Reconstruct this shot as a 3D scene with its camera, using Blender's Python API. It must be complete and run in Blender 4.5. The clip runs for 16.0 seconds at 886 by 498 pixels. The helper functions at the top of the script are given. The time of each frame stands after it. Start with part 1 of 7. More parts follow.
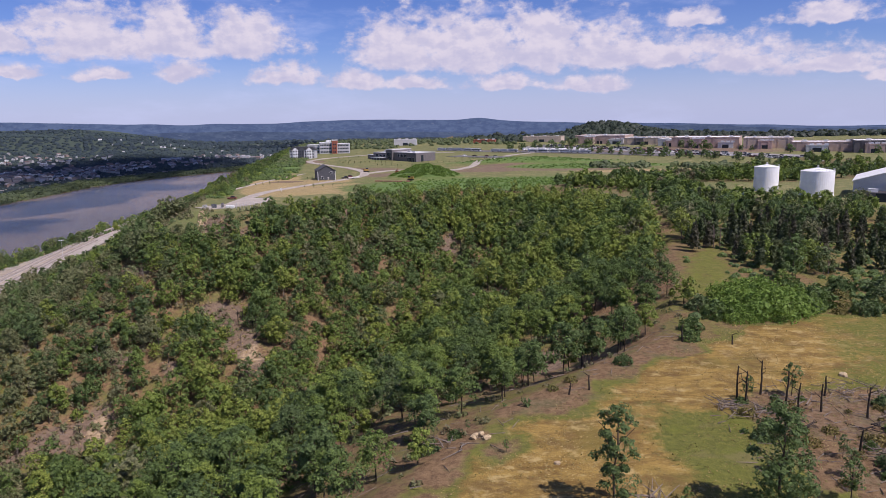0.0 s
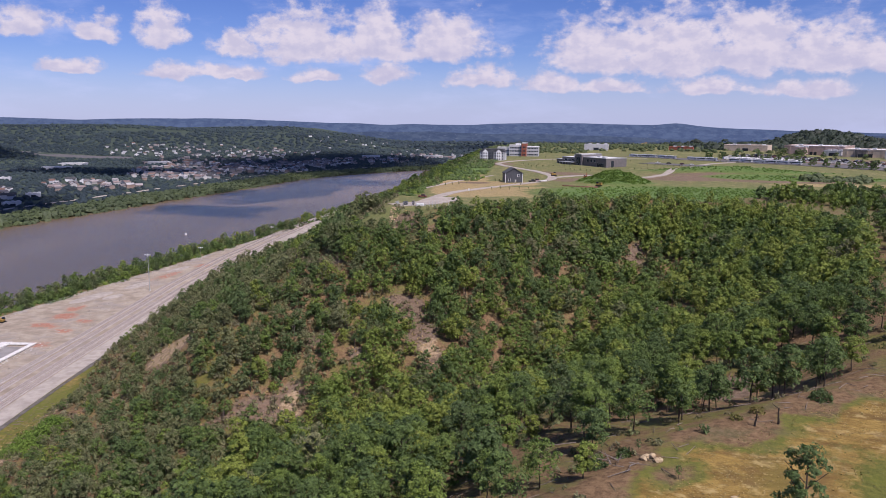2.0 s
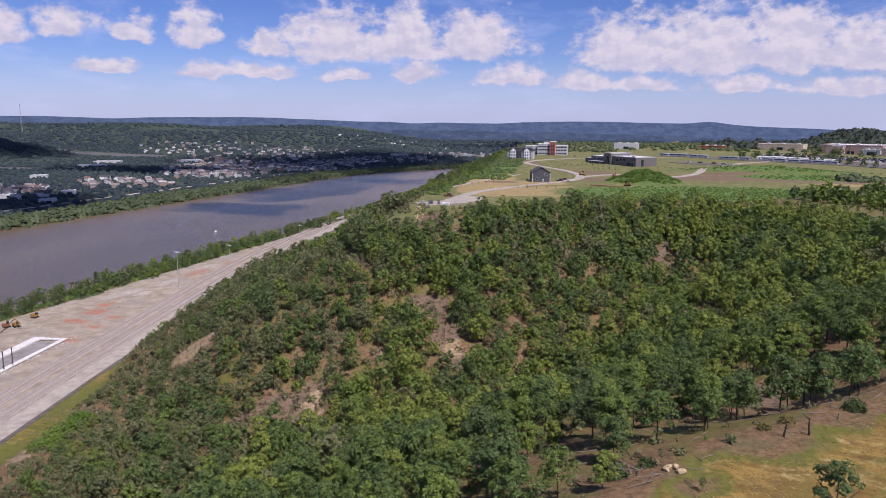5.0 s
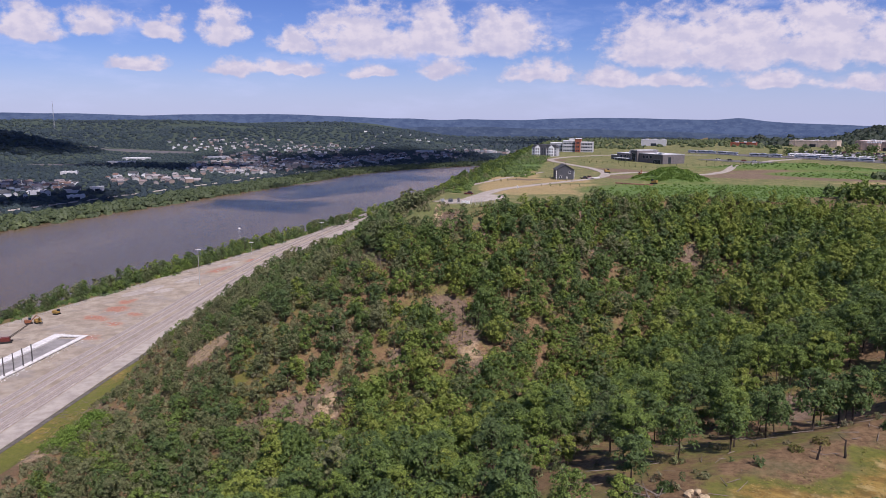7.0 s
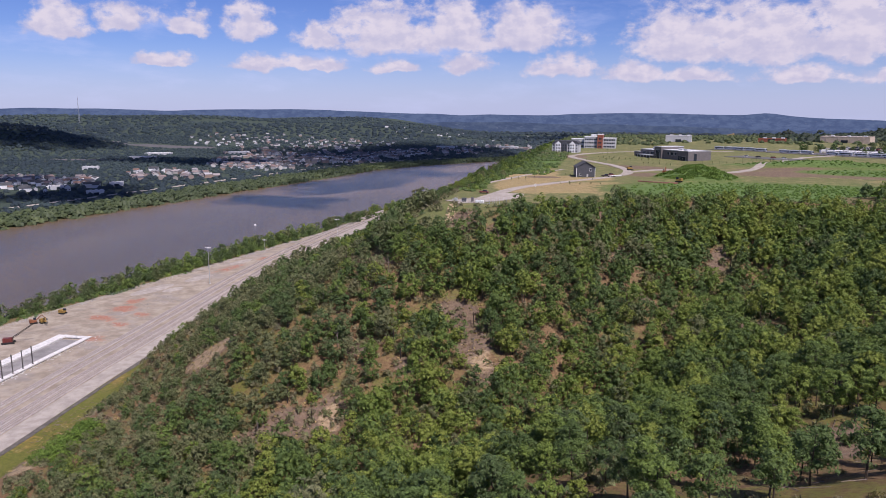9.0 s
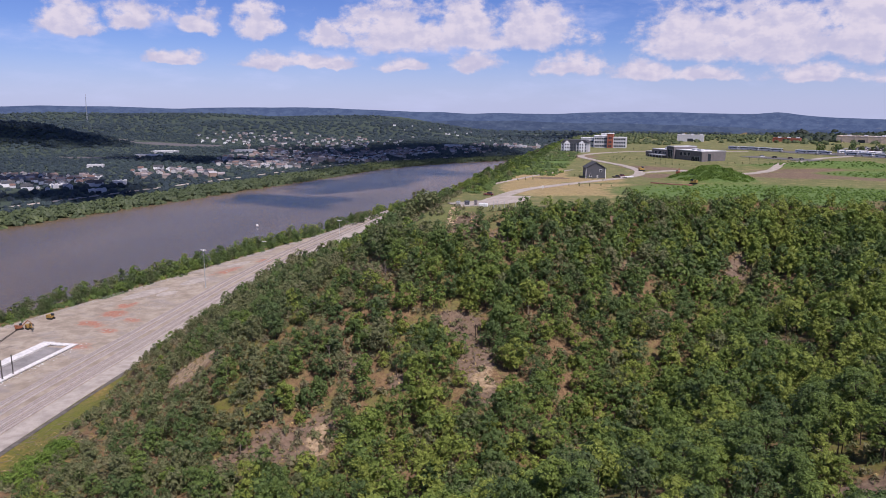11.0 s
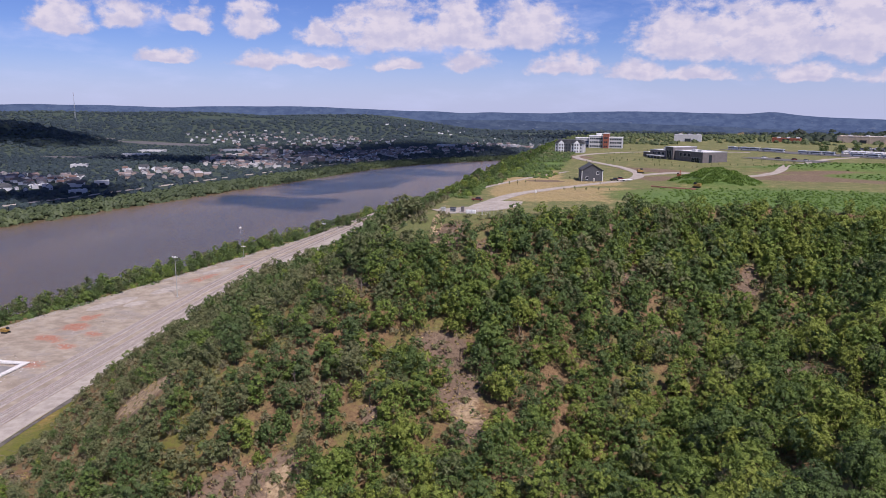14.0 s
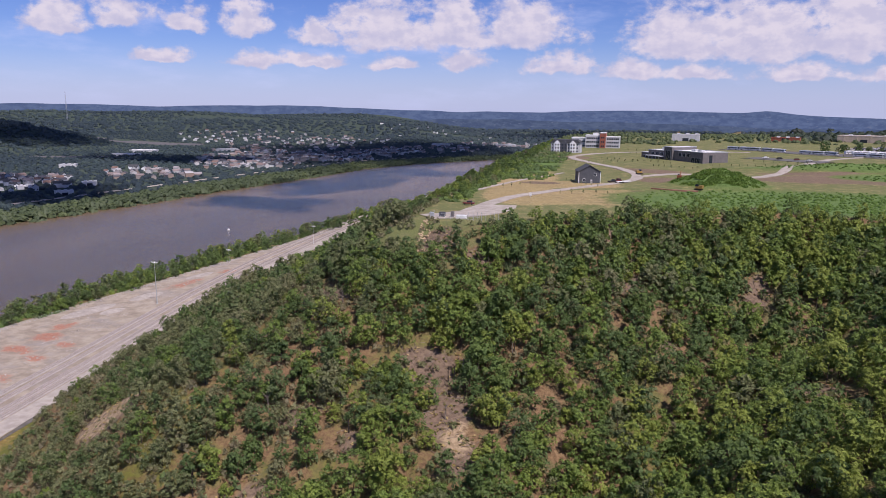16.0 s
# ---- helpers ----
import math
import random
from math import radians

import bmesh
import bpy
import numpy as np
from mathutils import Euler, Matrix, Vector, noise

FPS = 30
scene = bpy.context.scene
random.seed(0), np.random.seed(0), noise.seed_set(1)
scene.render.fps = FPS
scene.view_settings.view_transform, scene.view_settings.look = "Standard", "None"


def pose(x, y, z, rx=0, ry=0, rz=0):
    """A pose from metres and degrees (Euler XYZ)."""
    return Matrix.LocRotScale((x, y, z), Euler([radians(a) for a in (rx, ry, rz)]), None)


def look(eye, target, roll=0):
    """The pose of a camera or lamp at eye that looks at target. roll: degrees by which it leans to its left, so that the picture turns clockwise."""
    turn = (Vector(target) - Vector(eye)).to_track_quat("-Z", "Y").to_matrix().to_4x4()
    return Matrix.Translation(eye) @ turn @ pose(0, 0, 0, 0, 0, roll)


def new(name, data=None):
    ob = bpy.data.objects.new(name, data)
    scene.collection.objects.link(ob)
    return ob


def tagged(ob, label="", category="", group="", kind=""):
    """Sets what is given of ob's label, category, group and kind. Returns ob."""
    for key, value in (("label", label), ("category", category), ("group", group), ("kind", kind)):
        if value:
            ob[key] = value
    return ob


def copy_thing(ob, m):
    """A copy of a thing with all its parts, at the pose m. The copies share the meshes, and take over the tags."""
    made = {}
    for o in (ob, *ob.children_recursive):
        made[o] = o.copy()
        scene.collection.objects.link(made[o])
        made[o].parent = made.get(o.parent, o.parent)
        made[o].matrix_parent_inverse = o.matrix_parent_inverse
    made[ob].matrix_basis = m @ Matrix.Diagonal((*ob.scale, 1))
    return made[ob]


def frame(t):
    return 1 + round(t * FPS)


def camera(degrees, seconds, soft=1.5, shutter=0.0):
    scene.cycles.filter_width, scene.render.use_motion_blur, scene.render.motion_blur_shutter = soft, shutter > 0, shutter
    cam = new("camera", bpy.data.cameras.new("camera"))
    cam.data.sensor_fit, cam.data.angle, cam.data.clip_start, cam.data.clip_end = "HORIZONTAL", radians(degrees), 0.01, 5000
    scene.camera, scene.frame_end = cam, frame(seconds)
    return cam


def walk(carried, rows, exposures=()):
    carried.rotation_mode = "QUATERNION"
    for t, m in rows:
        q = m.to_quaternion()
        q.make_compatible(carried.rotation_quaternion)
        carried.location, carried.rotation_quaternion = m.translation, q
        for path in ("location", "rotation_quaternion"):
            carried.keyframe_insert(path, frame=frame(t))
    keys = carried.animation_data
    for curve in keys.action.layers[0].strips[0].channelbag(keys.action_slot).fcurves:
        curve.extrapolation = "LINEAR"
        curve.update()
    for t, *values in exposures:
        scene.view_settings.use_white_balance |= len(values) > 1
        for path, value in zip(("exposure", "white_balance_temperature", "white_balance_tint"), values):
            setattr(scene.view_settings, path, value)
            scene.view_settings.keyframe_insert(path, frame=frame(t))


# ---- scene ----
cam = camera(63.5, 16.0, soft=0.8)
PATH = [
    (0, (1.305, -0.032, 59.672), (1.291, 1.936, 59.315), -1.0),
    (0.5, (1.383, -0.225, 59.714), (1.143, 1.729, 59.363), -0.6),
    (1, (1.616, -0.339, 59.797), (1.189, 1.584, 59.449), 0.1),
    (1.5, (1.841, -0.326, 59.966), (1.346, 1.581, 59.621), 0.3),
    (2, (1.964, -0.213, 60.172), (1.447, 1.688, 59.826), 0.2),
    (2.5, (1.982, -0.114, 60.326), (1.452, 1.784, 59.98), 0.2),
    (3, (2.148, -0.028, 60.375), (1.597, 1.864, 60.029), 0.3),
    (3.5, (2.361, 0.138, 60.327), (1.802, 2.026, 59.98), 0.3),
    (4, (2.555, 0.695, 60.259), (1.99, 2.582, 59.911), 0.2),
    (6.5, (3.428, 7.729, 60.235), (2.78, 9.587, 59.879), 0.2),
    (7, (3.526, 10.319, 60.244), (2.866, 12.172, 59.885), 0.1),
    (7.5, (3.449, 13.836, 60.267), (2.782, 15.687, 59.905), 0.1),
    (8, (3.193, 17.999, 60.276), (2.517, 19.846, 59.91), 0.0),
    (8.5, (2.75, 22.541, 60.277), (2.051, 24.378, 59.908), 0.0),
    (9, (2.094, 27.234, 60.285), (1.378, 29.064, 59.913), 0.1),
    (11.5, (-3.218, 50.927, 60.003), (-3.955, 52.747, 59.627), 0.2),
    (12, (-4.426, 55.715, 59.957), (-5.157, 57.538, 59.581), 0.2),
    (12.5, (-5.652, 60.508, 59.883), (-6.377, 62.333, 59.506), 0.2),
    (13, (-6.802, 65.287, 59.781), (-7.527, 67.112, 59.404), 0.2),
    (13.5, (-7.871, 69.967, 59.668), (-8.595, 71.793, 59.292), 0.2),
    (14, (-8.912, 74.562, 59.554), (-9.633, 76.389, 59.176), 0.3),
    (14.5, (-9.923, 79.072, 59.44), (-10.637, 80.901, 59.06), 0.3),
    (15, (-10.923, 83.592, 59.357), (-11.632, 85.423, 58.976), 0.3),
    (15.5, (-11.946, 88.177, 59.319), (-12.656, 90.008, 58.938), 0.3),
    (16, (-13.092, 92.767, 59.336), (-13.802, 94.598, 58.956), 0.3),
]
walk(cam, [(t, look(eye, target, roll)) for t, eye, target, roll in PATH], [(0, 0.12, 6300, 24), (16, 0.12, 6300, 24)])

# ---- world and sun ----
SUN_AZ, SUN_EL = 126.0, 56.0      # degrees clockwise from +y, degrees up
world = bpy.data.worlds.new("sky")
scene.world = world
world.use_nodes = True
wt = world.node_tree
wt.nodes.clear()


def wnode(kind, **props):
    n = wt.nodes.new(kind)
    for k, v in props.items():
        setattr(n, k, v)
    return n


def wmath(op, a, b=None, c=None, clamp=False):
    n = wnode("ShaderNodeMath", operation=op, use_clamp=clamp)
    for slot, v in zip(n.inputs, (a, b, c)):
        if v is None:
            continue
        if isinstance(v, (int, float)):
            slot.default_value = v
        else:
            wt.links.new(v, slot)
    return n.outputs[0]


def wrange(v, a, b, c=0.0, d=1.0, kind="SMOOTHSTEP"):
    n = wnode("ShaderNodeMapRange", interpolation_type=kind)
    wt.links.new(v, n.inputs[0])
    for i, q in enumerate((a, b, c, d)):
        n.inputs[i + 1].default_value = q
    return n.outputs[0]


def wmix(f, a, b):
    n = wnode("ShaderNodeMix", data_type="RGBA")
    for slot, v in ((n.inputs[0], f), (n.inputs[6], a), (n.inputs[7], b)):
        if isinstance(v, (int, float)):
            slot.default_value = v
        elif isinstance(v, tuple):
            slot.default_value = (*v, 1)
        else:
            wt.links.new(v, slot)
    return n.outputs[2]


sky = wnode("ShaderNodeTexSky", sky_type="NISHITA", sun_disc=False, altitude=300, air_density=1.0, dust_density=0.4, ozone_density=5.0)
sky.sun_elevation, sky.sun_rotation = radians(SUN_EL), radians(SUN_AZ)
coord = wnode("ShaderNodeTexCoord").outputs["Generated"]
sep = wnode("ShaderNodeSeparateXYZ")
wt.links.new(coord, sep.inputs[0])
az = wmath("MULTIPLY", wmath("ARCTAN2", sep.outputs[0], sep.outputs[1]), 57.29578)
el = wmath("MULTIPLY", wmath("ARCSINE", sep.outputs[2]), 57.29578)
comb = wnode("ShaderNodeCombineXYZ")
wt.links.new(az, comb.inputs[0]), wt.links.new(el, comb.inputs[1])
here = comb.outputs[0]
# cumulus: azimuth, height of the flat base, half width, height of the heap (degrees)
CLOUDS = [(-48.8, 5.6, 2.7, 2.4), (-44.5, 6.0, 2.3, 2.2), (-40.5, 6.0, 1.9, 1.8), (-36.0, 6.0, 2.0, 2.8), (-31.0, 5.4, 2.2, 2.1),
          (-26.0, 5.4, 4.8, 4.2), (-20.5, 5.5, 4.8, 4.0), (-15.2, 5.5, 4.6, 3.8), (-3.5, 4.8, 5.0, 4.4), (1.5, 4.5, 6.2, 5.0), (7.0, 4.5, 6.4, 4.6), (12.5, 4.3, 5.6, 3.6), (17.0, 4.1, 4.2, 2.7),
          (-42.0, 3.6, 2.4, 0.9), (-35.5, 3.5, 3.0, 1.2), (-31.0, 3.4, 2.8, 1.0), (-25.0, 3.3, 3.0, 1.1), (-19.5, 3.5, 2.3, 1.7),
          (-12.3, 3.1, 3.3, 1.8), (-7.0, 2.8, 3.2, 1.5), (-2.3, 2.5, 3.0, 1.2), (4.5, 2.4, 4.2, 1.3), (11.0, 2.2, 4.0, 1.2),
          (22.0, 3.6, 4.6, 2.4), (27.5, 3.1, 4.8, 2.1), (27.0, 6.3, 4.2, 1.5), (18.5, 6.6, 2.7, 1.6), (33.0, 2.4, 4.0, 1.2),
          (42.0, 4.0, 8.0, 3.0), (58.0, 5.0, 9.0, 4.0), (-66.0, 4.5, 8.0, 3.2), (-84.0, 6.0, 9.0, 4.5), (80.0, 6.0, 9.0, 4.5),
          (110.0, 9.0, 14.0, 6.0), (-115.0, 8.0, 13.0, 6.0), (150.0, 8.0, 15.0, 6.0), (-150.0, 9.0, 14.0, 7.0)]
best_heap, best_low = None, None
wob = wnode("ShaderNodeTexNoise")
wt.links.new(here, wob.inputs["Vector"])
wob.inputs["Scale"].default_value, wob.inputs["Detail"].default_value = 0.55, 3
bent = wnode("ShaderNodeVectorMath", operation="MULTIPLY_ADD")
wt.links.new(wob.outputs["Color"], bent.inputs[0])
bent.inputs[1].default_value = (2.2, 1.2, 0)
wt.links.new(here, bent.inputs[2])
bsep = wnode("ShaderNodeSeparateXYZ")
wt.links.new(bent.outputs[0], bsep.inputs[0])
caz, cel = wmath("SUBTRACT", bsep.outputs[0], 1.1), wmath("SUBTRACT", bsep.outputs[1], 0.6)
for a0, e0, hw, hh in CLOUDS:
    dx = wmath("DIVIDE", wmath("SUBTRACT", caz, a0), hw)
    rise = wmath("DIVIDE", wmath("SUBTRACT", cel, e0), hh)
    dy = wmath("MAXIMUM", rise, wmath("MULTIPLY", rise, -3.6))
    heap = wmath("SUBTRACT", 1.0, wmath("SQRT", wmath("ADD", wmath("MULTIPLY", dx, dx), wmath("MULTIPLY", dy, dy))))
    low = wmath("SUBTRACT", heap, wmath("MULTIPLY", rise, 1.5))
    best_heap = heap if best_heap is None else wmath("MAXIMUM", best_heap, heap)
    best_low = low if best_low is None else wmath("MAXIMUM", best_low, low)


def wnoise(scale, detail, rough, stretch=2.0, at=None):
    m = wnode("ShaderNodeVectorMath", operation="MULTIPLY")
    wt.links.new(at or here, m.inputs[0])
    m.inputs[1].default_value = (1, stretch, 1)
    n = wnode("ShaderNodeTexNoise")
    wt.links.new(m.outputs[0], n.inputs["Vector"])
    n.inputs["Scale"].default_value, n.inputs["Detail"].default_value, n.inputs["Roughness"].default_value = scale, detail, rough
    return n.outputs[0]


def shifted(dx, dy):
    n = wnode("ShaderNodeVectorMath", operation="ADD")
    wt.links.new(here, n.inputs[0])
    n.inputs[1].default_value = (dx, dy, 0)
    return n.outputs[0]


billow = wnoise(0.42, 8, 0.58, 1.5)
puff = wnoise(1.15, 6, 0.60, 1.3)
above = wnoise(0.55, 5, 0.55, 1.4, shifted(0.35, 0.55))
lump = wnoise(0.55, 5, 0.55, 1.4)
field = wmath("ADD", best_heap, wmath("MULTIPLY", wmath("SUBTRACT", billow, 0.5), 1.7))
field = wmath("ADD", field, wmath("MULTIPLY", wmath("SUBTRACT", puff, 0.5), 0.7))
cover = wrange(field, 0.00, 0.52)
thick = wrange(field, 0.05, 0.55, 0.45, 1.0)
relief = wrange(wmath("SUBTRACT", lump, above), -0.16, 0.12, 0.30, 1.0)
under = wrange(wmath("ADD", best_low, wmath("MULTIPLY", wmath("SUBTRACT", puff, 0.5), 0.9)), 0.35, 1.15, 1.0, 0.25)
body_tone = wmath("MULTIPLY", wmath("MULTIPLY", thick, relief), under)
veil = wmath("MULTIPLY", wrange(wnoise(0.10, 6, 0.6, 3.5), 0.48, 0.74), wrange(el, 0.4, 3.0, 0.30, 0.42))
cloud_col = wmix(body_tone, (4.6, 4.75, 6.0), (6.5, 6.3, 6.75))
tinted = wnode("ShaderNodeMix", data_type="RGBA", blend_type="MULTIPLY")
tinted.inputs[0].default_value = 1.0
wt.links.new(sky.outputs[0], tinted.inputs[6])
low_tint = wmix(wrange(el, -2.0, 12.0), (0.70, 0.77, 1.04), (0.44, 0.54, 0.86))
wt.links.new(wmix(wrange(el, 11.0, 28.0), low_tint, (0.48, 0.54, 0.74)), tinted.inputs[7])
low_air = wmix(wrange(el, -0.5, 5.5, 0.72, 0.0), tinted.outputs[2], (4.5, 5.1, 7.0))
sky_veiled = wmix(veil, low_air, (5.4, 6.1, 8.2))
full_sky = wmix(cover, sky_veiled, cloud_col)
bg = wnode("ShaderNodeBackground")
wt.links.new(full_sky, bg.inputs[0])
bg.inputs[1].default_value = 0.10
wout = wnode("ShaderNodeOutputWorld")
wt.links.new(bg.outputs[0], wout.inputs[0])

sun = new("sun", bpy.data.lights.new("sun", "SUN"))
sun.data.energy, sun.data.angle, sun.data.color = 4.35, radians(0.53), (1.0, 0.95, 0.87)
sun.matrix_world = look((math.sin(radians(SUN_AZ)) * math.cos(radians(SUN_EL)) * 500, math.cos(radians(SUN_AZ)) * math.cos(radians(SUN_EL)) * 500, math.sin(radians(SUN_EL)) * 500), (0, 0, 0))

# ---- materials ----


class Mat:
    """A node material under construction."""

    def __init__(self, name, rough=0.8, metal=0.0):
        self.m = bpy.data.materials.new(name)
        self.m.use_nodes = True
        self.t = self.m.node_tree
        self.b = self.t.nodes["Principled BSDF"]
        self.b.inputs["Roughness"].default_value = rough
        self.b.inputs["Metallic"].default_value = metal
        self.b.inputs["Specular IOR Level"].default_value = 0.25
        self.pos = self.t.nodes.new("ShaderNodeNewGeometry").outputs["Position"]

    def node(self, kind, **props):
        n = self.t.nodes.new(kind)
        for k, v in props.items():
            setattr(n, k, v)
        return n

    def set(self, slot, v):
        if isinstance(v, (int, float)):
            slot.default_value = v
        elif isinstance(v, tuple):
            slot.default_value = (*v, 1) if len(v) == 3 else v
        else:
            self.t.links.new(v, slot)

    def noise(self, scale, detail=4, rough=0.55, vec=None, kind="ShaderNodeTexNoise"):
        n = self.node(kind)
        self.set(n.inputs["Vector"], vec or self.pos)
        n.inputs["Scale"].default_value = scale
        n.inputs["Detail"].default_value = detail
        n.inputs["Roughness"].default_value = rough
        return n.outputs[0]

    def stretch(self, x, y, z):
        n = self.node("ShaderNodeVectorMath", operation="MULTIPLY")
        self.set(n.inputs[0], self.pos)
        n.inputs[1].default_value = (x, y, z)
        return n.outputs[0]

    def math(self, op, a, b=0.0, clamp=False):
        n = self.node("ShaderNodeMath", operation=op, use_clamp=clamp)
        self.set(n.inputs[0], a), self.set(n.inputs[1], b)
        return n.outputs[0]

    def range(self, v, a, b, c=0.0, d=1.0):
        n = self.node("ShaderNodeMapRange", interpolation_type="SMOOTHSTEP")
        self.set(n.inputs[0], v)
        for i, q in enumerate((a, b, c, d)):
            n.inputs[i + 1].default_value = q
        return n.outputs[0]

    def mix(self, f, a, b, blend="MIX"):
        n = self.node("ShaderNodeMix", data_type="RGBA", blend_type=blend)
        self.set(n.inputs[0], f), self.set(n.inputs[6], a), self.set(n.inputs[7], b)
        return n.outputs[2]

    def ramp(self, f, stops):
        n = self.node("ShaderNodeValToRGB")
        self.set(n.inputs[0], f)
        while len(n.color_ramp.elements) < len(stops):
            n.color_ramp.elements.new(0.5)
        for e, (p, c) in zip(n.color_ramp.elements, stops):
            e.position, e.color = p, (*c, 1)
        return n.outputs[0]

    def attr(self, name, out="Fac"):
        return self.node("ShaderNodeAttribute", attribute_name=name).outputs[out]

    def rand(self):
        return self.node("ShaderNodeObjectInfo").outputs["Random"]

    def bump(self, h, strength=0.4, dist=0.1):
        n = self.node("ShaderNodeBump")
        n.inputs["Strength"].default_value, n.inputs["Distance"].default_value = strength, dist
        self.set(n.inputs["Height"], h)
        self.t.links.new(n.outputs[0], self.b.inputs["Normal"])

    def color(self, c):
        self.set(self.b.inputs["Base Color"], c)
        return self


def plain(name, col, rough=0.7, metal=0.0, scale=1.5, vary=0.25, bump=0.0):
    """A surface of one paint or stuff with blotches and fine grain."""
    k = Mat(name, rough, metal)
    n1, n2 = k.noise(scale, 5), k.noise(scale * 12, 3)
    f = k.math("ADD", k.math("MULTIPLY", n1, 0.65), k.math("MULTIPLY", n2, 0.35))
    dark = tuple(c * (1 - vary) for c in col)
    light = tuple(min(1, c * (1 + vary * 0.7)) for c in col)
    k.color(k.mix(k.range(f, 0.35, 0.65), dark, light))
    if bump:
        k.bump(n2, bump, 0.05)
    return k.m


def foliage(name, stops, translucent=0.22, ragged=0.0):
    """Leaves: species tint by tree, variation by leaf and by clump, shaded gaps painted in."""
    k = Mat(name, 0.55)
    isl = k.node("ShaderNodeNewGeometry").outputs["Random Per Island"]
    f = k.math("ADD", k.attr("tint"), k.math("MULTIPLY", k.math("SUBTRACT", isl, 0.5), 0.10))
    f = k.math("ADD", f, k.math("MULTIPLY", k.math("SUBTRACT", k.noise(0.3, 2), 0.5), 0.06))
    f = k.math("ADD", f, k.math("MULTIPLY", k.math("SUBTRACT", k.rand(), 0.5), 0.30), clamp=True)
    col = k.ramp(f, stops)
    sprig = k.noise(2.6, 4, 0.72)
    # noise darkens and lightens the colour, standing for shaded gaps between sprigs
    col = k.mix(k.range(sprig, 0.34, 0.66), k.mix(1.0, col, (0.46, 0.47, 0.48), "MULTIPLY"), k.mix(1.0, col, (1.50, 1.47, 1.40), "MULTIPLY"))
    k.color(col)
    k.bump(sprig, 0.55, 0.3)
    tr = k.node("ShaderNodeBsdfTranslucent")
    k.set(tr.inputs[0], k.mix(0.35, col, (0.12, 0.20, 0.06)))
    mx = k.node("ShaderNodeMixShader")
    mx.inputs[0].default_value = translucent
    k.t.links.new(k.b.outputs[0], mx.inputs[1]), k.t.links.new(tr.outputs[0], mx.inputs[2])
    out = mx.outputs[0]
    if ragged:
        gap = k.node("ShaderNodeMixShader")
        k.set(gap.inputs[0], k.range(k.noise(3.4, 3, 0.7), ragged - 0.02, ragged + 0.02))
        k.t.links.new(k.node("ShaderNodeBsdfTransparent").outputs[0], gap.inputs[1]), k.t.links.new(out, gap.inputs[2])
        out = gap.outputs[0]
    k.t.links.new(out, k.t.nodes["Material Output"].inputs[0])
    return k.m


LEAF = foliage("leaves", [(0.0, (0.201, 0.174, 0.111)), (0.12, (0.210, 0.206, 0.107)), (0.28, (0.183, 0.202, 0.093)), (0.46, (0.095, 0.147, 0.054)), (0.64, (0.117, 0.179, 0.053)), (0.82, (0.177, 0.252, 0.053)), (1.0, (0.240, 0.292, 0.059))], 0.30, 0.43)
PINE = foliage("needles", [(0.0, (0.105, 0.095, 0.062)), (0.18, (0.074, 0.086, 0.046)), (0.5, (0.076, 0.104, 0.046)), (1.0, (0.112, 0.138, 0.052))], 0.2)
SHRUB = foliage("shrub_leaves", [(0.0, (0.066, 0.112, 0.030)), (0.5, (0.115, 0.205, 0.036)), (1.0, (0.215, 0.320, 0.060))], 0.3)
# far leaves greyed and blued: haze of the distance put into their colour
FAR_LEAF_HAZED = foliage("hazed_far_leaves", [(0.0, (0.029, 0.044, 0.057)), (0.4, (0.038, 0.057, 0.067)), (0.7, (0.052, 0.076, 0.075)), (1.0, (0.079, 0.109, 0.084))], 0.12)
# needles darkened further: cloud shade on the hill put into their colour
SHADED_CONIFER = foliage("shaded_conifer_needles", [(0.0, (0.034, 0.044, 0.036)), (0.5, (0.042, 0.060, 0.042)), (1.0, (0.060, 0.082, 0.048))], 0.2)
# lighter and greener than the far leaves: sunlight put into the shore trees' colour
SUNLIT_LEAF = foliage("sunlit_leaves", [(0.0, (0.058, 0.080, 0.046)), (0.5, (0.084, 0.112, 0.056)), (1.0, (0.140, 0.176, 0.066))], 0.2)
TUFT = foliage("grass_blades", [(0.0, (0.10, 0.125, 0.03)), (0.4, (0.23, 0.18, 0.06)), (0.7, (0.34, 0.25, 0.10)), (1.0, (0.46, 0.35, 0.16))], 0.2)
BARK = plain("bark", (0.085, 0.065, 0.05), 0.9, 0, 3.0, 0.4, 0.5)
DEAD = plain("dead_wood", (0.22, 0.18, 0.145), 0.9, 0, 3.0, 0.4, 0.4)
CHAR = plain("charred_wood", (0.045, 0.036, 0.03), 0.9, 0, 4.0, 0.4, 0.4)


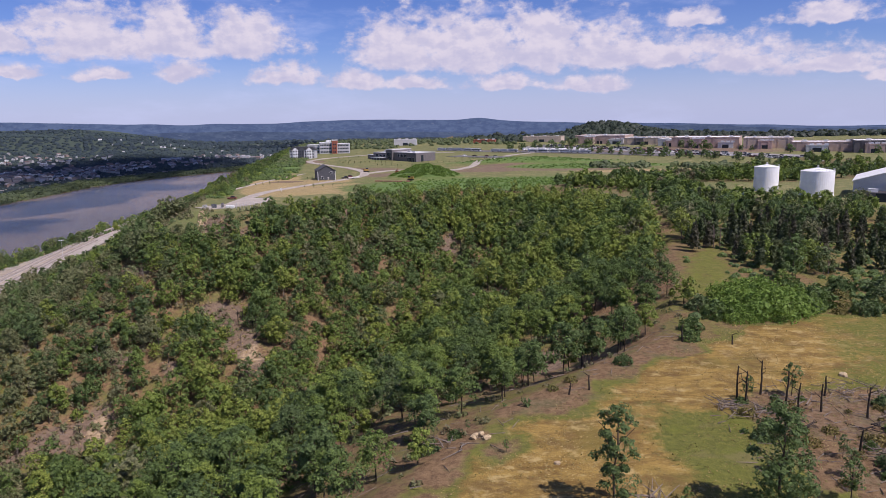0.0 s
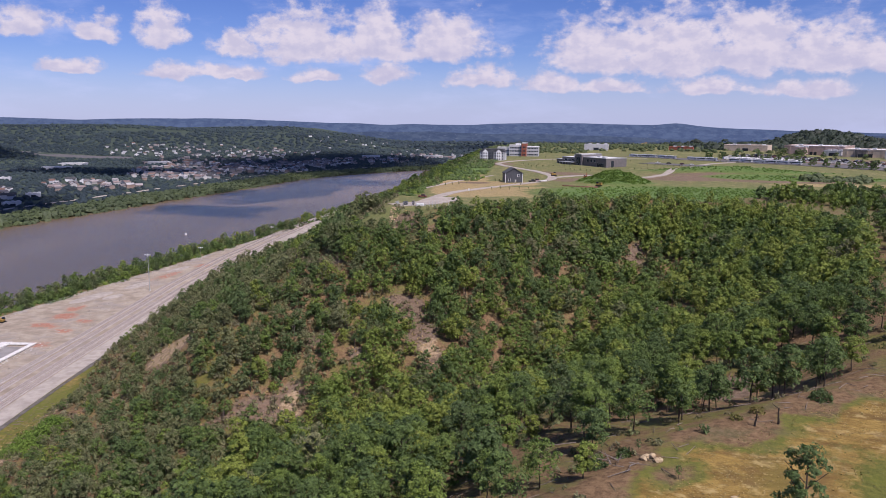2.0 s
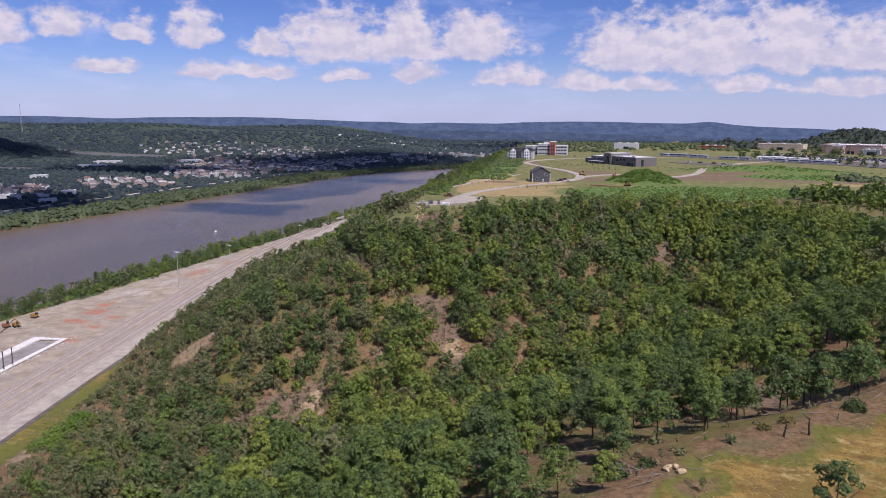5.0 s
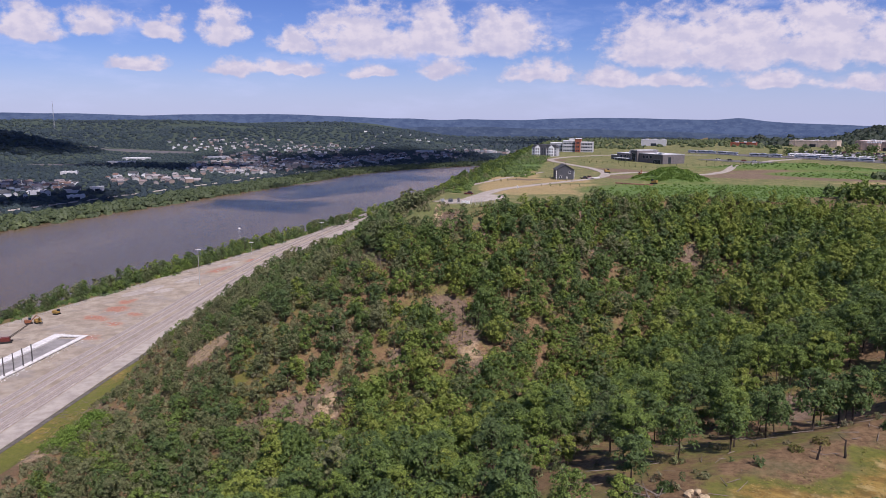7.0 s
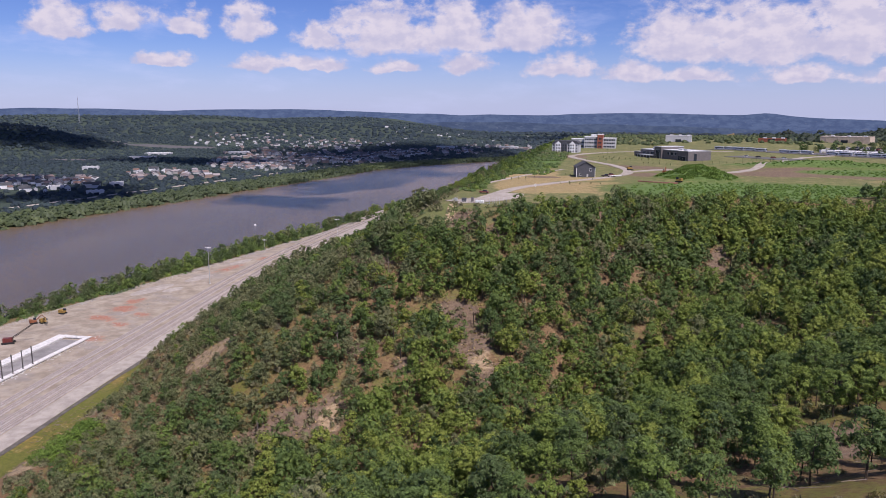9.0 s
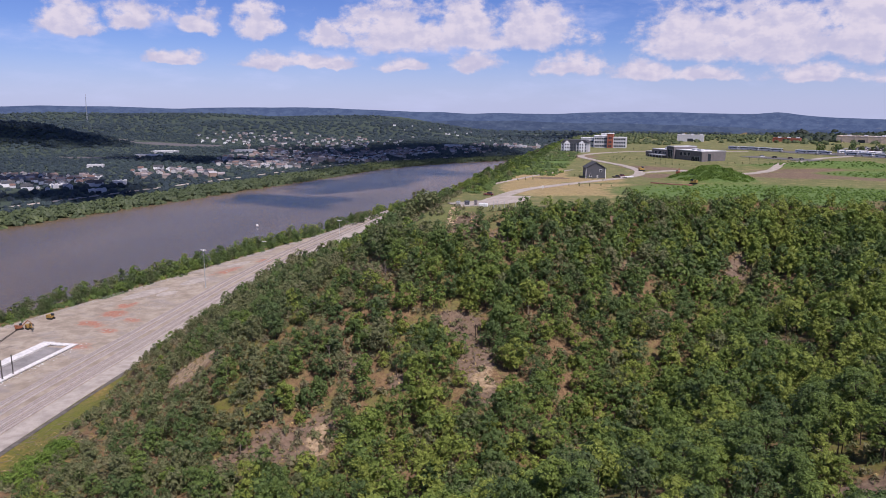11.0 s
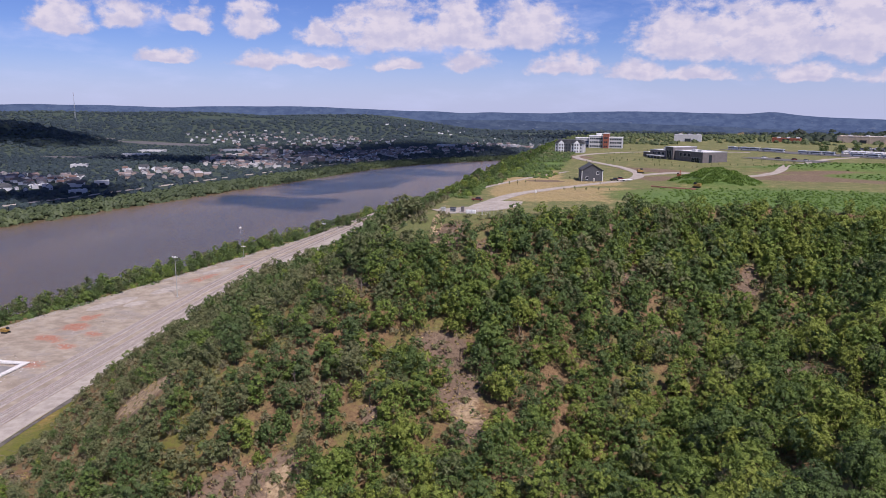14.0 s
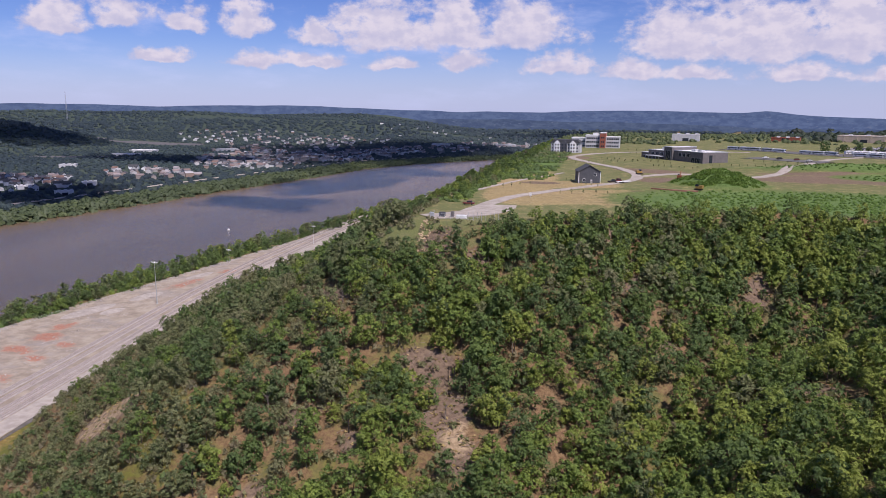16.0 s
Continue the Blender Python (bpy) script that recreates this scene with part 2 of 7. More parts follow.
def ground_material():
    """Leaf litter, dry grass, green grass, bare soil and gravel, laid out by the cover of the land."""
    k = Mat("ground", 0.95)
    cov = k.node("ShaderNodeAttribute", attribute_name="cover")
    sp = k.node("ShaderNodeSeparateColor")
    k.t.links.new(cov.outputs["Color"], sp.inputs[0])
    dry, green, soil = sp.outputs[0], sp.outputs[1], sp.outputs[2]
    stony = k.attr("gravel")
    big, mid, fine, grain = k.noise(0.03, 4), k.noise(0.16, 5, 0.6), k.noise(0.9, 5, 0.65), k.noise(6.0, 4, 0.7)
    brk = k.math("ADD", k.math("MULTIPLY", mid, 0.55), k.math("MULTIPLY", fine, 0.45))

    def cut(w, soft=0.12):
        v = k.math("ADD", w, k.math("MULTIPLY", k.math("SUBTRACT", brk, 0.5), 0.9))
        return k.range(v, 0.5 - soft, 0.5 + soft)

    litter = k.mix(k.range(k.math("ADD", k.math("MULTIPLY", fine, 0.6), k.math("MULTIPLY", grain, 0.4)), 0.36, 0.64), (0.112, 0.068, 0.036), (0.270, 0.174, 0.092))
    litter = k.mix(k.range(mid, 0.48, 0.66, 0, 0.5), litter, (0.085, 0.110, 0.040))
    streak = k.noise(0.5, 5, 0.65, k.stretch(0.35, 1.0, 1.0))
    straw = k.mix(k.range(k.math("ADD", k.math("MULTIPLY", streak, 0.55), k.math("MULTIPLY", grain, 0.45)), 0.38, 0.60), (0.165, 0.097, 0.026), (0.355, 0.240, 0.066))
    straw = k.mix(k.range(k.noise(0.28, 6, 0.7, k.stretch(0.6, 1.0, 1.0)), 0.52, 0.64, 0, 0.65), straw, (0.135, 0.082, 0.028))
    straw = k.mix(k.range(fine, 0.56, 0.74, 0, 0.55), straw, (0.47, 0.335, 0.105))
    straw = k.mix(k.range(k.noise(0.07, 5, 0.6), 0.50, 0.66, 0, 0.6), straw, (0.150, 0.125, 0.030))
    straw = k.mix(k.range(k.noise(0.42, 6, 0.68, k.stretch(0.75, 1.0, 1.0)), 0.52, 0.66, 0, 0.75), straw, (0.46, 0.350, 0.150))
    straw = k.mix(k.range(k.noise(0.20, 5, 0.62, k.stretch(1.0, 0.7, 1.0)), 0.50, 0.64, 0, 0.65), straw, (0.150, 0.092, 0.032))
    grass = k.mix(k.range(k.math("ADD", k.math("MULTIPLY", fine, 0.5), k.math("MULTIPLY", grain, 0.5)), 0.35, 0.65), (0.088, 0.098, 0.020), (0.180, 0.180, 0.038))
    grass = k.mix(k.range(mid, 0.50, 0.68, 0, 0.5), grass, (0.200, 0.165, 0.072))
    grass = k.mix(k.range(k.noise(0.22, 6, 0.7), 0.50, 0.66, 0, 0.7), grass, (0.135, 0.150, 0.022))
    grass = k.mix(k.attr("lush"), grass, k.mix(k.range(k.math("ADD", k.math("MULTIPLY", fine, 0.6), k.math("MULTIPLY", mid, 0.4)), 0.36, 0.62), (0.074, 0.132, 0.034), (0.138, 0.212, 0.058)))
    sp2 = k.node("ShaderNodeSeparateXYZ")
    k.set(sp2.inputs[0], k.pos)
    upland = k.range(sp2.outputs[1], 285.0, 330.0)
    straw = k.mix(k.math("MULTIPLY", upland, 0.62), straw, k.mix(k.range(fine, 0.38, 0.62), (0.30, 0.235, 0.125), (0.46, 0.375, 0.205)))
    lawn = k.mix(k.math("MULTIPLY", upland, 0.55), grass, (0.150, 0.170, 0.082))
    grass = k.mix(k.attr("lush"), lawn, grass)
    earth = k.mix(k.range(k.math("ADD", k.math("MULTIPLY", fine, 0.55), k.math("MULTIPLY", grain, 0.45)), 0.36, 0.64), (0.116, 0.080, 0.058), (0.25, 0.180, 0.122))
    earth = k.mix(k.range(mid, 0.5, 0.7, 0, 0.6), earth, (0.215, 0.138, 0.098))
    gravel = k.mix(k.range(k.math("ADD", k.math("MULTIPLY", mid, 0.6), k.math("MULTIPLY", grain, 0.4)), 0.35, 0.65), (0.27, 0.222, 0.172), (0.45, 0.385, 0.305))
    gravel = k.mix(k.range(k.noise(0.05, 6, 0.65), 0.50, 0.64, 0, 0.5), gravel, (0.30, 0.275, 0.265))
    gravel = k.mix(k.range(k.math("ADD", k.attr("redsoil"), k.math("MULTIPLY", k.math("SUBTRACT", brk, 0.5), 3.4)), 0.40, 1.05, 0, 0.95), gravel, k.mix(k.range(fine, 0.35, 0.65), (0.32, 0.125, 0.085), (0.46, 0.235, 0.16)))
    earth = k.mix(cut(k.attr("sand"), 0.2), earth, k.mix(k.range(fine, 0.36, 0.64), (0.27, 0.192, 0.115), (0.43, 0.322, 0.198)))
    c = k.mix(cut(soil), litter, earth)
    c = k.mix(cut(green), c, grass)
    c = k.mix(cut(dry), c, straw)
    c = k.mix(cut(stony), c, gravel)
    wood = k.mix(k.range(mid, 0.35, 0.65), (0.046, 0.064, 0.054), (0.070, 0.096, 0.066))
    wood = k.mix(k.range(fine, 0.45, 0.7, 0, 0.5), wood, (0.040, 0.058, 0.036))
    c = k.mix(k.attr("farwood"), c, wood)
    k.color(k.mix(k.range(big, 0.3, 0.7, 0, 0.25), c, k.mix(1.0, c, (0.78, 0.78, 0.74), "MULTIPLY")))
    k.bump(k.math("ADD", fine, k.math("MULTIPLY", grain, 0.55)), 0.6, 0.4)
    return k.m


GROUND = ground_material()


def water_material():
    k = Mat("river_water", 0.22)
    silt = k.noise(0.004, 4, 0.5, k.stretch(1, 0.35, 1))
    k.color(k.mix(k.range(silt, 0.35, 0.65), (0.105, 0.078, 0.050), (0.175, 0.122, 0.072)))
    k.b.inputs["Specular IOR Level"].default_value = 0.42
    k.bump(k.math("ADD", k.noise(0.25, 5, 0.6, k.stretch(1, 1.6, 1)), k.math("MULTIPLY", k.noise(0.02, 3), 0.5)), 0.9, 1.0)
    return k.m


WATER = water_material()
GRAVEL = plain("pale_gravel", (0.40, 0.355, 0.31), 0.95, 0, 0.25, 0.22, 0.4)
ROADDIRT = plain("compacted_gravel", (0.39, 0.345, 0.30), 0.95, 0, 0.3, 0.2, 0.3)
ASPHALT = plain("asphalt", (0.13, 0.125, 0.125), 0.9, 0, 0.2, 0.2, 0.2)
BALLAST = plain("ballast", (0.46, 0.41, 0.375), 0.95, 0, 0.6, 0.22, 0.5)
LOTGREY = plain("worn_asphalt", (0.27, 0.255, 0.245), 0.9, 0, 0.15, 0.25, 0.2)
CONCRETE = plain("concrete", (0.62, 0.60, 0.56), 0.85, 0, 0.6, 0.15, 0.2)
WHITECON = plain("white_slab", (0.68, 0.665, 0.64), 0.85, 0, 0.7, 0.24, 0.3)
STEEL = plain("dull_steel", (0.22, 0.21, 0.20), 0.45, 0.8, 1.0, 0.2)
RAILM = plain("worn_rail", (0.34, 0.285, 0.255), 0.6, 0.0, 2.0, 0.25)
DITCH = plain("dark_ditch_soil", (0.13, 0.118, 0.105), 0.9, 0, 0.5, 0.35, 0.4)
TIE = plain("sleeper_wood", (0.40, 0.355, 0.325), 0.9, 0, 1.0, 0.3)
GALV = plain("galvanised_steel", (0.55, 0.56, 0.56), 0.5, 0.6, 1.0, 0.12)
WHITEP = plain("white_paint", (0.80, 0.80, 0.79), 0.5, 0, 0.7, 0.07)
TANKP = plain("tank_paint", (0.86, 0.86, 0.86), 0.45, 0, 0.35, 0.06)
GREYW = plain("grey_siding", (0.085, 0.09, 0.102), 0.75, 0, 0.7, 0.14)
ROOFD = plain("dark_shingle", (0.075, 0.078, 0.085), 0.9, 0, 1.2, 0.25, 0.2)
TAN = plain("tan_masonry", (0.56, 0.455, 0.365), 0.9, 0, 0.3, 0.12)
BRICK = plain("red_brick", (0.30, 0.105, 0.07), 0.9, 0, 0.8, 0.2)
GREYBR = plain("grey_masonry", (0.165, 0.150, 0.150), 0.9, 0, 0.5, 0.15)
PALEW = plain("pale_panel", (0.52, 0.52, 0.53), 0.6, 0, 0.5, 0.08)
ROOFW = plain("white_membrane", (0.74, 0.74, 0.73), 0.7, 0, 0.3, 0.08)
GLASSD = plain("dark_window", (0.03, 0.038, 0.05), 0.12, 0, 1.0, 0.1)
RUBBER = plain("tyre_rubber", (0.03, 0.03, 0.03), 0.85)
YELLOW = plain("machine_yellow", (0.33, 0.21, 0.06), 0.6)
ORANGE = plain("machine_orange", (0.26, 0.10, 0.05), 0.6)
REDP = plain("red_paint", (0.15, 0.038, 0.032), 0.5)
BLUEP = plain("blue_plastic", (0.03, 0.10, 0.42), 0.4)
REDSOIL = plain("red_soil", (0.31, 0.155, 0.115), 0.95, 0, 0.35, 0.3, 0.4)
ROCK = plain("pale_rock", (0.47, 0.36, 0.22), 0.9, 0, 1.0, 0.25, 0.5)


def cloud_material():
    """Thin, uneven cloud that lets a part of the sun through."""
    k = Mat("cloud_white", 1.0)
    k.color((0.85, 0.85, 0.86))
    mx = k.node("ShaderNodeMixShader")
    k.set(mx.inputs[0], k.range(k.noise(0.009, 6, 0.62), 0.38, 0.58, 0.08, 0.40))
    k.t.links.new(k.node("ShaderNodeBsdfTransparent").outputs[0], mx.inputs[1]), k.t.links.new(k.b.outputs[0], mx.inputs[2])
    k.t.links.new(mx.outputs[0], k.t.nodes["Material Output"].inputs[0])
    return k.m


CLOUDM = cloud_material()

# ---- the lie of the land ----


def lattice(ix, iy, seed):
    h = np.sin(ix * 127.1 + iy * 311.7 + seed * 74.7) * 43758.5453
    return h - np.floor(h)


def vnoise(x, y, scale, seed=0):
    """Smooth noise from 0 to 1 with features about scale metres wide."""
    x, y = np.asarray(x, float) / scale, np.asarray(y, float) / scale
    ix, iy = np.floor(x), np.floor(y)
    fx, fy = x - ix, y - iy
    fx, fy = fx * fx * (3 - 2 * fx), fy * fy * (3 - 2 * fy)
    a, b = lattice(ix, iy, seed), lattice(ix + 1, iy, seed)
    c, d = lattice(ix, iy + 1, seed), lattice(ix + 1, iy + 1, seed)
    return (a * (1 - fx) + b * fx) * (1 - fy) + (c * (1 - fx) + d * fx) * fy


def sstep(v, a, b):
    f = np.clip((np.asarray(v, float) - a) / (b - a), 0, 1)
    return f * f * (3 - 2 * f)


WATER_Z, YARD_Z = -72.0, -59.0
# the rim of the upland, seen from above
RIM = [(-225, 1200), (-208, 984), (-176, 720), (-152, 560), (-138, 430), (-130, 372), (-124, 346), (-98, 347), (-82, 366), (-58, 390), (-30, 408),
       (15, 424), (58, 424), (88, 392), (98, 330), (84, 255), (66, 190), (50, 151), (30, 133), (11, 113), (-4, 88), (-18, 50), (-32, 0), (-50, -80), (-70, -600),
       (5200, -600), (5200, 2300), (700, 2000), (200, 1750), (-140, 1500)]


def poly_distance(x, y, poly, closed=True):
    """Distance to a polygon's line, positive outside."""
    x, y = np.asarray(x, float), np.asarray(y, float)
    d, inside = np.full(x.shape, 1e12), np.zeros(x.shape, bool)
    n = len(poly)
    for i in range(n if closed else n - 1):
        (ax, ay), (bx, by) = poly[i], poly[(i + 1) % n]
        ex, ey = bx - ax, by - ay
        f = np.clip(((x - ax) * ex + (y - ay) * ey) / (ex * ex + ey * ey), 0, 1)
        d = np.minimum(d, (x - ax - f * ex) ** 2 + (y - ay - f * ey) ** 2)
        if ay != by:
            hit = ((ay > y) != (by > y)) & (x < (bx - ax) * (y - ay) / (by - ay) + ax)
            inside ^= hit
    d = np.sqrt(d)
    return np.where(inside & closed, -d, d)


def upland_z(x, y):
    z = 11 + 7 * sstep(y, 150, 350) + 2 * sstep(y, 530, 660) + 2 * sstep(y, 600, 850)
    return z + 1.2 * (vnoise(x, y, 60, 3) - 0.5)


def shore_bend(y):
    return 0.0008 * np.maximum(np.asarray(y, float) - 1500, 0) ** 2


def yard_edge(y):
    """East edge of the railway land."""
    y = np.asarray(y, float)
    return np.interp(y, [-700, 188, 264, 333, 385, 458, 556, 669, 760, 900, 1400], [-20, -228, -250, -268, -282, -302, -324, -342, -354, -366, -366])


def land(x, y):
    """Height of the ground."""
    x, y = np.asarray(x, float), np.asarray(y, float)
    d = poly_distance(x, y, RIM)
    wob = (vnoise(x, y, 38, 5) - 0.5) * 16 + (vnoise(x, y, 14, 6) - 0.5) * 5
    dd = np.maximum(d + wob * sstep(d, 4, 30), 0)
    drop = (0.50 + 0.10 * sstep(y, 380, 480) * sstep(-x, 60, 130)) * np.maximum(dd - 3, 0) + 0.08 * np.minimum(dd, 3)
    up = upland_z(x, y)
    slope = up - drop
    bend = shore_bend(y)
    # low land: the yard beside the water, the river bed, the far plain and hills
    xs = x - bend
    toe = (x - yard_edge(y)) * 0.965
    rise = 5.0 * sstep(toe, 7, 26) + 0.075 * np.clip(toe - 6, 0, 200)
    low = np.where(xs > -372, YARD_Z + np.where(toe > 0, rise, 0), YARD_Z - 17.5 * sstep(-xs, 374, 462))
    far = -77 + 9 * sstep(-xs, 752, 785) + 6 * sstep(-xs, 785, 1000)
    low = np.where(xs < -620, np.maximum(far, -77), low)
    r = np.hypot(x, y)
    hills = sstep(r, 2300, 4500) * 92 + 26 * sstep(r, 1900, 2900) * (vnoise(x, y, 520, 11) - 0.40) + 44 * sstep(r, 2400, 3600) * (vnoise(x, y, 760, 12) - 0.5)
    hills = hills + 84 * np.exp(-((x + 2130) / 250) ** 2 - ((y - 1640) / 230) ** 2) + 50 * np.exp(-((x + 700) / 300) ** 2 - ((y - 3300) / 200) ** 2)
    hills = hills * (1 - 0.93 * sstep(np.degrees(np.arctan2(x, y)), -26, -17))
    hillside = np.where(xs < -785, hills * sstep(-xs, 900, 1300), hills * sstep(y, 2300, 3100))
    low = np.where((xs < -785) | (y > 2100), np.where(y > 2100, np.maximum(low, -66), low) + hillside, low)
    z = np.where(d > 0, np.maximum(slope, low), up)
    z = np.where((d > 0) & (slope < low + 4) & (xs > -374), low + 0.5 * np.log1p(np.exp((slope - low) / 0.5)) * 1.0, z)
    # back of the upland falls away to the valley far behind
    east = sstep(y, 1300, 2000)
    z = np.where(d <= 0, z - 82 * east, z)
    # the slope stops short of the railway land
    z = np.where((d > 0) & (xs > -374) & (y < 1200), YARD_Z + (z - YARD_Z) * sstep(toe, 1, 15), z)
    # spurs and hollows of the bluff, and its gentler shoulder below the meadow
    side = sstep(d, 4, 26)
    swell = 11 * np.exp(-((x + 165) / 28) ** 2 - ((y - 257) / 26) ** 2) - 9 * np.exp(-((x + 96) / 26) ** 2 - ((y - 290) / 22) ** 2)
    swell = swell + 7 * np.exp(-((x + 62) / 20) ** 2 - ((y - 242) / 18) ** 2) + 5 * np.exp(-((x - 2) / 20) ** 2 - ((y - 310) / 20) ** 2)
    swell = swell - 10 * np.exp(-((x + 188) / 28) ** 2 - ((y - 350) / 60) ** 2) + 8 * np.exp(-((d - 58) / 24) ** 2) * (1 - sstep(y, 190, 240)) * sstep(y, 20, 60)
    z = np.where(d > 0, z + swell * side * sstep(z, YARD_Z + 3, YARD_Z + 14), z)
    # heaps and mounds on the upland
    z = z + 9.5 * np.exp(-((x + 14) / 18) ** 2 - ((y - 530) / 15) ** 2) + 5.5 * np.exp(-((x - 75) / 55) ** 2 - ((y - 640) / 16) ** 2)
    z = z + 36 * np.exp(-((x - 325) / 95) ** 2 - ((y - 1500) / 150) ** 2)
    return z


def height(x, y):
    return float(land(np.array([x]), np.array([y]))[0])


def axis(lo, fine0, fine1, hi, step, grow=1.09, most=95):
    pts = list(np.arange(fine0, fine1 + 0.01, step))
    s, v = step, fine1
    while v < hi:
        s = min(s * grow, most)
        v += s
        pts.append(min(v, hi))
    s, v, left = step, fine0, []
    while v > lo:
        s = min(s * grow, most)
        v -= s
        left.append(max(v, lo))
    return np.array(left[::-1] + pts)


def mesh_of(name, verts, faces, material, smooth=False, **attrs):
    """A mesh from arrays: verts (n,3), faces (m,3) or (m,4); attrs: one number per vertex, or (n,4) colours."""
    me = bpy.data.meshes.new(name)
    verts, faces = np.asarray(verts, np.float32), np.asarray(faces, np.int32)
    k = faces.shape[1]
    me.vertices.add(len(verts)), me.loops.add(faces.size), me.polygons.add(len(faces))
    me.vertices.foreach_set("co", verts.ravel())
    me.loops.foreach_set("vertex_index", faces.ravel())
    me.polygons.foreach_set("loop_start", np.arange(len(faces), dtype=np.int32) * k)
    me.polygons.foreach_set("use_smooth", np.full(len(faces), smooth))
    for key, val in attrs.items():
        val = np.asarray(val, np.float32)
        if val.ndim == 2:
            me.attributes.new(key, "FLOAT_COLOR", "POINT").data.foreach_set("color", val.ravel())
        else:
            me.attributes.new(key, "FLOAT", "POINT").data.foreach_set("value", val)
    me.materials.append(material)
    me.update(calc_edges=True)
    return me


def blob(x, y, cx, cy, rx, ry, turn=0.0):
    c, s = math.cos(radians(turn)), math.sin(radians(turn))
    u, v = (x - cx) * c + (y - cy) * s, -(x - cx) * s + (y - cy) * c
    return np.clip(1.6 - 1.1 * np.hypot(u / rx, v / ry), 0, 1)


# bare patches of soil among the trees: place, half sizes, turn
BARE = [(-186, 251, 11, 9, 20), (-128, 223, 15, 7, 25), (-119, 229, 5, 11, 20), (-140, 214, 8, 5, 30), (-94, 289, 10, 7, 0), (-81, 272, 7, 14, 15), (-72, 257, 5, 8, 20), (-141, 306, 14, 4, -10),
        (-154, 288, 4, 3, 0), (-92, 327, 4, 4, 0), (-54, 376, 4, 6, 0), (-39, 352, 4, 10, -20), (2, 370, 4, 11, -10), (-26, 328, 4, 3, 0), (-46, 240, 4, 3, 0), (-27, 252, 5, 3, 0), (8, 226, 4, 18, -10),
        (-121, 258, 7, 4, 20), (-101, 254, 5, 4, 0), (-212, 206, 9, 13, -30), (-205, 186, 8, 12, 0), (-229, 222, 7, 20, 16), (16, 301, 6, 5, 0), (24, 172, 10, 6, 40), (-108, 330, 6, 12, 0)]
SAND = [(-186, 251, 10, 7, 20), (-118, 228, 3.5, 8, 20), (-74, 262, 4, 7, 20), (-222, 214, 10, 16, 10), (-206, 184, 8, 12, 0)]
EAST_WOOD = [(52, 152), (62, 160), (88, 170), (118, 178), (160, 190), (205, 205), (215, 285), (170, 318), (140, 330), (132, 390), (150, 450), (205, 440), (300, 480), (380, 560), (330, 660), (262, 560), (180, 490), (110, 470), (62, 445), (58, 420), (88, 392), (98, 330), (84, 255)]


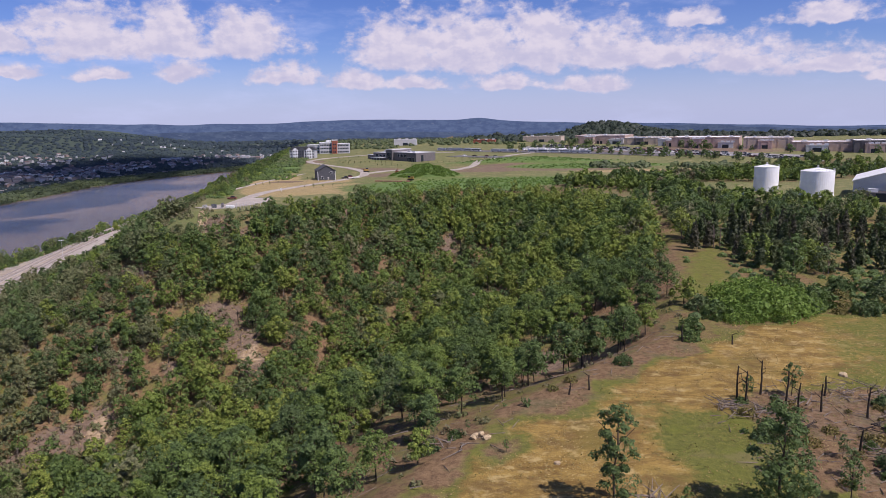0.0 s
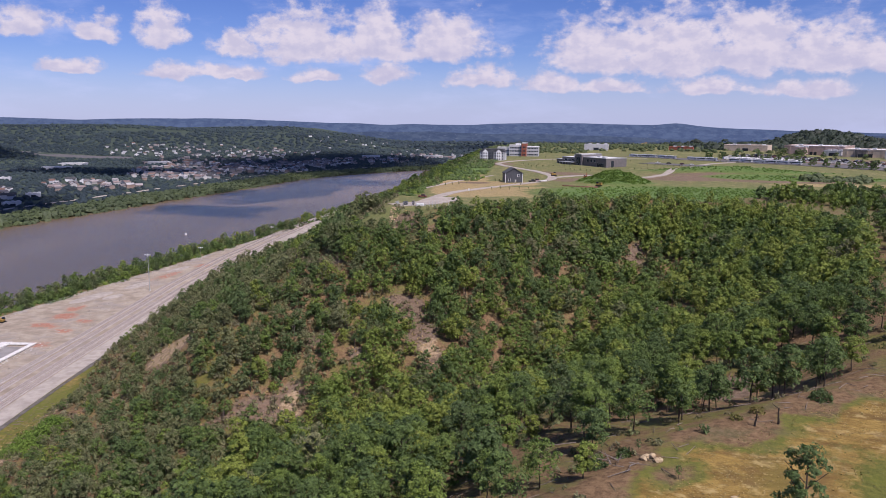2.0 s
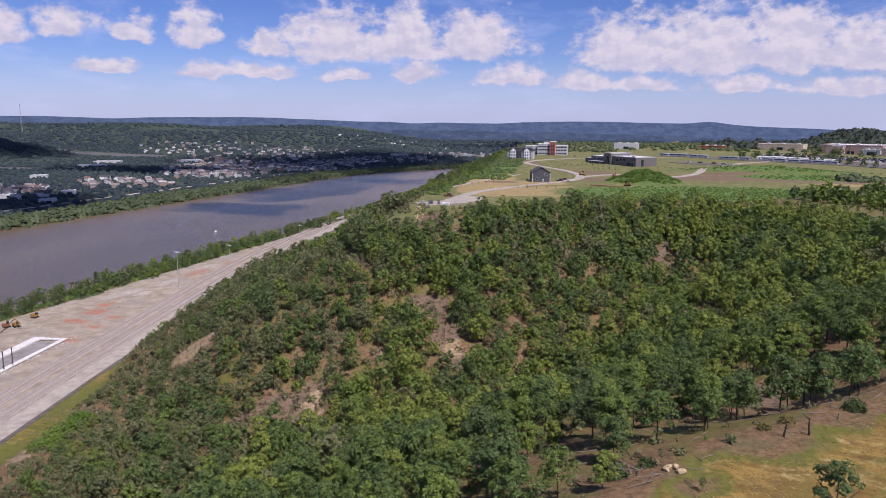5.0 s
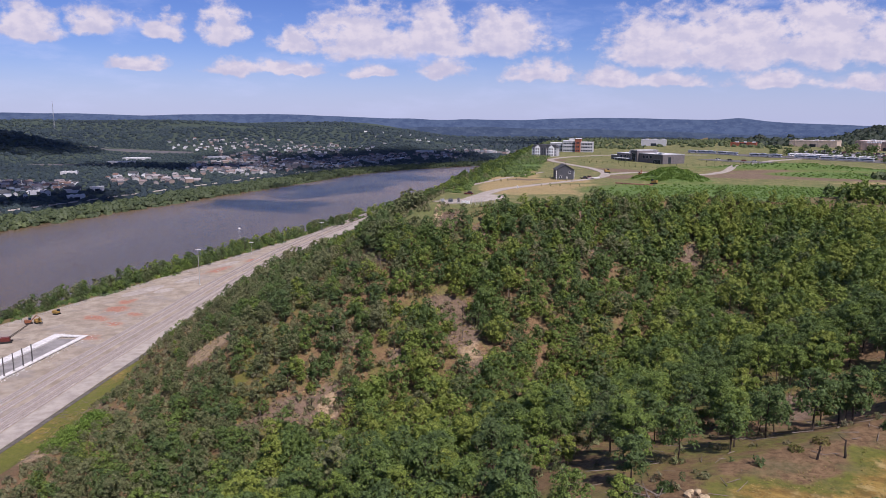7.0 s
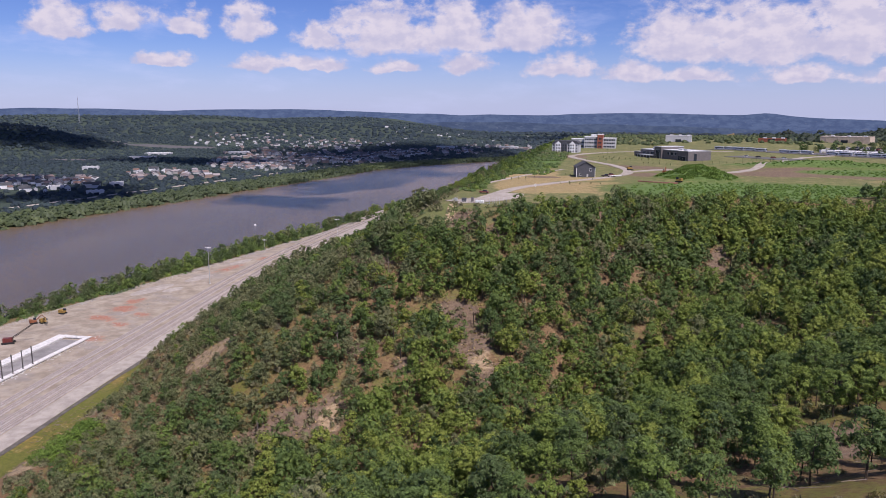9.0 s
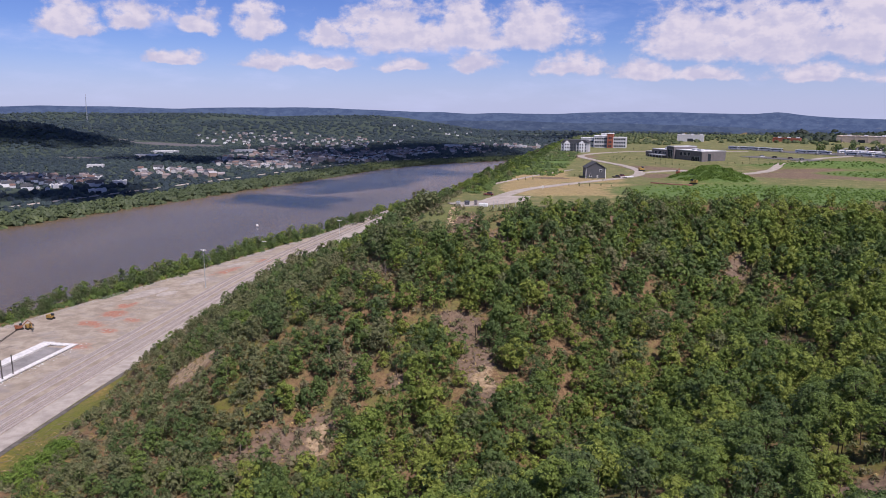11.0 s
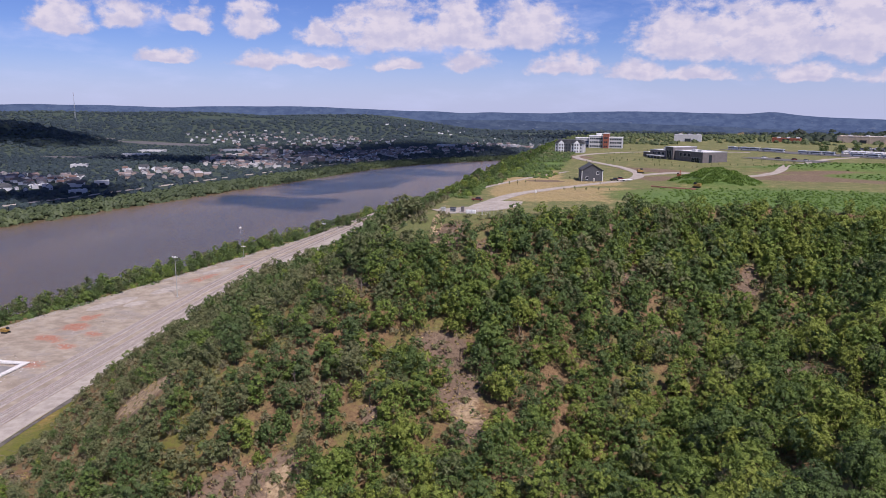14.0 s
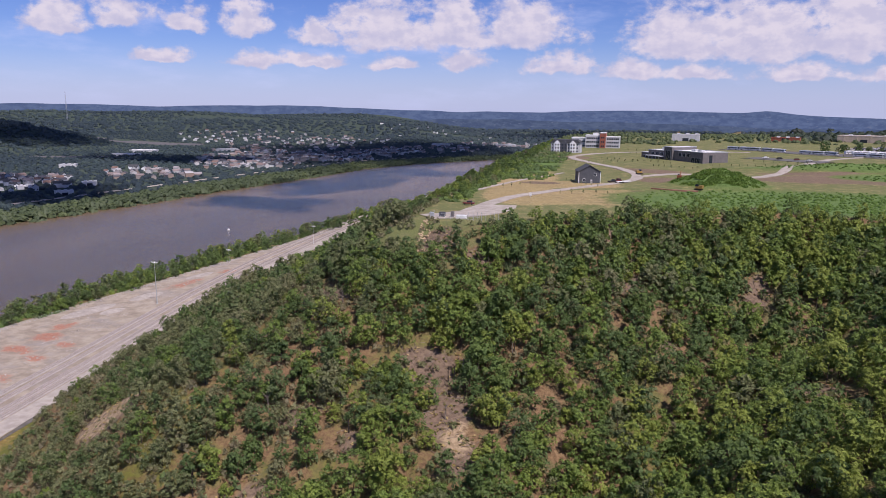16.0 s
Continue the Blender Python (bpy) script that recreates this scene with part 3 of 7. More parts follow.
def covers(x, y, z):
    """Cover weights of the land: dry grass, green grass, soil, gravel, far woodland."""
    d = poly_distance(x, y, RIM)
    up = d < 1
    n = vnoise(x, y, 26, 21)
    dw = d + 13 * (vnoise(x, y, 11, 23) - 0.45) + 6 * (vnoise(x, y, 4.5, 24) - 0.5)
    near = up & (y < 300)
    dry, green, soil, stony = (np.zeros(x.shape) for _ in range(4))
    # the meadow: a straw-coloured band along the rim, greener inside, bare earth to the east
    band = np.exp(-((-d - 17) / 12) ** 2)
    greener = blob(x, y, 38, 108, 9, 15, 20)
    dry = np.where(near, 0.42 + 0.58 * band - 0.5 * greener, dry)
    green = np.where(near, 0.75, green)
    soil = np.where(near & (dw > -5), 0.36, soil)
    dry = np.where(near & (dw > -3.5), 0.08, dry)
    green = np.where(near & (dw > -3.5), 0.16, green)
    green = np.where(near & (dw <= -3.5) & (dw > -7), 0.60, green)
    dry = np.where(near & (dw <= -3.5) & (dw > -7), 0.36, dry)
    brush = 0.46 * np.maximum(blob(x, y, 66, 110, 20, 14), blob(x, y, 66, 92, 20, 12))
    soil = np.where(near, np.maximum(soil, brush), soil)
    green = np.where(near & (brush > 0.28), 0.36, green)
    dry = np.where(near & (brush > 0.28), 0.30, dry)
    east = poly_distance(x, y, EAST_WOOD) < 4
    dry, green = np.where(east, 0.1, dry), np.where(east, 0.50, green)
    lane = blob(x, y, 80, 213, 8, 46, -20)
    green = np.where(east, np.maximum(green, 0.62 * lane), green)
    # the northern upland: mown and rough grass, straw slopes, graded earth
    north = up & (y >= 300) & ~east
    dry = np.where(north, 0.42, dry)
    green = np.where(north, 0.80, green)
    for b in ((-84, 428, 34, 20, 24), (-112, 452, 16, 44, 8), (-48, 438, 40, 22, 20), (-100, 440, 22, 40, 10), (-128, 520, 22, 60, 6), (-60, 455, 40, 26, 14), (-150, 470, 10, 70, 12), (-95, 500, 30, 20, 0), (150, 550, 60, 10, 0)):
        dry = np.where(north, np.maximum(dry, blob(x, y, *b)), dry)
    for b in ((-38, 545, 26, 20, 0), (-58, 600, 30, 14, -20), (-30, 484, 34, 7, 14), (45, 585, 45, 22, 8), (105, 585, 70, 24, 0), (60, 615, 60, 8, 5), (-112, 505, 14, 8, 0), (-135, 700, 20, 26, 0), (60, 850, 90, 22, -35), (250, 800, 130, 60, -20)):
        soil = np.where(north, np.maximum(soil, blob(x, y, *b)), soil)
        green = np.where(north, np.minimum(green, 1 - 0.85 * blob(x, y, *b)), green)
        dry = np.where(north, np.minimum(dry, 1 - 0.8 * blob(x, y, *b)), dry)
    lush = np.maximum(blob(x, y, 42, 456, 92, 56, 6), np.maximum(blob(x, y, -14, 530, 24, 20), np.maximum(blob(x, y, 80, 645, 70, 20), np.maximum(blob(x, y, -150, 620, 22, 70, 6), blob(x, y, 120, 600, 60, 20)))))
    lush = np.clip(1.7 * lush, 0, 1)
    dry = np.where(north, np.minimum(dry, 1 - lush), dry)
    soil = np.where(north, np.minimum(soil, 1 - 0.8 * lush), soil)
    green = np.where(north, np.maximum(green, lush), green)
    # slopes: litter with some green and bare places
    side = d >= 1
    green = np.where(side & (z > -60), 0.30 + 0.25 * n, green)
    knoll_w = blob(x, y, -120, 336, 17, 13)
    green = np.where(side, np.maximum(green, 0.95 * knoll_w), green)
    for b in BARE:
        soil = np.where(side, np.maximum(soil, blob(x, y, *b)), soil)
        green = np.where(side, np.minimum(green, 1 - blob(x, y, *b)), green)
    xs = x - shore_bend(y)
    foot = side & (x - yard_edge(y) > -6) & (x - yard_edge(y) < 13)
    dry = np.where(foot, 0.22 + 0.35 * n, dry)
    green = np.where(foot, 0.8, green)
    yard = side & (x - yard_edge(y) <= -6) & (xs > -374) & (x > -420) & (y < 1500)
    stony = np.where(yard, 1.0, stony)
    green = np.where(side & (xs < -372) & (xs > -470), 0.50, green)
    sand = np.zeros(x.shape)
    for b in SAND:
        sand = np.maximum(sand, blob(x, y, *b))
    redsoil = np.zeros(x.shape)
    for b in ((-339, 355, 9, 9, 0), (-334, 334, 11, 6, 0), (-308, 303, 9, 5, 0), (-353, 476, 6, 18, 0), (-318, 349, 7, 5, 0), (-316, 328, 8, 4, 0), (-346, 372, 6, 8, 0), (-350, 520, 6, 10, 0)):
        redsoil = np.maximum(redsoil, 1.0 * blob(x, y, *b))
    redsoil = np.where(yard, redsoil, 0)
    plain_w = side & (xs < -760)
    green = np.where(plain_w, 0.75, green)
    r = np.hypot(x, y)
    farwood = np.where((side & ((xs < -772) | (y > 1700))) | (r > 1900), sstep(r, 500, 900), 0.0)
    farwood = farwood * np.where(up & (y < 1300), 0, 1)
    farwood = np.maximum(farwood, sstep(1.15 - np.hypot((x - 330) / 260, (y - 1500) / 240), 0, 0.2))
    return np.clip(dry, 0, 1), np.clip(green, 0, 1), np.clip(soil, 0, 1), stony, farwood, redsoil, np.where(north, lush, 0), sand


gx = axis(-4950, -440, 240, 4950, 3.9)
gy = axis(-700, 30, 700, 4950, 3.9)
GX, GY = np.meshgrid(gx, gy)
GZ = land(GX, GY)
cov = covers(GX.ravel(), GY.ravel(), GZ.ravel())
idx = np.arange(GX.size).reshape(GX.shape)
quads = np.stack([idx[:-1, :-1], idx[:-1, 1:], idx[1:, 1:], idx[1:, :-1]], -1).reshape(-1, 4)
ground_me = mesh_of("ground", np.stack([GX.ravel(), GY.ravel(), GZ.ravel()], -1), quads, GROUND, True,
                    cover=np.stack([cov[0], cov[1], cov[2], np.ones(GX.size)], -1), gravel=cov[3], farwood=cov[4], redsoil=cov[5], lush=cov[6], sand=cov[7])
ground = tagged(new("ground", ground_me), "wooded river bluff, meadow and graded upland", "ground", kind="structure")

ry = np.linspace(-700, 2900, 181)
left = -790 + shore_bend(ry)
right = -425 + shore_bend(ry)
cols = np.linspace(0, 1, 13)
RX = left[:, None] * (1 - cols) + right[:, None] * cols
RY = np.repeat(ry[:, None], 13, 1)
ridx = np.arange(RX.size).reshape(RX.shape)
rq = np.stack([ridx[:-1, :-1], ridx[:-1, 1:], ridx[1:, 1:], ridx[1:, :-1]], -1).reshape(-1, 4)
river = tagged(new("river", mesh_of("river", np.stack([RX.ravel(), RY.ravel(), np.full(RX.size, WATER_Z)], -1), rq, WATER, True)),
               "wide muddy brown river with blue sky reflections", "water", kind="structure")

# ---- building helpers ----


def bm_box(bm, x0, x1, y0, y1, z0, z1):
    v = [bm.verts.new(p) for p in ((x0, y0, z0), (x1, y0, z0), (x1, y1, z0), (x0, y1, z0), (x0, y0, z1), (x1, y0, z1), (x1, y1, z1), (x0, y1, z1))]
    for f in ((3, 2, 1, 0), (4, 5, 6, 7), (0, 1, 5, 4), (1, 2, 6, 5), (2, 3, 7, 6), (3, 0, 4, 7)):
        bm.faces.new([v[i] for i in f])
    return v


def bm_boxes(*boxes):
    bm = bmesh.new()
    for b in boxes:
        bm_box(bm, *b)
    return bm


def bm_prism(outline, y0, y1):
    """An outline in x and z, drawn out along y."""
    bm = bmesh.new()
    a = [bm.verts.new((x, y0, z)) for x, z in outline]
    b = [bm.verts.new((x, y1, z)) for x, z in outline]
    n = len(outline)
    bm.faces.new(a), bm.faces.new(b[::-1])
    for i in range(n):
        bm.faces.new((a[(i + 1) % n], a[i], b[i], b[(i + 1) % n]))
    bmesh.ops.recalc_face_normals(bm, faces=bm.faces)
    return bm


def bm_tube(bm, p, q, r0, r1, sides=6):
    """A tapered round bar from p to q."""
    p, q = Vector(p), Vector(q)
    turn = (q - p).to_track_quat("Z", "Y").to_matrix()
    rings = []
    for c, r in ((p, r0), (q, r1)):
        rings.append([bm.verts.new(c + turn @ Vector((r * math.cos(2 * math.pi * i / sides), r * math.sin(2 * math.pi * i / sides), 0))) for i in range(sides)])
    for i in range(sides):
        bm.faces.new((rings[0][i], rings[0][(i + 1) % sides], rings[1][(i + 1) % sides], rings[1][i]))
    bm.faces.new(rings[0][::-1]), bm.faces.new(rings[1])


def bm_cyl(r, z0, z1, sides=24, top=None):
    bm = bmesh.new()
    bm_tube(bm, (0, 0, z0), (0, 0, z1), r, r if top is None else top, sides)
    return bm


def part(name, bm, material, parent, label="", at=None):
    """One mesh object of its own under a thing or a part."""
    me = bpy.data.meshes.new(name)
    bm.to_mesh(me)
    bm.free()
    me.materials.append(material)
    ob = new(name, me)
    ob.parent = parent
    if at is not None:
        ob.matrix_basis = at
    if label:
        ob["label"] = label
    return ob


def part_mesh(name, me, parent, label=""):
    ob = new(name, me)
    ob.parent = parent
    if label:
        ob["label"] = label
    return ob


def thing(name, m, label, category, group="", kind=""):
    ob = new(name)
    ob.matrix_basis = m
    return tagged(ob, label, category, group, kind)


def place(x, y, rz=0.0, lift=0.0, s=1.0):
    return pose(x, y, height(x, y) + lift, 0, 0, rz) @ Matrix.Scale(s, 4)


# ---- plants ----
rng = np.random.default_rng(7)


def ball_points(n, r):
    v = r.normal(size=(n, 3))
    return v / np.linalg.norm(v, axis=1, keepdims=True)


def leaf_tris(centres, normals, size, r, spread=0.75):
    """One ragged leaf spray, a triangle, at each centre, leaning about its normal."""
    n = len(centres)
    nrm = normals + r.normal(scale=spread, size=(n, 3))
    nrm /= np.linalg.norm(nrm, axis=1, keepdims=True)
    t = np.cross(nrm, r.normal(size=(n, 3)))
    t /= np.linalg.norm(t, axis=1, keepdims=True)
    b = np.cross(nrm, t)
    s = size * r.uniform(0.5, 1.3, size=(n, 1))
    sag = np.array([0, 0, -0.25])
    return np.stack([centres + t * s, centres - t * s * 0.5 + b * s * 0.8 + sag * s, centres - t * s * 0.5 - b * s * 0.8], 1)


def crown(seed, h, rad, n, leaf, low=0.28, lobes=9, slim=1.0):
    """Leaves of a broadleaved crown as triangles (n,3,3): uneven boughs round a stem, with gaps."""
    r = np.random.default_rng(seed)
    out = []
    lobes = int(lobes * 3.2)
    share = r.dirichlet(np.full(lobes, 2.5))
    lean = r.normal(0, 0.07, 2) * rad
    for i in range(lobes):
        a = 2.4 * i + r.uniform(-0.7, 0.7)
        f = (i + r.uniform(0.0, 1.0)) / lobes
        zc = h * (low + 0.06) + h * (1 - low) * 0.86 * f
        belly = math.sqrt(max(0.04, 1 - abs(f - 0.38) ** 2 / 0.42))
        wide = rad * slim * belly * r.uniform(0.30, 0.88)
        lr = rad * r.uniform(0.17, 0.34) * (1.15 - 0.3 * f)
        m = max(4, int(n * share[i]))
        v = ball_points(m, r)
        v[:, 2] = np.where(v[:, 2] < -0.45, -v[:, 2], v[:, 2])
        c = np.array([math.cos(a) * wide + lean[0] * f, math.sin(a) * wide + lean[1] * f, zc]) + v * lr * np.array([1, 1, 0.8]) * r.uniform(0.55, 1.2, size=(m, 1))
        out.append(leaf_tris(c, v * 0.85 + np.array([0, 0, 0.30]) + (c - np.array([0, 0, h * 0.5])) / rad * np.array([0.35, 0.35, 0.2]), leaf, r, 0.42))
    return np.concatenate(out)


def spire(seed, h, rad, n, leaf):
    """Needle sprays of a narrow conifer."""
    r = np.random.default_rng(seed)
    f = 1 - np.sqrt(r.uniform(0, 1, n))
    a = r.uniform(0, 2 * math.pi, n)
    d = rad * (1 - f) * r.uniform(0.5, 1.05, n) * (0.8 + 0.2 * np.sin(f * 40 + a))
    c = np.stack([np.cos(a) * d, np.sin(a) * d, h * (0.12 + 0.88 * f)], -1)
    nrm = np.stack([np.cos(a), np.sin(a), np.full(n, 0.5)], -1)
    return leaf_tris(c, nrm, leaf, r)


def trunk_bm(seed, h, rad, stem, limbs=5, sides=6, low=0.35):
    r = random.Random(seed)
    bm = bmesh.new()
    p, rr = Vector((0, 0, -0.4)), stem
    for i in range(3):
        q = Vector((r.uniform(-0.03, 0.03) * h, r.uniform(-0.03, 0.03) * h, h * (0.26 * (i + 1) + 0.04)))
        bm_tube(bm, p, q, rr, rr * 0.7, sides)
        p, rr = q, rr * 0.7
    for i in range(limbs):
        a, z = 2.4 * i + r.uniform(-0.4, 0.4), h * (low + 0.4 * i / max(1, limbs))
        e = Vector((math.cos(a) * rad * 0.7, math.sin(a) * rad * 0.7, z + h * r.uniform(0.1, 0.2)))
        bm_tube(bm, (0, 0, z), e, stem * 0.4, stem * 0.12, 4)
    return bm


def tri_mesh(name, tris, material, tint):
    v = tris.reshape(-1, 3)
    tint = np.repeat(np.broadcast_to(tint, (len(tris),)), 3)
    return mesh_of(name, v, np.arange(len(v)).reshape(-1, 3), material, False, tint=tint)


def tree_kind(name, label, category, seed, h, rad, n, leaf, tint, stem=0.16, low=0.28, lobes=9, conifer=False, group=""):
    """A tree that stands at the origin, to be copied; its crown and trunk are parts."""
    ob = thing(name, Matrix.Identity(4), label, category, group)
    tr = spire(seed, h, rad, n, leaf) if conifer else crown(seed, h, rad, n, leaf, low, lobes)
    part("trunk", trunk_bm(seed, h, rad, stem, 2 if conifer else 6), BARK, ob)
    part_mesh("crown", tri_mesh("crown", tr, PINE if conifer else LEAF, tint), ob)
    return ob


first_used = set()


def put_tree(kind, m):
    """The first of a kind is moved into place, the others are copies."""
    if kind.name not in first_used:
        first_used.add(kind.name)
        kind.matrix_basis = m
        return kind
    return copy_thing(kind, m)


def scatter(x0, x1, y0, y1, step, seed):
    r = np.random.default_rng(seed)
    xs, ys = np.meshgrid(np.arange(x0, x1, step), np.arange(y0, y1, step))
    return (xs + r.uniform(-0.48, 0.48, xs.shape) * step).ravel(), (ys + r.uniform(-0.48, 0.48, xs.shape) * step).ravel()


def bare_at(x, y):
    b = np.zeros(np.shape(x))
    for p in BARE:
        b = np.maximum(b, blob(x, y, *p))
    return b


KINDS = [tree_kind("broadleaf_tree", "leafy green broadleaved tree on the wooded slope", "tree", 100 + i, h, r_, 1800, 0.31, t, 0.17, lw, lb, group="trees along the meadow's edge")
         for i, (h, r_, t, lw, lb) in enumerate(((11.0, 4.0, 0.70, 0.34, 10), (9.4, 3.8, 0.56, 0.3, 9), (12.0, 3.4, 0.76, 0.38, 11), (8.6, 3.2, 0.86, 0.28, 8), (10.2, 4.4, 0.62, 0.32, 10), (7.6, 2.8, 0.94, 0.24, 8)))]

# every standing place on the slopes and in the eastern wood
tx, ty = scatter(-345, 400, -20, 960, 6.0, 3)
rx_, ry_ = scatter(-150, 110, 300, 440, 5.6, 5)
rd_ = poly_distance(rx_, ry_, RIM)
more = (rd_ > 2) & (rd_ < 52)
tx, ty = np.concatenate([tx, rx_[more]]), np.concatenate([ty, ry_[more]])
td = poly_distance(tx, ty, RIM)
tz = land(tx, ty)
tw = poly_distance(tx, ty, EAST_WOOD)
tb = np.maximum(bare_at(tx, ty), 0.85 * bare_at(tx - 4, ty + 6))
tn = vnoise(tx, ty, 22, 31)
keep = (td > np.where(ty > 335, 3, 5)) & (tx - yard_edge(ty) > np.where(ty < 222, 34, 18)) & (tb < 0.45 + 0.4 * rng.random(len(tx)))
keep &= (tn > 0.2) | (rng.random(len(tx)) < 0.7)
keep &= ~((td < 26) & (ty < 230) & (rng.random(len(tx)) < 0.38))
strip = (td > -4) & (td <= 9) & (ty > 350) & (rng.random(len(tx)) < 0.22) & (tx > -90)
strip |= (td > -8) & (td <= 5) & (ty > 400) & (tx < -100) & (rng.random(len(tx)) < 0.85) & (vnoise(tx, ty, 30, 37) > np.where(td > -10, 0.1, 0.46))
wood = (tw < np.where((ty < 222) & (tx > 66), -24, -1)) & (vnoise(tx, ty, 20, 33) + 0.35 * rng.random(len(tx)) > np.where(ty < 250, 0.68, 0.45)) & (blob(tx, ty, 80, 213, 8, 46, -20) < 0.5)
knoll = np.hypot((tx + 114) / 26, (ty - 337) / 15) < 1
sandy = blob(tx, ty, -186, 251, 11, 9, 20) > 0.5
hidden = sandy | (ty > 450) & (tx < -60) & (td > 85) | (tx > 260) & (rng.random(len(tx)) < 0.6) | (tx > 150) & (tw < -14) & (ty > 420) & (rng.random(len(tx)) < 0.5)
keep = (keep | strip | wood) & ~knoll & ~((blob(tx, ty, 79, 173, 17, 12, 15) > 0.4) | (blob(tx, ty, 104, 185, 26, 12, 15) > 0.45)) & ~hidden & ~((tx > 200) & (ty < 150)) & ~((ty > 700) & (tx > -120))
keep &= ~((ty < 70) & (tx > -60)) & ~((ty < 150) & (tx > -1.25 * (ty - 20) - 60) & (ty < 60)) & (np.abs(np.degrees(np.arctan2(tx + 0.14 * np.minimum(ty, 93), ty - 0)) + 10) < 62)
tx, ty, tz, td, tw = tx[keep], ty[keep], tz[keep], td[keep], tw[keep]
rim_band = (td > 0) & (td < 62) & (ty > 30) & (ty < 235) & (tx < 90) & (tx > -75)
order = np.argsort(np.where(rim_band, rng.random(len(tx)), 2))
named = order[:min(290, int(rim_band.sum()))]
for i in named:
    k = KINDS[int(rng.integers(0, len(KINDS)))]
    put_tree(k, pose(tx[i], ty[i], tz[i] - 0.1, 0, 0, rng.uniform(0, 360)) @ Matrix.Scale(rng.uniform(0.75, 1.15), 4))

rest = np.setdiff1d(np.arange(len(tx)), named)
conif = (np.hypot((tx - 142) / 56, (ty - 232) / 52) < 1) & (rng.random(len(tx)) < 0.7) & (tw < -1)
conif |= (np.hypot((tx - 118) / 8, (ty - 330) / 16) < 1)


def joined(name, ids, templates, tints, smin, smax, material, label, seed, trunk=True):
    """Trees past counting, as one piece of stuff."""
    r = np.random.default_rng(seed)
    tris, tint, bars = [], [], []
    for i in ids:
        a, s = r.uniform(0, 2 * math.pi), r.uniform(smin, smax)
        rim = poly_distance(np.array([tx[i]]), np.array([ty[i]]), RIM)[0]
        if ty[i] > 380 and tx[i] < -100 and rim < 30:
            s *= 0.55
        elif ty[i] > 335 and -20 < rim < 48:
            s = min(s, (0.46 * max(0, rim) + 1.0 + (6.5 if r.random() < (0.32 if tx[i] < -20 else 0.14) else 2.2) * r.random()) / 8.6)
        if ty[i] < 335 and name == "woodland":
            s *= 0.80 + 0.20 * float(sstep(tx[i], -170, -95))
        if name == "woodland" or name == "upper_slope_woodland":
            s *= 0.55 + 0.45 * float(sstep(tx[i] - float(yard_edge(ty[i])), 14, 70))
        c, q = math.cos(a), math.sin(a)
        rot = np.array([[c, q, 0], [-q, c, 0], [0, 0, 1]]) * s
        k = r.integers(0, len(templates))
        t = templates[k] @ rot + np.array([tx[i], ty[i], tz[i] - 0.1])
        tris.append(t)
        patch = float(vnoise(tx[i], ty[i], 45, 61))
        lean = 0.22 if ty[i] > 400 and tx[i] < -60 else float(0.42 * (sstep(tx[i], -170, -70) - 0.62) + 0.08 * sstep(-ty[i], -230, -150) + ((0.36 if ty[i] < 225 else 0.26) if r.random() < (0.30 if ty[i] < 225 else 0.07) else 0) + 0.12 * float(sstep(tx[i], -40, 20)) - (0.34 if rim < -2 and ty[i] < 300 else 0))
        tint.append(np.full(len(t), np.clip(tints[k] + r.normal(0, 0.20) + 0.30 * (patch - 0.5) + lean, 0.14, 0.92) * (0.1 if r.random() < 0.03 else 1)))
        bars.append((tx[i], ty[i], tz[i], s))
    tris, tint = np.concatenate(tris), np.concatenate(tint)
    ob = new(name, tri_mesh(name, tris, material, tint))
    tagged(ob, label, "woodland", kind="stuff")
    if trunk:
        v, f = [], []
        for x, y, z, s in bars:
            b = len(v)
            hh, w = 4.2 * s, 0.16 * s
            lx, ly = r.uniform(-0.5, 0.5), r.uniform(-0.5, 0.5)
            for j in range(3):
                v.append((x + w * math.cos(2.1 * j), y + w * math.sin(2.1 * j), z - 0.5))
            for j in range(3):
                v.append((x + lx + 0.4 * w * math.cos(2.1 * j), y + ly + 0.4 * w * math.sin(2.1 * j), z + hh))
            for j in range(3):
                f.append((b + j, b + (j + 1) % 3, b + 3 + (j + 1) % 3, b + 3 + j))
        t = new("trunks", mesh_of("trunks", v, f, BARK))
        t.parent = ob
    return ob


SHAPES = ((9.0, 3.9, 0.14), (7.6, 3.7, 0.1), (10.2, 4.2, 0.2), (6.4, 3.4, 0.08), (8.4, 4.6, 0.12), (9.6, 3.2, 0.18), (5.4, 3.0, 0.06), (8.2, 3.9, 0.12))
MID = [crown(300 + i, h, r_, 570, 0.46, lw, 9) for i, (h, r_, lw) in enumerate(SHAPES)]
BACK = [crown(320 + i, h, r_, 240, 0.70, lw, 8) for i, (h, r_, lw) in enumerate(SHAPES)]
LITE = [crown(340 + i, h, r_, 105, 1.25, 0.12, 5) for i, (h, r_) in enumerate(((8.4, 3.9), (7.2, 3.7), (9.4, 4.2), (6.4, 3.4)))]
SPIRES = [spire(360 + i, h, r_, 230, 0.7) for i, (h, r_) in enumerate(((9, 2.0), (11, 2.3), (7, 1.8)))]
near_slope = (ty < 318) & (td > -3) & (tx < 60) | (tw < 0) & (ty < 290)
front = (ty < 480) & (td > -6) & ~near_slope
mid_ids = [i for i in rest if near_slope[i] and not conif[i]]
back_ids = [i for i in rest if front[i] and not conif[i]]
lite_ids = [i for i in rest if not front[i] and not near_slope[i] and not conif[i]]
pine_ids = [i for i in rest if conif[i]]
TINTS = [0.40, 0.28, 0.44, 0.50, 0.32, 0.52, 0.60, 0.36]
joined("woodland", mid_ids, MID, TINTS, 0.7, 1.45, LEAF, "dense young broadleaved woodland on the bluff", 11)
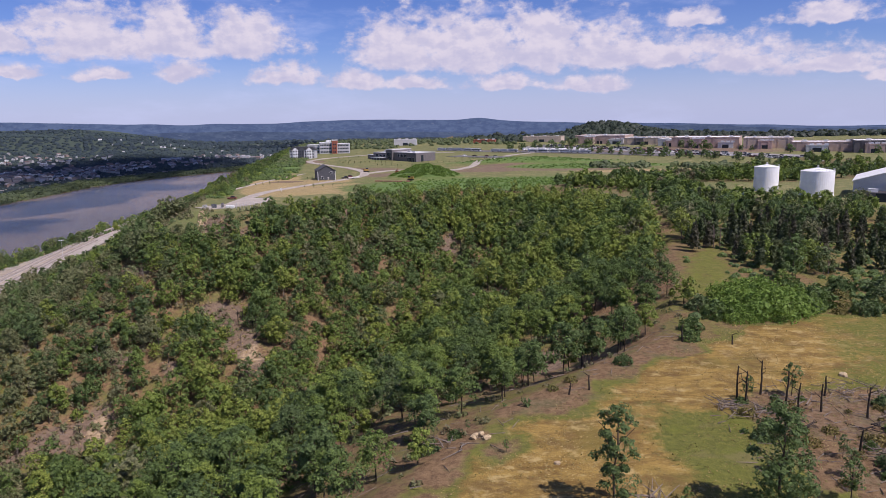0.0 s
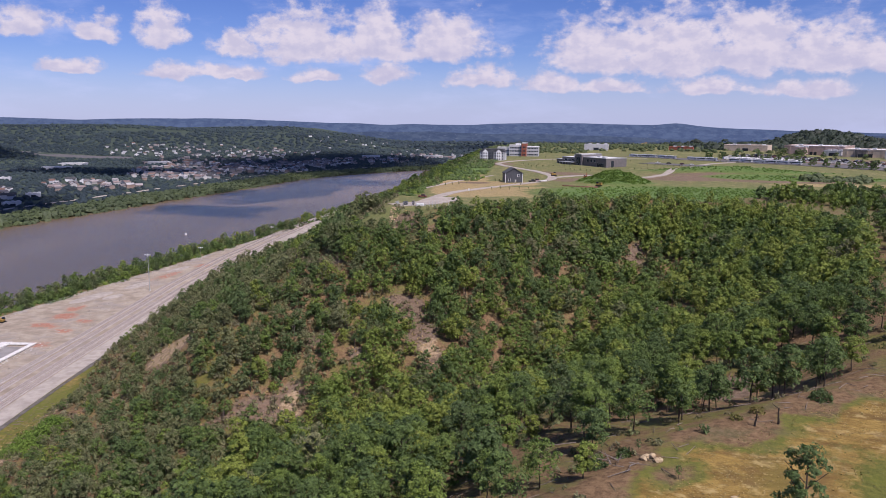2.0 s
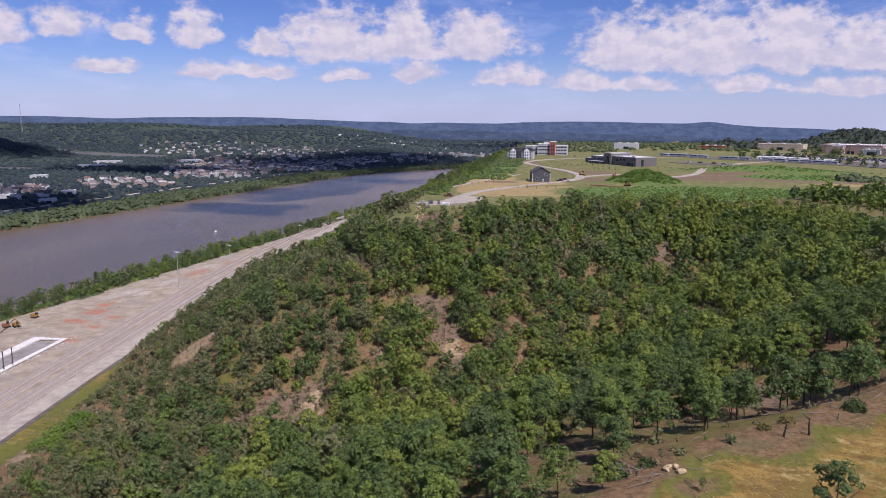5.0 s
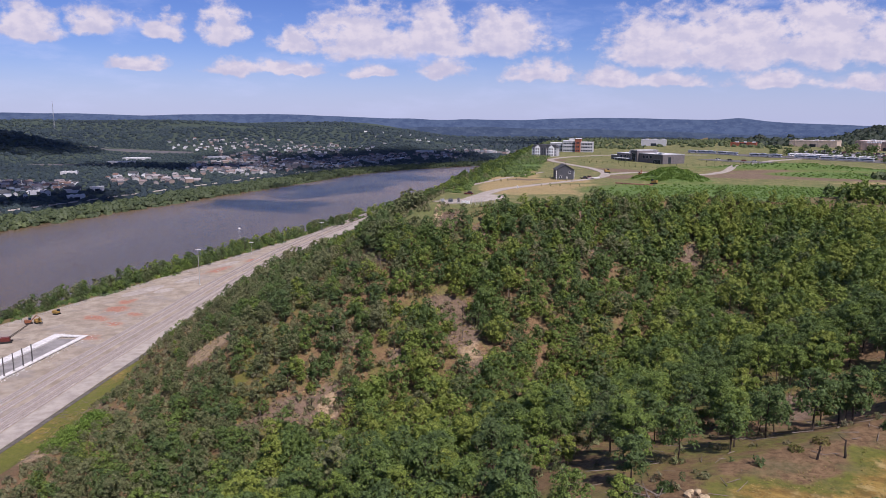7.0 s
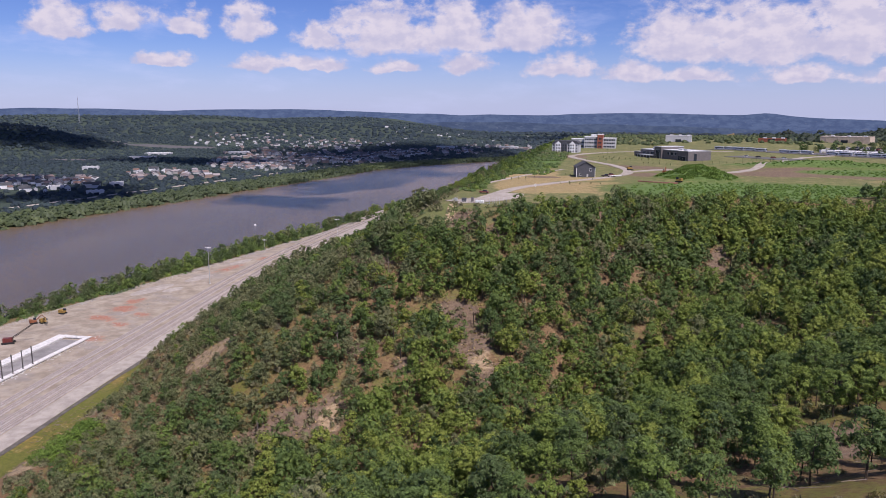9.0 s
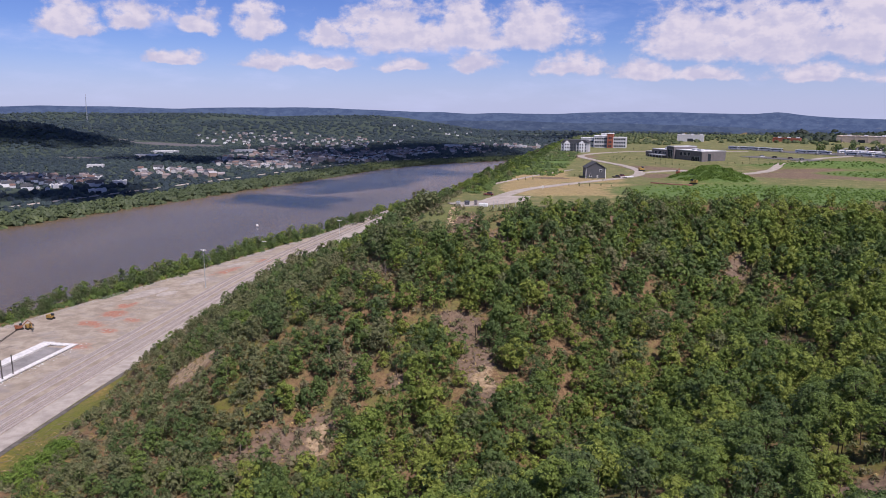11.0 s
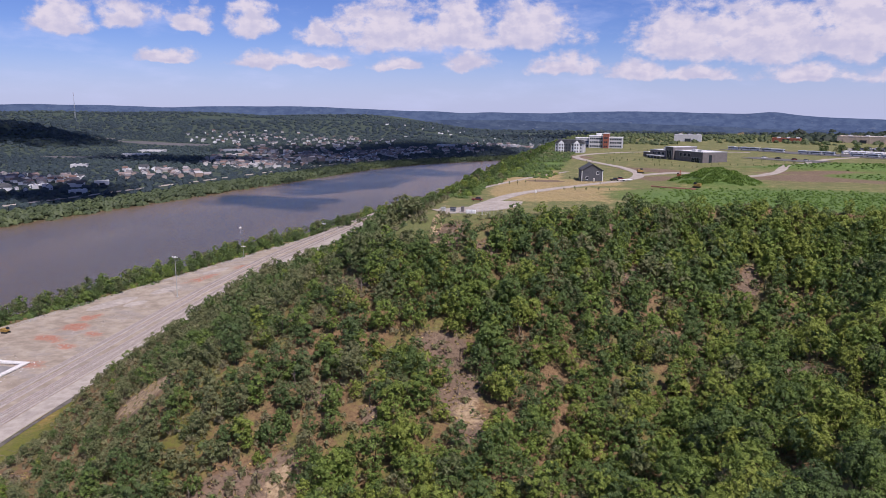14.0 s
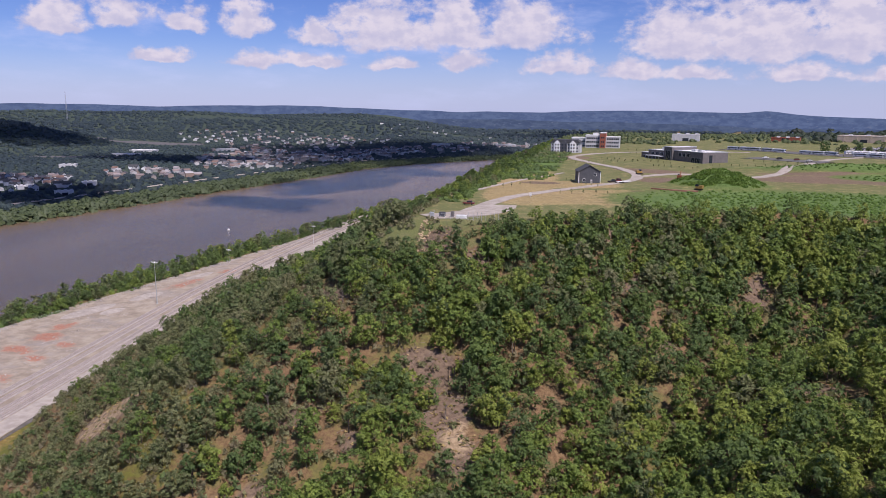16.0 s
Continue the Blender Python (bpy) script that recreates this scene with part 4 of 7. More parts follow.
joined("upper_slope_woodland", back_ids, BACK, TINTS, 0.75, 1.3, LEAF, "dense broadleaved woodland on the upper slope", 14)
# undergrowth between the trees
ox, oy = scatter(-300, 70, 90, 440, 3.1, 91)
od, ob_ = poly_distance(ox, oy, RIM), bare_at(ox, oy)
okk = (od > 0) & (ox - yard_edge(oy) > np.where(oy < 222, 24, 10)) & (rng.random(len(ox)) < 0.50 - 0.2 * ob_ + 0.4 * sstep(-ox, 90, 140)) & ~((od < 30) & (oy < 240) & (rng.random(len(ox)) < 0.5)) & (np.abs(np.degrees(np.arctan2(ox + 0.14 * 60, oy)) + 10) < 50)
okk &= blob(ox, oy, -186, 251, 11, 8, 20) < 0.5
ox, oy = ox[okk], oy[okk]
oz, od_ = land(ox, oy), poly_distance(ox, oy, RIM)
low_t = []
for i in range(6):
    q = np.random.default_rng(900 + i)
    v = ball_points(16, q)
    v[:, 2] = np.abs(v[:, 2])
    low_t.append(leaf_tris(v * np.array([1.5, 1.5, 1.7]) * q.uniform(0.5, 1.1, (16, 1)), v, 0.70, q))
ot, oc = [], []
for i in range(len(ox)):
    s_ = rng.uniform(0.65, 1.55) * (0.55 if od_[i] < 30 and oy[i] < 240 else 1)
    ot.append(low_t[i % 6] * s_ + np.array([ox[i], oy[i], oz[i]]))
    oc.append(np.full(16, np.clip(rng.normal(0.22 - 0.15 * float(sstep(-ox[i], 80, 130)), 0.18) + 0.25 * (float(vnoise(ox[i], oy[i], 30, 63)) - 0.5), 0, 1)))
tagged(new("undergrowth", tri_mesh("undergrowth", np.concatenate(ot), LEAF, np.concatenate(oc))), "olive shrubs and saplings between the trees", "shrubs", kind="stuff")
joined("far_slope_woodland", lite_ids, LITE, [0.5, 0.4, 0.6, 0.46], 0.6, 1.15, LEAF, "broadleaved trees on the slopes and the flat wood", 12)
px_, py_ = scatter(80, 190, 195, 300, 4.6, 97)
pk = (np.hypot((px_ - 128) / 48, (py_ - 246) / 34) < 1) & (rng.random(len(px_)) < 0.45) & (poly_distance(px_, py_, RIM) < -2)
pine_ids = list(pine_ids) + list(range(len(tx), len(tx) + int(pk.sum())))
tx, ty = np.concatenate([tx, px_[pk]]), np.concatenate([ty, py_[pk]])
tz = land(tx, ty)
joined("spruce_grove", pine_ids, SPIRES, [0.5, 0.3, 0.7], 0.65, 1.2, PINE, "dull narrow spruces in a dense grove", 13, False)

# ---- far woods: low clumps of crowns, past counting ----


def clump(seed, n=34):
    """A rounded crown seen from afar: an uneven dome with sprays standing out of it."""
    r = np.random.default_rng(seed)
    v = ball_points(n, r)
    v[:, 2] = np.abs(v[:, 2])
    sprays = leaf_tris(v * r.uniform(0.78, 1.02, (n, 1)) * np.array([1, 1, 0.85]), v * 0.9 + np.array([0, 0, 0.3]), 0.42, r, 0.3)
    ring = [[(math.cos(a + 0.5 * j) * q * r.uniform(0.85, 1.1), math.sin(a + 0.5 * j) * q * r.uniform(0.85, 1.1), z * r.uniform(0.9, 1.1)) for a in np.arange(5) * 1.2566] for j, (q, z) in enumerate(((0.92, 0.0), (0.74, 0.52)))]
    top, core = (r.normal(0, 0.08), r.normal(0, 0.08), 0.86), []
    for i in range(5):
        k = (i + 1) % 5
        core += [[ring[0][i], ring[0][k], ring[1][i]], [ring[0][k], ring[1][k], ring[1][i]], [ring[1][i], ring[1][k], top]]
    return np.concatenate([np.array(core), sprays])


def clump_field(name, x, y, smin, smax, label, seed, n=34, material=None):
    r = np.random.default_rng(seed)
    z = land(x, y)
    temps = [clump(seed + j, n) for j in range(6)]
    tris, tint = [], []
    for i in range(len(x)):
        s = r.uniform(smin, smax)
        tris.append(temps[i % 6] * np.array([s, s, s * r.uniform(0.8, 1.25)]) + np.array([x[i], y[i], z[i]]))
        p = float(vnoise(x[i], y[i], 260, 71))
        tint.append(np.full(len(tris[-1]), np.clip(0.45 + 0.5 * (p - 0.5) + r.normal(0, 0.12), 0, 1)))
    ob = new(name, tri_mesh(name, np.concatenate(tris), material or FAR_LEAF_HAZED, np.concatenate(tint)))
    return tagged(ob, label, "woodland", kind="stuff")


ex, ey = scatter(-960, -560, 420, 2300, 11, 49)
exs = ex - shore_bend(ey)
ek = (exs < -764) & (exs > -840)
clump_field("shore_trees", ex[ek], ey[ek], 4.5, 8, "rounded green trees lining the far shore", 50, 14, SUNLIT_LEAF)
wx_, wy_ = scatter(-200, -95, 400, 900, 3.4, 171)
wd_ = poly_distance(wx_, wy_, RIM)
wk_ = (wd_ < 2) & (wd_ > np.where(wy_ > 520, -36, -11)) & (wx_ < -108) & (rng.random(len(wx_)) < 0.85) & (vnoise(wx_, wy_, 26, 37) > np.where(wd_ > -9, 0.12, 0.50))
clump_field("bluff_scrub", wx_[wk_], wy_[wk_], 0.9, 2.5, "leafy green scrub along the bluff's grassy edge", 172, 12, LEAF)
ax_, ay_ = scatter(55, 215, 155, 335, 3.1, 173)
ak_ = (poly_distance(ax_, ay_, EAST_WOOD) < -2) & (poly_distance(ax_, ay_, RIM) < 2) & (blob(ax_, ay_, 80, 213, 8, 46, -20) < 0.35 + 0.5 * (vnoise(ax_, ay_, 7, 176) > 0.5)) & (rng.random(len(ax_)) < 0.72) & (vnoise(ax_, ay_, 15, 174) > 0.32)
clump_field("wood_scrub", ax_[ak_], ay_[ak_], 0.6, 1.9, "olive scrub and saplings under the flat wood", 175, 10, LEAF)
# places of the far town: middle, half sizes, number of houses, turn
QUARTERS = [(-1080, 925, 140, 85, 52, -40), (-1085, 1195, 60, 95, 16, 30), (-985, 1440, 70, 120, 34, 10), (-960, 1690, 95, 150, 44, 0), (-930, 1980, 100, 160, 34, -5), (-1180, 1780, 110, 180, 26, 10), (-1750, 2290, 150, 260, 34, 35), (-1300, 2350, 200, 240, 30, 10)]
LOTS = [(-1565, 1465, 120, 46, 25), (-1780, 1950, 210, 60, 18)]


def built_up(x, y):
    w = np.zeros(np.shape(x))
    for cx, cy, rx, ry, n, turn in QUARTERS:
        w = np.maximum(w, blob(x, y, cx, cy, rx, ry, turn))
    return w


def on_lot(x, y):
    w = np.zeros(np.shape(x))
    for b in LOTS:
        w = np.maximum(w, blob(x, y, *b))
    return w


fx, fy = scatter(-2500, -560, 350, 2900, 16.5, 41)
fxs = fx - shore_bend(fy)
fk = (fxs < -838) & (np.hypot(fx, fy) < 3000)
town = vnoise(fx, fy, 120, 81)
fk &= (rng.random(len(fx)) < 0.97 - 0.62 * sstep(built_up(fx, fy), 0.3, 0.7)) & (on_lot(fx, fy) < 0.5)
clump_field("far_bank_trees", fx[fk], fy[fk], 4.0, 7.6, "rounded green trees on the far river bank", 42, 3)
hx, hy = scatter(-4200, 2600, 900, 4700, 36, 43)
hr = np.hypot(hx, hy)
hk = (hr > 2900) & ((hx < -1000) | (hy > 2350)) | (np.hypot((hx + 2130) / 290, (hy - 1640) / 270) < 1.3)
hk &= (hr < 4650) & (np.abs(np.degrees(np.arctan2(hx, hy)) + 8) < 52) & (vnoise(hx, hy, 200, 83) > 0.2)
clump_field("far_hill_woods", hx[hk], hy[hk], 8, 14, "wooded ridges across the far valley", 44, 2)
ux, uy = scatter(60, 900, 880, 1750, 14, 45)
uk = (np.hypot((ux - 330) / 260, (uy - 1500) / 240) < 1) | (uy > 1150) & (rng.random(len(ux)) < 0.5)
clump_field("upland_woods", ux[uk], uy[uk], 6, 10, "dark green woods behind the shopping centre", 46, 14, SHADED_CONIFER)
lx_, ly_ = scatter(120, 330, 500, 640, 6.5, 177)
lk_ = (np.abs(ly_ - 590 + 0.22 * (lx_ - 140)) < 16) & (vnoise(lx_, ly_, 22, 178) > 0.30)
clump_field("lot_edge_woods", lx_[lk_], ly_[lk_], 2.2, 4.6, "rounded green trees below the shopping lot", 179, 12, SUNLIT_LEAF)
vx, vy = scatter(-330, 200, 960, 1400, 11, 47)
vk = (poly_distance(vx, vy, RIM) > -40) & (vx < -100) | (vy > 1180) | (vy < 1010) & (vx < -70) | (vy > 1040) & (rng.random(len(vx)) < 0.25)
clump_field("bluff_woods", vx[vk], vy[vk], 2.8, 5.5, "dark trees at the end of the upland", 48, 12, PINE)


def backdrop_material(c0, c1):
    """The farthest ridges, their air haze painted in as a glowing blue."""
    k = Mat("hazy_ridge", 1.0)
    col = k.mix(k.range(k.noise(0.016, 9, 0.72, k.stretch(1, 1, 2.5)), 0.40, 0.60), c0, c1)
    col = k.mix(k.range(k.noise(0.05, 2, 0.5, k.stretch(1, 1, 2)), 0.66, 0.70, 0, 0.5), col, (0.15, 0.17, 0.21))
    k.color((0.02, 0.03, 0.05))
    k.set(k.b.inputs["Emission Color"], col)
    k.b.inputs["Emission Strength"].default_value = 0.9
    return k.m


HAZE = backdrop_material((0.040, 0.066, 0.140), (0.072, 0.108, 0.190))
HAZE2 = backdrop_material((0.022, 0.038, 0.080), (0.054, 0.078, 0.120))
ba = np.linspace(-75, 75, 241)
btop = 54 + 30 * sstep(-ba, 15, 40) - 70 * sstep(ba, -8, 34) + 16 * (vnoise(ba, ba * 0, 7, 91) - 0.5) + 8 * (vnoise(ba, ba * 0, 2.2, 92) - 0.5) + 20 * np.exp(-((ba - 2.6) / 1.2) ** 2)
bx, by = 4870 * np.sin(np.radians(ba)), 4870 * np.cos(np.radians(ba))
bv = np.concatenate([np.stack([bx, by, np.full(len(ba), -120.0)], -1), np.stack([bx, by, btop], -1), np.stack([bx * 1.01, by * 1.01, np.full(len(ba), -120.0)], -1)])
nb = len(ba)
bf = [(i, i + 1, nb + i + 1, nb + i) for i in range(nb - 1)] + [(nb + i, nb + i + 1, 2 * nb + i + 1, 2 * nb + i) for i in range(nb - 1)]
tagged(new("backdrop_2", mesh_of("backdrop_2", np.concatenate([np.stack([bx * 0.93, by * 0.93, np.full(nb, -120.0)], -1), np.stack([bx * 0.93, by * 0.93, -38 + 46 * vnoise(ba, ba * 0, 9, 95) + 9 * vnoise(ba, ba * 0, 1.6, 96) + 26 * sstep(-ba, -6, 10)], -1), np.stack([bx * 0.94, by * 0.94, np.full(nb, -120.0)], -1)]), bf, HAZE2, True)), "hazy blue-green wooded ridge in the distance", "ridge", kind="structure")
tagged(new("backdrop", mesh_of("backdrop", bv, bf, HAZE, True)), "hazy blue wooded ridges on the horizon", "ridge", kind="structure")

# ---- fair-weather clouds over the valley, above the view, added to cast its cloud shadows ----


def cloud(x, y, z, wx, wy, seed):
    r = random.Random(seed)
    bm = bmesh.new()
    for i in range(22):
        f, a = (0, 0) if i == 0 else (math.sqrt(r.random()), r.uniform(0, 6.28))
        m = Matrix.Translation((math.cos(a) * f * wx * 0.7, math.sin(a) * f * wy * 0.7, r.uniform(0, 0.12) * wx))
        s = (0.62 if i == 0 else r.uniform(0.25, 0.42)) * min(wx, wy)
        bmesh.ops.create_icosphere(bm, subdivisions=2, radius=1, matrix=m @ Matrix.Diagonal((s * wx / min(wx, wy), s * wy / min(wx, wy), s * 0.55, 1)))
    for v in bm.verts:
        n = noise.noise(v.co * 0.012 + Vector((seed, 0, 0)))
        v.co += v.co.normalized() * n * 40
        v.co.z = max(v.co.z, -30 + 12 * n)
    me = bpy.data.meshes.new("cumulus_cloud")
    bm.to_mesh(me)
    bm.free()
    me.materials.append(CLOUDM)
    for p in me.polygons:
        p.use_smooth = True
    ob = new("cumulus_cloud", me)
    ob.location = (x, y, z)
    tagged(ob, "white cumulus cloud drifting over the valley", "cloud", "clouds", kind="structure")


for j, (cx, cy, wx, wy) in enumerate(((-420, 1790, 520, 700), (-694, 1260, 380, 150), (-330, 610, 110, 160), (-560, 700, 150, 90), (-1574, 1415, 400, 320), (-30, 700, 130, 100), (-60, 980, 120, 220), (300, 3300, 800, 600), (-40, 1210, 150, 130), (1000, 2700, 600, 500))):
    cloud(cx - 60, cy - 130, 900, wx, wy, 20 + j)

# ---- the railway land ----


def ribbon(name, line, width, material, label, category, thick=0.25, lift=0.12, offset=0.0, level=None, kind="structure", step=6.0, crumple=0.0):
    """A strip laid on the ground along a line of points."""
    p = np.array(line, float)
    s = np.concatenate([[0], np.cumsum(np.hypot(*np.diff(p, axis=0).T))])
    n = max(2, int(s[-1] / step))
    q = np.linspace(0, s[-1], n)
    x, y = np.interp(q, s, p[:, 0]), np.interp(q, s, p[:, 1])
    for _ in range(3):
        x[1:-1], y[1:-1] = (x[:-2] + 2 * x[1:-1] + x[2:]) / 4, (y[:-2] + 2 * y[1:-1] + y[2:]) / 4
    dx, dy = np.gradient(x), np.gradient(y)
    ln = np.hypot(dx, dy)
    nx, ny = -dy / ln, dx / ln
    w = width / 2 * (1 + crumple * (vnoise(q, q * 0, 9, 3) - 0.5))
    cols = []
    for f, dz in ((-1, -thick), (-1, 0), (-0.33, 0.02), (0.33, 0.02), (1, 0), (1, -thick)):
        cx, cy = x + nx * (offset + f * w), y + ny * (offset + f * w)
        z = (land(cx, cy) if level is None else np.full(len(cx), level)) + lift + dz
        cols.append(np.stack([cx, cy, z], -1))
    v = np.stack(cols, 1).reshape(-1, 3)
    f = []
    for i in range(n - 1):
        for k in range(5):
            a = i * 6 + k
            f.append((a, a + 1, a + 7, a + 6))
    ob = new(name, mesh_of(name, v, f, material))
    return tagged(ob, label, category, kind=kind)


YL = [(float(yard_edge(y)), y) for y in range(-120, 1060, 20)]
ribbon("service_road", YL, 9.0, GRAVEL, "pale gravel service road beside the railway tracks", "road", 0.6, 0.22, 7.0, YARD_Z)
ribbon("ditch", YL, 2.0, DITCH, "dark drainage strip along the railway land", "ditch", 0.6, 0.16, 1.2, YARD_Z, crumple=0.5)


def railway_track(offset):
    t = thing("railway_track", Matrix.Identity(4), "railway track of worn steel rails on pale ballast", "track", "tracks in the railway land", kind="structure")
    bed = ribbon("ballast_bed", YL, 3.6, BALLAST, "", "", 0.5, 0.32, offset, YARD_Z)
    for key in list(bed.keys()):
        del bed[key]
    bed.parent = t
    for g in (-0.75, 0.75):
        r_ = ribbon("rail", YL, 0.12, RAILM, "", "", 0.17, 0.62, offset + g, YARD_Z)
        for key in list(r_.keys()):
            del r_[key]
        r_.parent = t
    p = np.array(YL)
    s = np.concatenate([[0], np.cumsum(np.hypot(*np.diff(p, axis=0).T))])
    q = np.arange(120, s[-1] - 300, 0.9)
    x, y = np.interp(q, s, p[:, 0]), np.interp(q, s, p[:, 1])
    dx, dy = np.gradient(x), np.gradient(y)
    ln = np.hypot(dx, dy)
    ux, uy = dx / ln, dy / ln
    nx, ny = -uy, ux
    x, y = x + nx * offset, y + ny * offset
    vv = []
    for z in (YARD_Z + 0.30, YARD_Z + 0.46):
        for a, b in ((-1.3, -0.12), (1.3, -0.12), (1.3, 0.12), (-1.3, 0.12)):
            vv.append(np.stack([x + nx * a + ux * b, y + ny * a + uy * b, np.full(len(x), z)], -1))
    v = np.stack(vv, 1).reshape(-1, 3)
    f = []
    for i in range(len(x)):
        o = i * 8
        for c in ((4, 5, 6, 7), (0, 1, 5, 4), (1, 2, 6, 5), (2, 3, 7, 6), (3, 0, 4, 7)):
            f.append([o + k for k in c])
    tagged(part_mesh("sleepers", mesh_of("sleepers", v, f, TIE), t), kind="stuff")


for o in (14.2, 18.6, 26.0, 31.5):
    railway_track(o)


def light_mast(x, y, h, label):
    t = thing("light_mast", pose(x, y, YARD_Z), label, "light pole", "masts of the yard")
    part("footing", bm_cyl(0.7 * h / 27, -0.3, 0.5, 12), CONCRETE, t)
    bm = bmesh.new()
    for i in range(4):
        bm_tube(bm, (0, 0, h * i / 4), (0, 0, h * (i + 1) / 4), 0.34 * (1 - 0.17 * i) * h / 27, 0.34 * (1 - 0.17 * (i + 1)) * h / 27, 10)
    part("pole", bm, GALV, t)
    bm = bmesh.new()
    bm_tube(bm, (-2.0, 0, h), (2.0, 0, h), 0.1, 0.1, 6), bm_tube(bm, (0, -1.2, h), (0, 1.2, h), 0.1, 0.1, 6)
    part("crossarm", bm, GALV, t)
    for px, py in ((-1.8, 0), (1.8, 0), (-0.7, 1.0), (0.7, -1.0)):
        part("lamp_head", bm_boxes((px - 0.5, px + 0.5, py - 0.35, py + 0.35, h + 0.1, h + 0.45)), WHITEP, t)


light_mast(-332.4, 428, 26, "tall galvanised floodlight mast standing on pale gravel")
light_mast(-368.5, 545, 10, "short galvanised light pole near the river bank")
light_mast(-350, 640, 16, "slim galvanised light mast at the end of the yard")

# a new foundation with steel columns
t = thing("foundation", pose(-310.3, 272.2, YARD_Z, 0, 0, 13.5), "white concrete foundation strips of a building under construction", "foundation")
part("slab", bm_boxes((-10, 8, -70, 24, 0, 0.35)), LOTGREY, t, "dusty grey-brown floor between the strips")
for nm, b in (("footing_strip", (5.5, 8.2, -70, 30, 0.36, 0.9)), ("footing_strip", (-11, -5.5, -70, 30, 0.36, 1.1)), ("footing_strip", (-5.4, 5.4, 27, 30, 0.36, 0.9))):
    part(nm, bm_boxes(b), WHITECON, t, "white new concrete")
t = thing("steel_frame", pose(-310.3, 272.2, YARD_Z, 0, 0, 13.5), "row of slender steel columns standing on a white foundation", "steel frame")
for j in range(9):
    y0 = -13.8 - j * 6.6
    part("column", bm_boxes((6.7, 6.95, y0 - 0.04, y0 + 0.04, 0.9, 9.8), (6.6, 6.7, y0 - 0.14, y0 + 0.14, 0.9, 9.8), (6.95, 7.05, y0 - 0.14, y0 + 0.14, 0.9, 9.8)), STEEL, t)
    part("base_plate", bm_boxes((6.4, 7.25, y0 - 0.4, y0 + 0.4, 0.86, 0.94)), STEEL, t)


def rubble(name, spots, size, material, label, seed):
    """Broken lumps past counting, lying on the yard."""
    r = np.random.default_rng(seed)
    tets = []
    for x, y in spots:
        c = np.array([x, y, YARD_Z + 0.05])
        h = size * r.uniform(0.4, 1.3)
        a = r.uniform(0, 6.28) + np.array([0, 2.0, 4.2]) + r.normal(0, 0.25, 3)
        b = c + np.stack([np.cos(a), np.sin(a), np.zeros(3)], -1) * h * r.uniform(0.7, 1.3, (3, 1))
        top = c + np.array([r.normal(0, 0.2) * h, r.normal(0, 0.2) * h, h * r.uniform(0.3, 0.7)])
        tets += [[b[0], b[1], top], [b[1], b[2], top], [b[2], b[0], top]]
    tets = np.array(tets).reshape(-1, 3)
    return tagged(new(name, mesh_of(name, tets, np.arange(len(tets)).reshape(-1, 3), material)), label, "rubble", kind="stuff")


t = thing("yard_fence", pose(0, 0, YARD_Z), "low grey wire fence along the river side of the yard", "fence")
post_me = bpy.data.meshes.new("post")
bm = bm_cyl(0.07, -0.3, 2.0, 5)
bm.to_mesh(post_me)
bm.free()
post_me.materials.append(GALV)
for y in range(200, 720, 8):
    part_mesh("post", post_me, t).location = (-369.5 + float(shore_bend(y)), y, 0)
for z in (0.5, 1.2, 1.9):
    bm = bmesh.new()
    bm_tube(bm, (-369.5, 200, z), (-369.5, 712, z), 0.035, 0.035, 4)
    part("wire", bm, GALV, t)

rb = np.random.default_rng(17)
f_ = rb.uniform(-70, 34, 420)
off_ = np.where(rb.random(420) < 0.6, rb.normal(-8.5, 2.2, 420), rb.normal(8.5, 1.6, 420))
ca, sa = math.cos(radians(13.5)), math.sin(radians(13.5))
rubble("concrete_rubble", np.stack([-310.3 + off_ * ca - f_ * sa, 272.2 + off_ * sa + f_ * ca], -1), 0.45, WHITECON, "broken white concrete lumps round the new foundation", 18)
sy_ = rb.uniform(250, 620, 900)
sx_ = np.interp(sy_, [188, 264, 333, 385, 458, 556, 669], [-228, -250, -268, -282, -302, -324, -342]) - 36 - np.abs(rb.normal(0, 1, 900)) * 16
ok_ = (sx_ > -372) & (vnoise(sx_, sy_, 18, 19) > 0.45)
rubble("gravel_lumps", np.stack([sx_[ok_], sy_[ok_]], -1), 0.7, ROADDIRT, "low lumps of gravel and spoil scattered over the yard", 20)


def excavator(name, m, col, label, boom=True):
    t = thing(name, m, label, "machine")
    for s in (-1.15, 1.15):
        bm = bmesh.new()
        bm_box(bm, -1.7, 1.7, s - 0.3, s + 0.3, 0.1, 0.9), bm_box(bm, -2.0, 2.0, s - 0.28, s + 0.28, 0.3, 0.7)
        part("crawler", bm, RUBBER, t)
    part("body", bm_boxes((-2.2, 1.3, -1.3, 1.3, 1.0, 2.1), (-2.2, -0.6, -1.25, 1.25, 2.1, 2.6)), col, t)
    part("cab", bm_boxes((0.0, 1.4, 0.2, 1.25, 2.1, 3.2)), GLASSD, t)
    if boom:
        bm = bmesh.new()
        bm_tube(bm, (1.2, -0.3, 1.8), (4.2, -0.3, 4.6), 0.3, 0.26, 6), bm_tube(bm, (4.2, -0.3, 4.6), (6.4, -0.3, 2.2), 0.24, 0.2, 6)
        part("boom", bm, col, t)
        part("bucket", bm_boxes((6.0, 7.0, -0.8, 0.2, 1.2, 2.2)), STEEL, t)
    return t


def yard_place(x, y, rz=0.0, lift=0.0):
    return pose(x, y, YARD_Z + lift, 0, 0, rz)


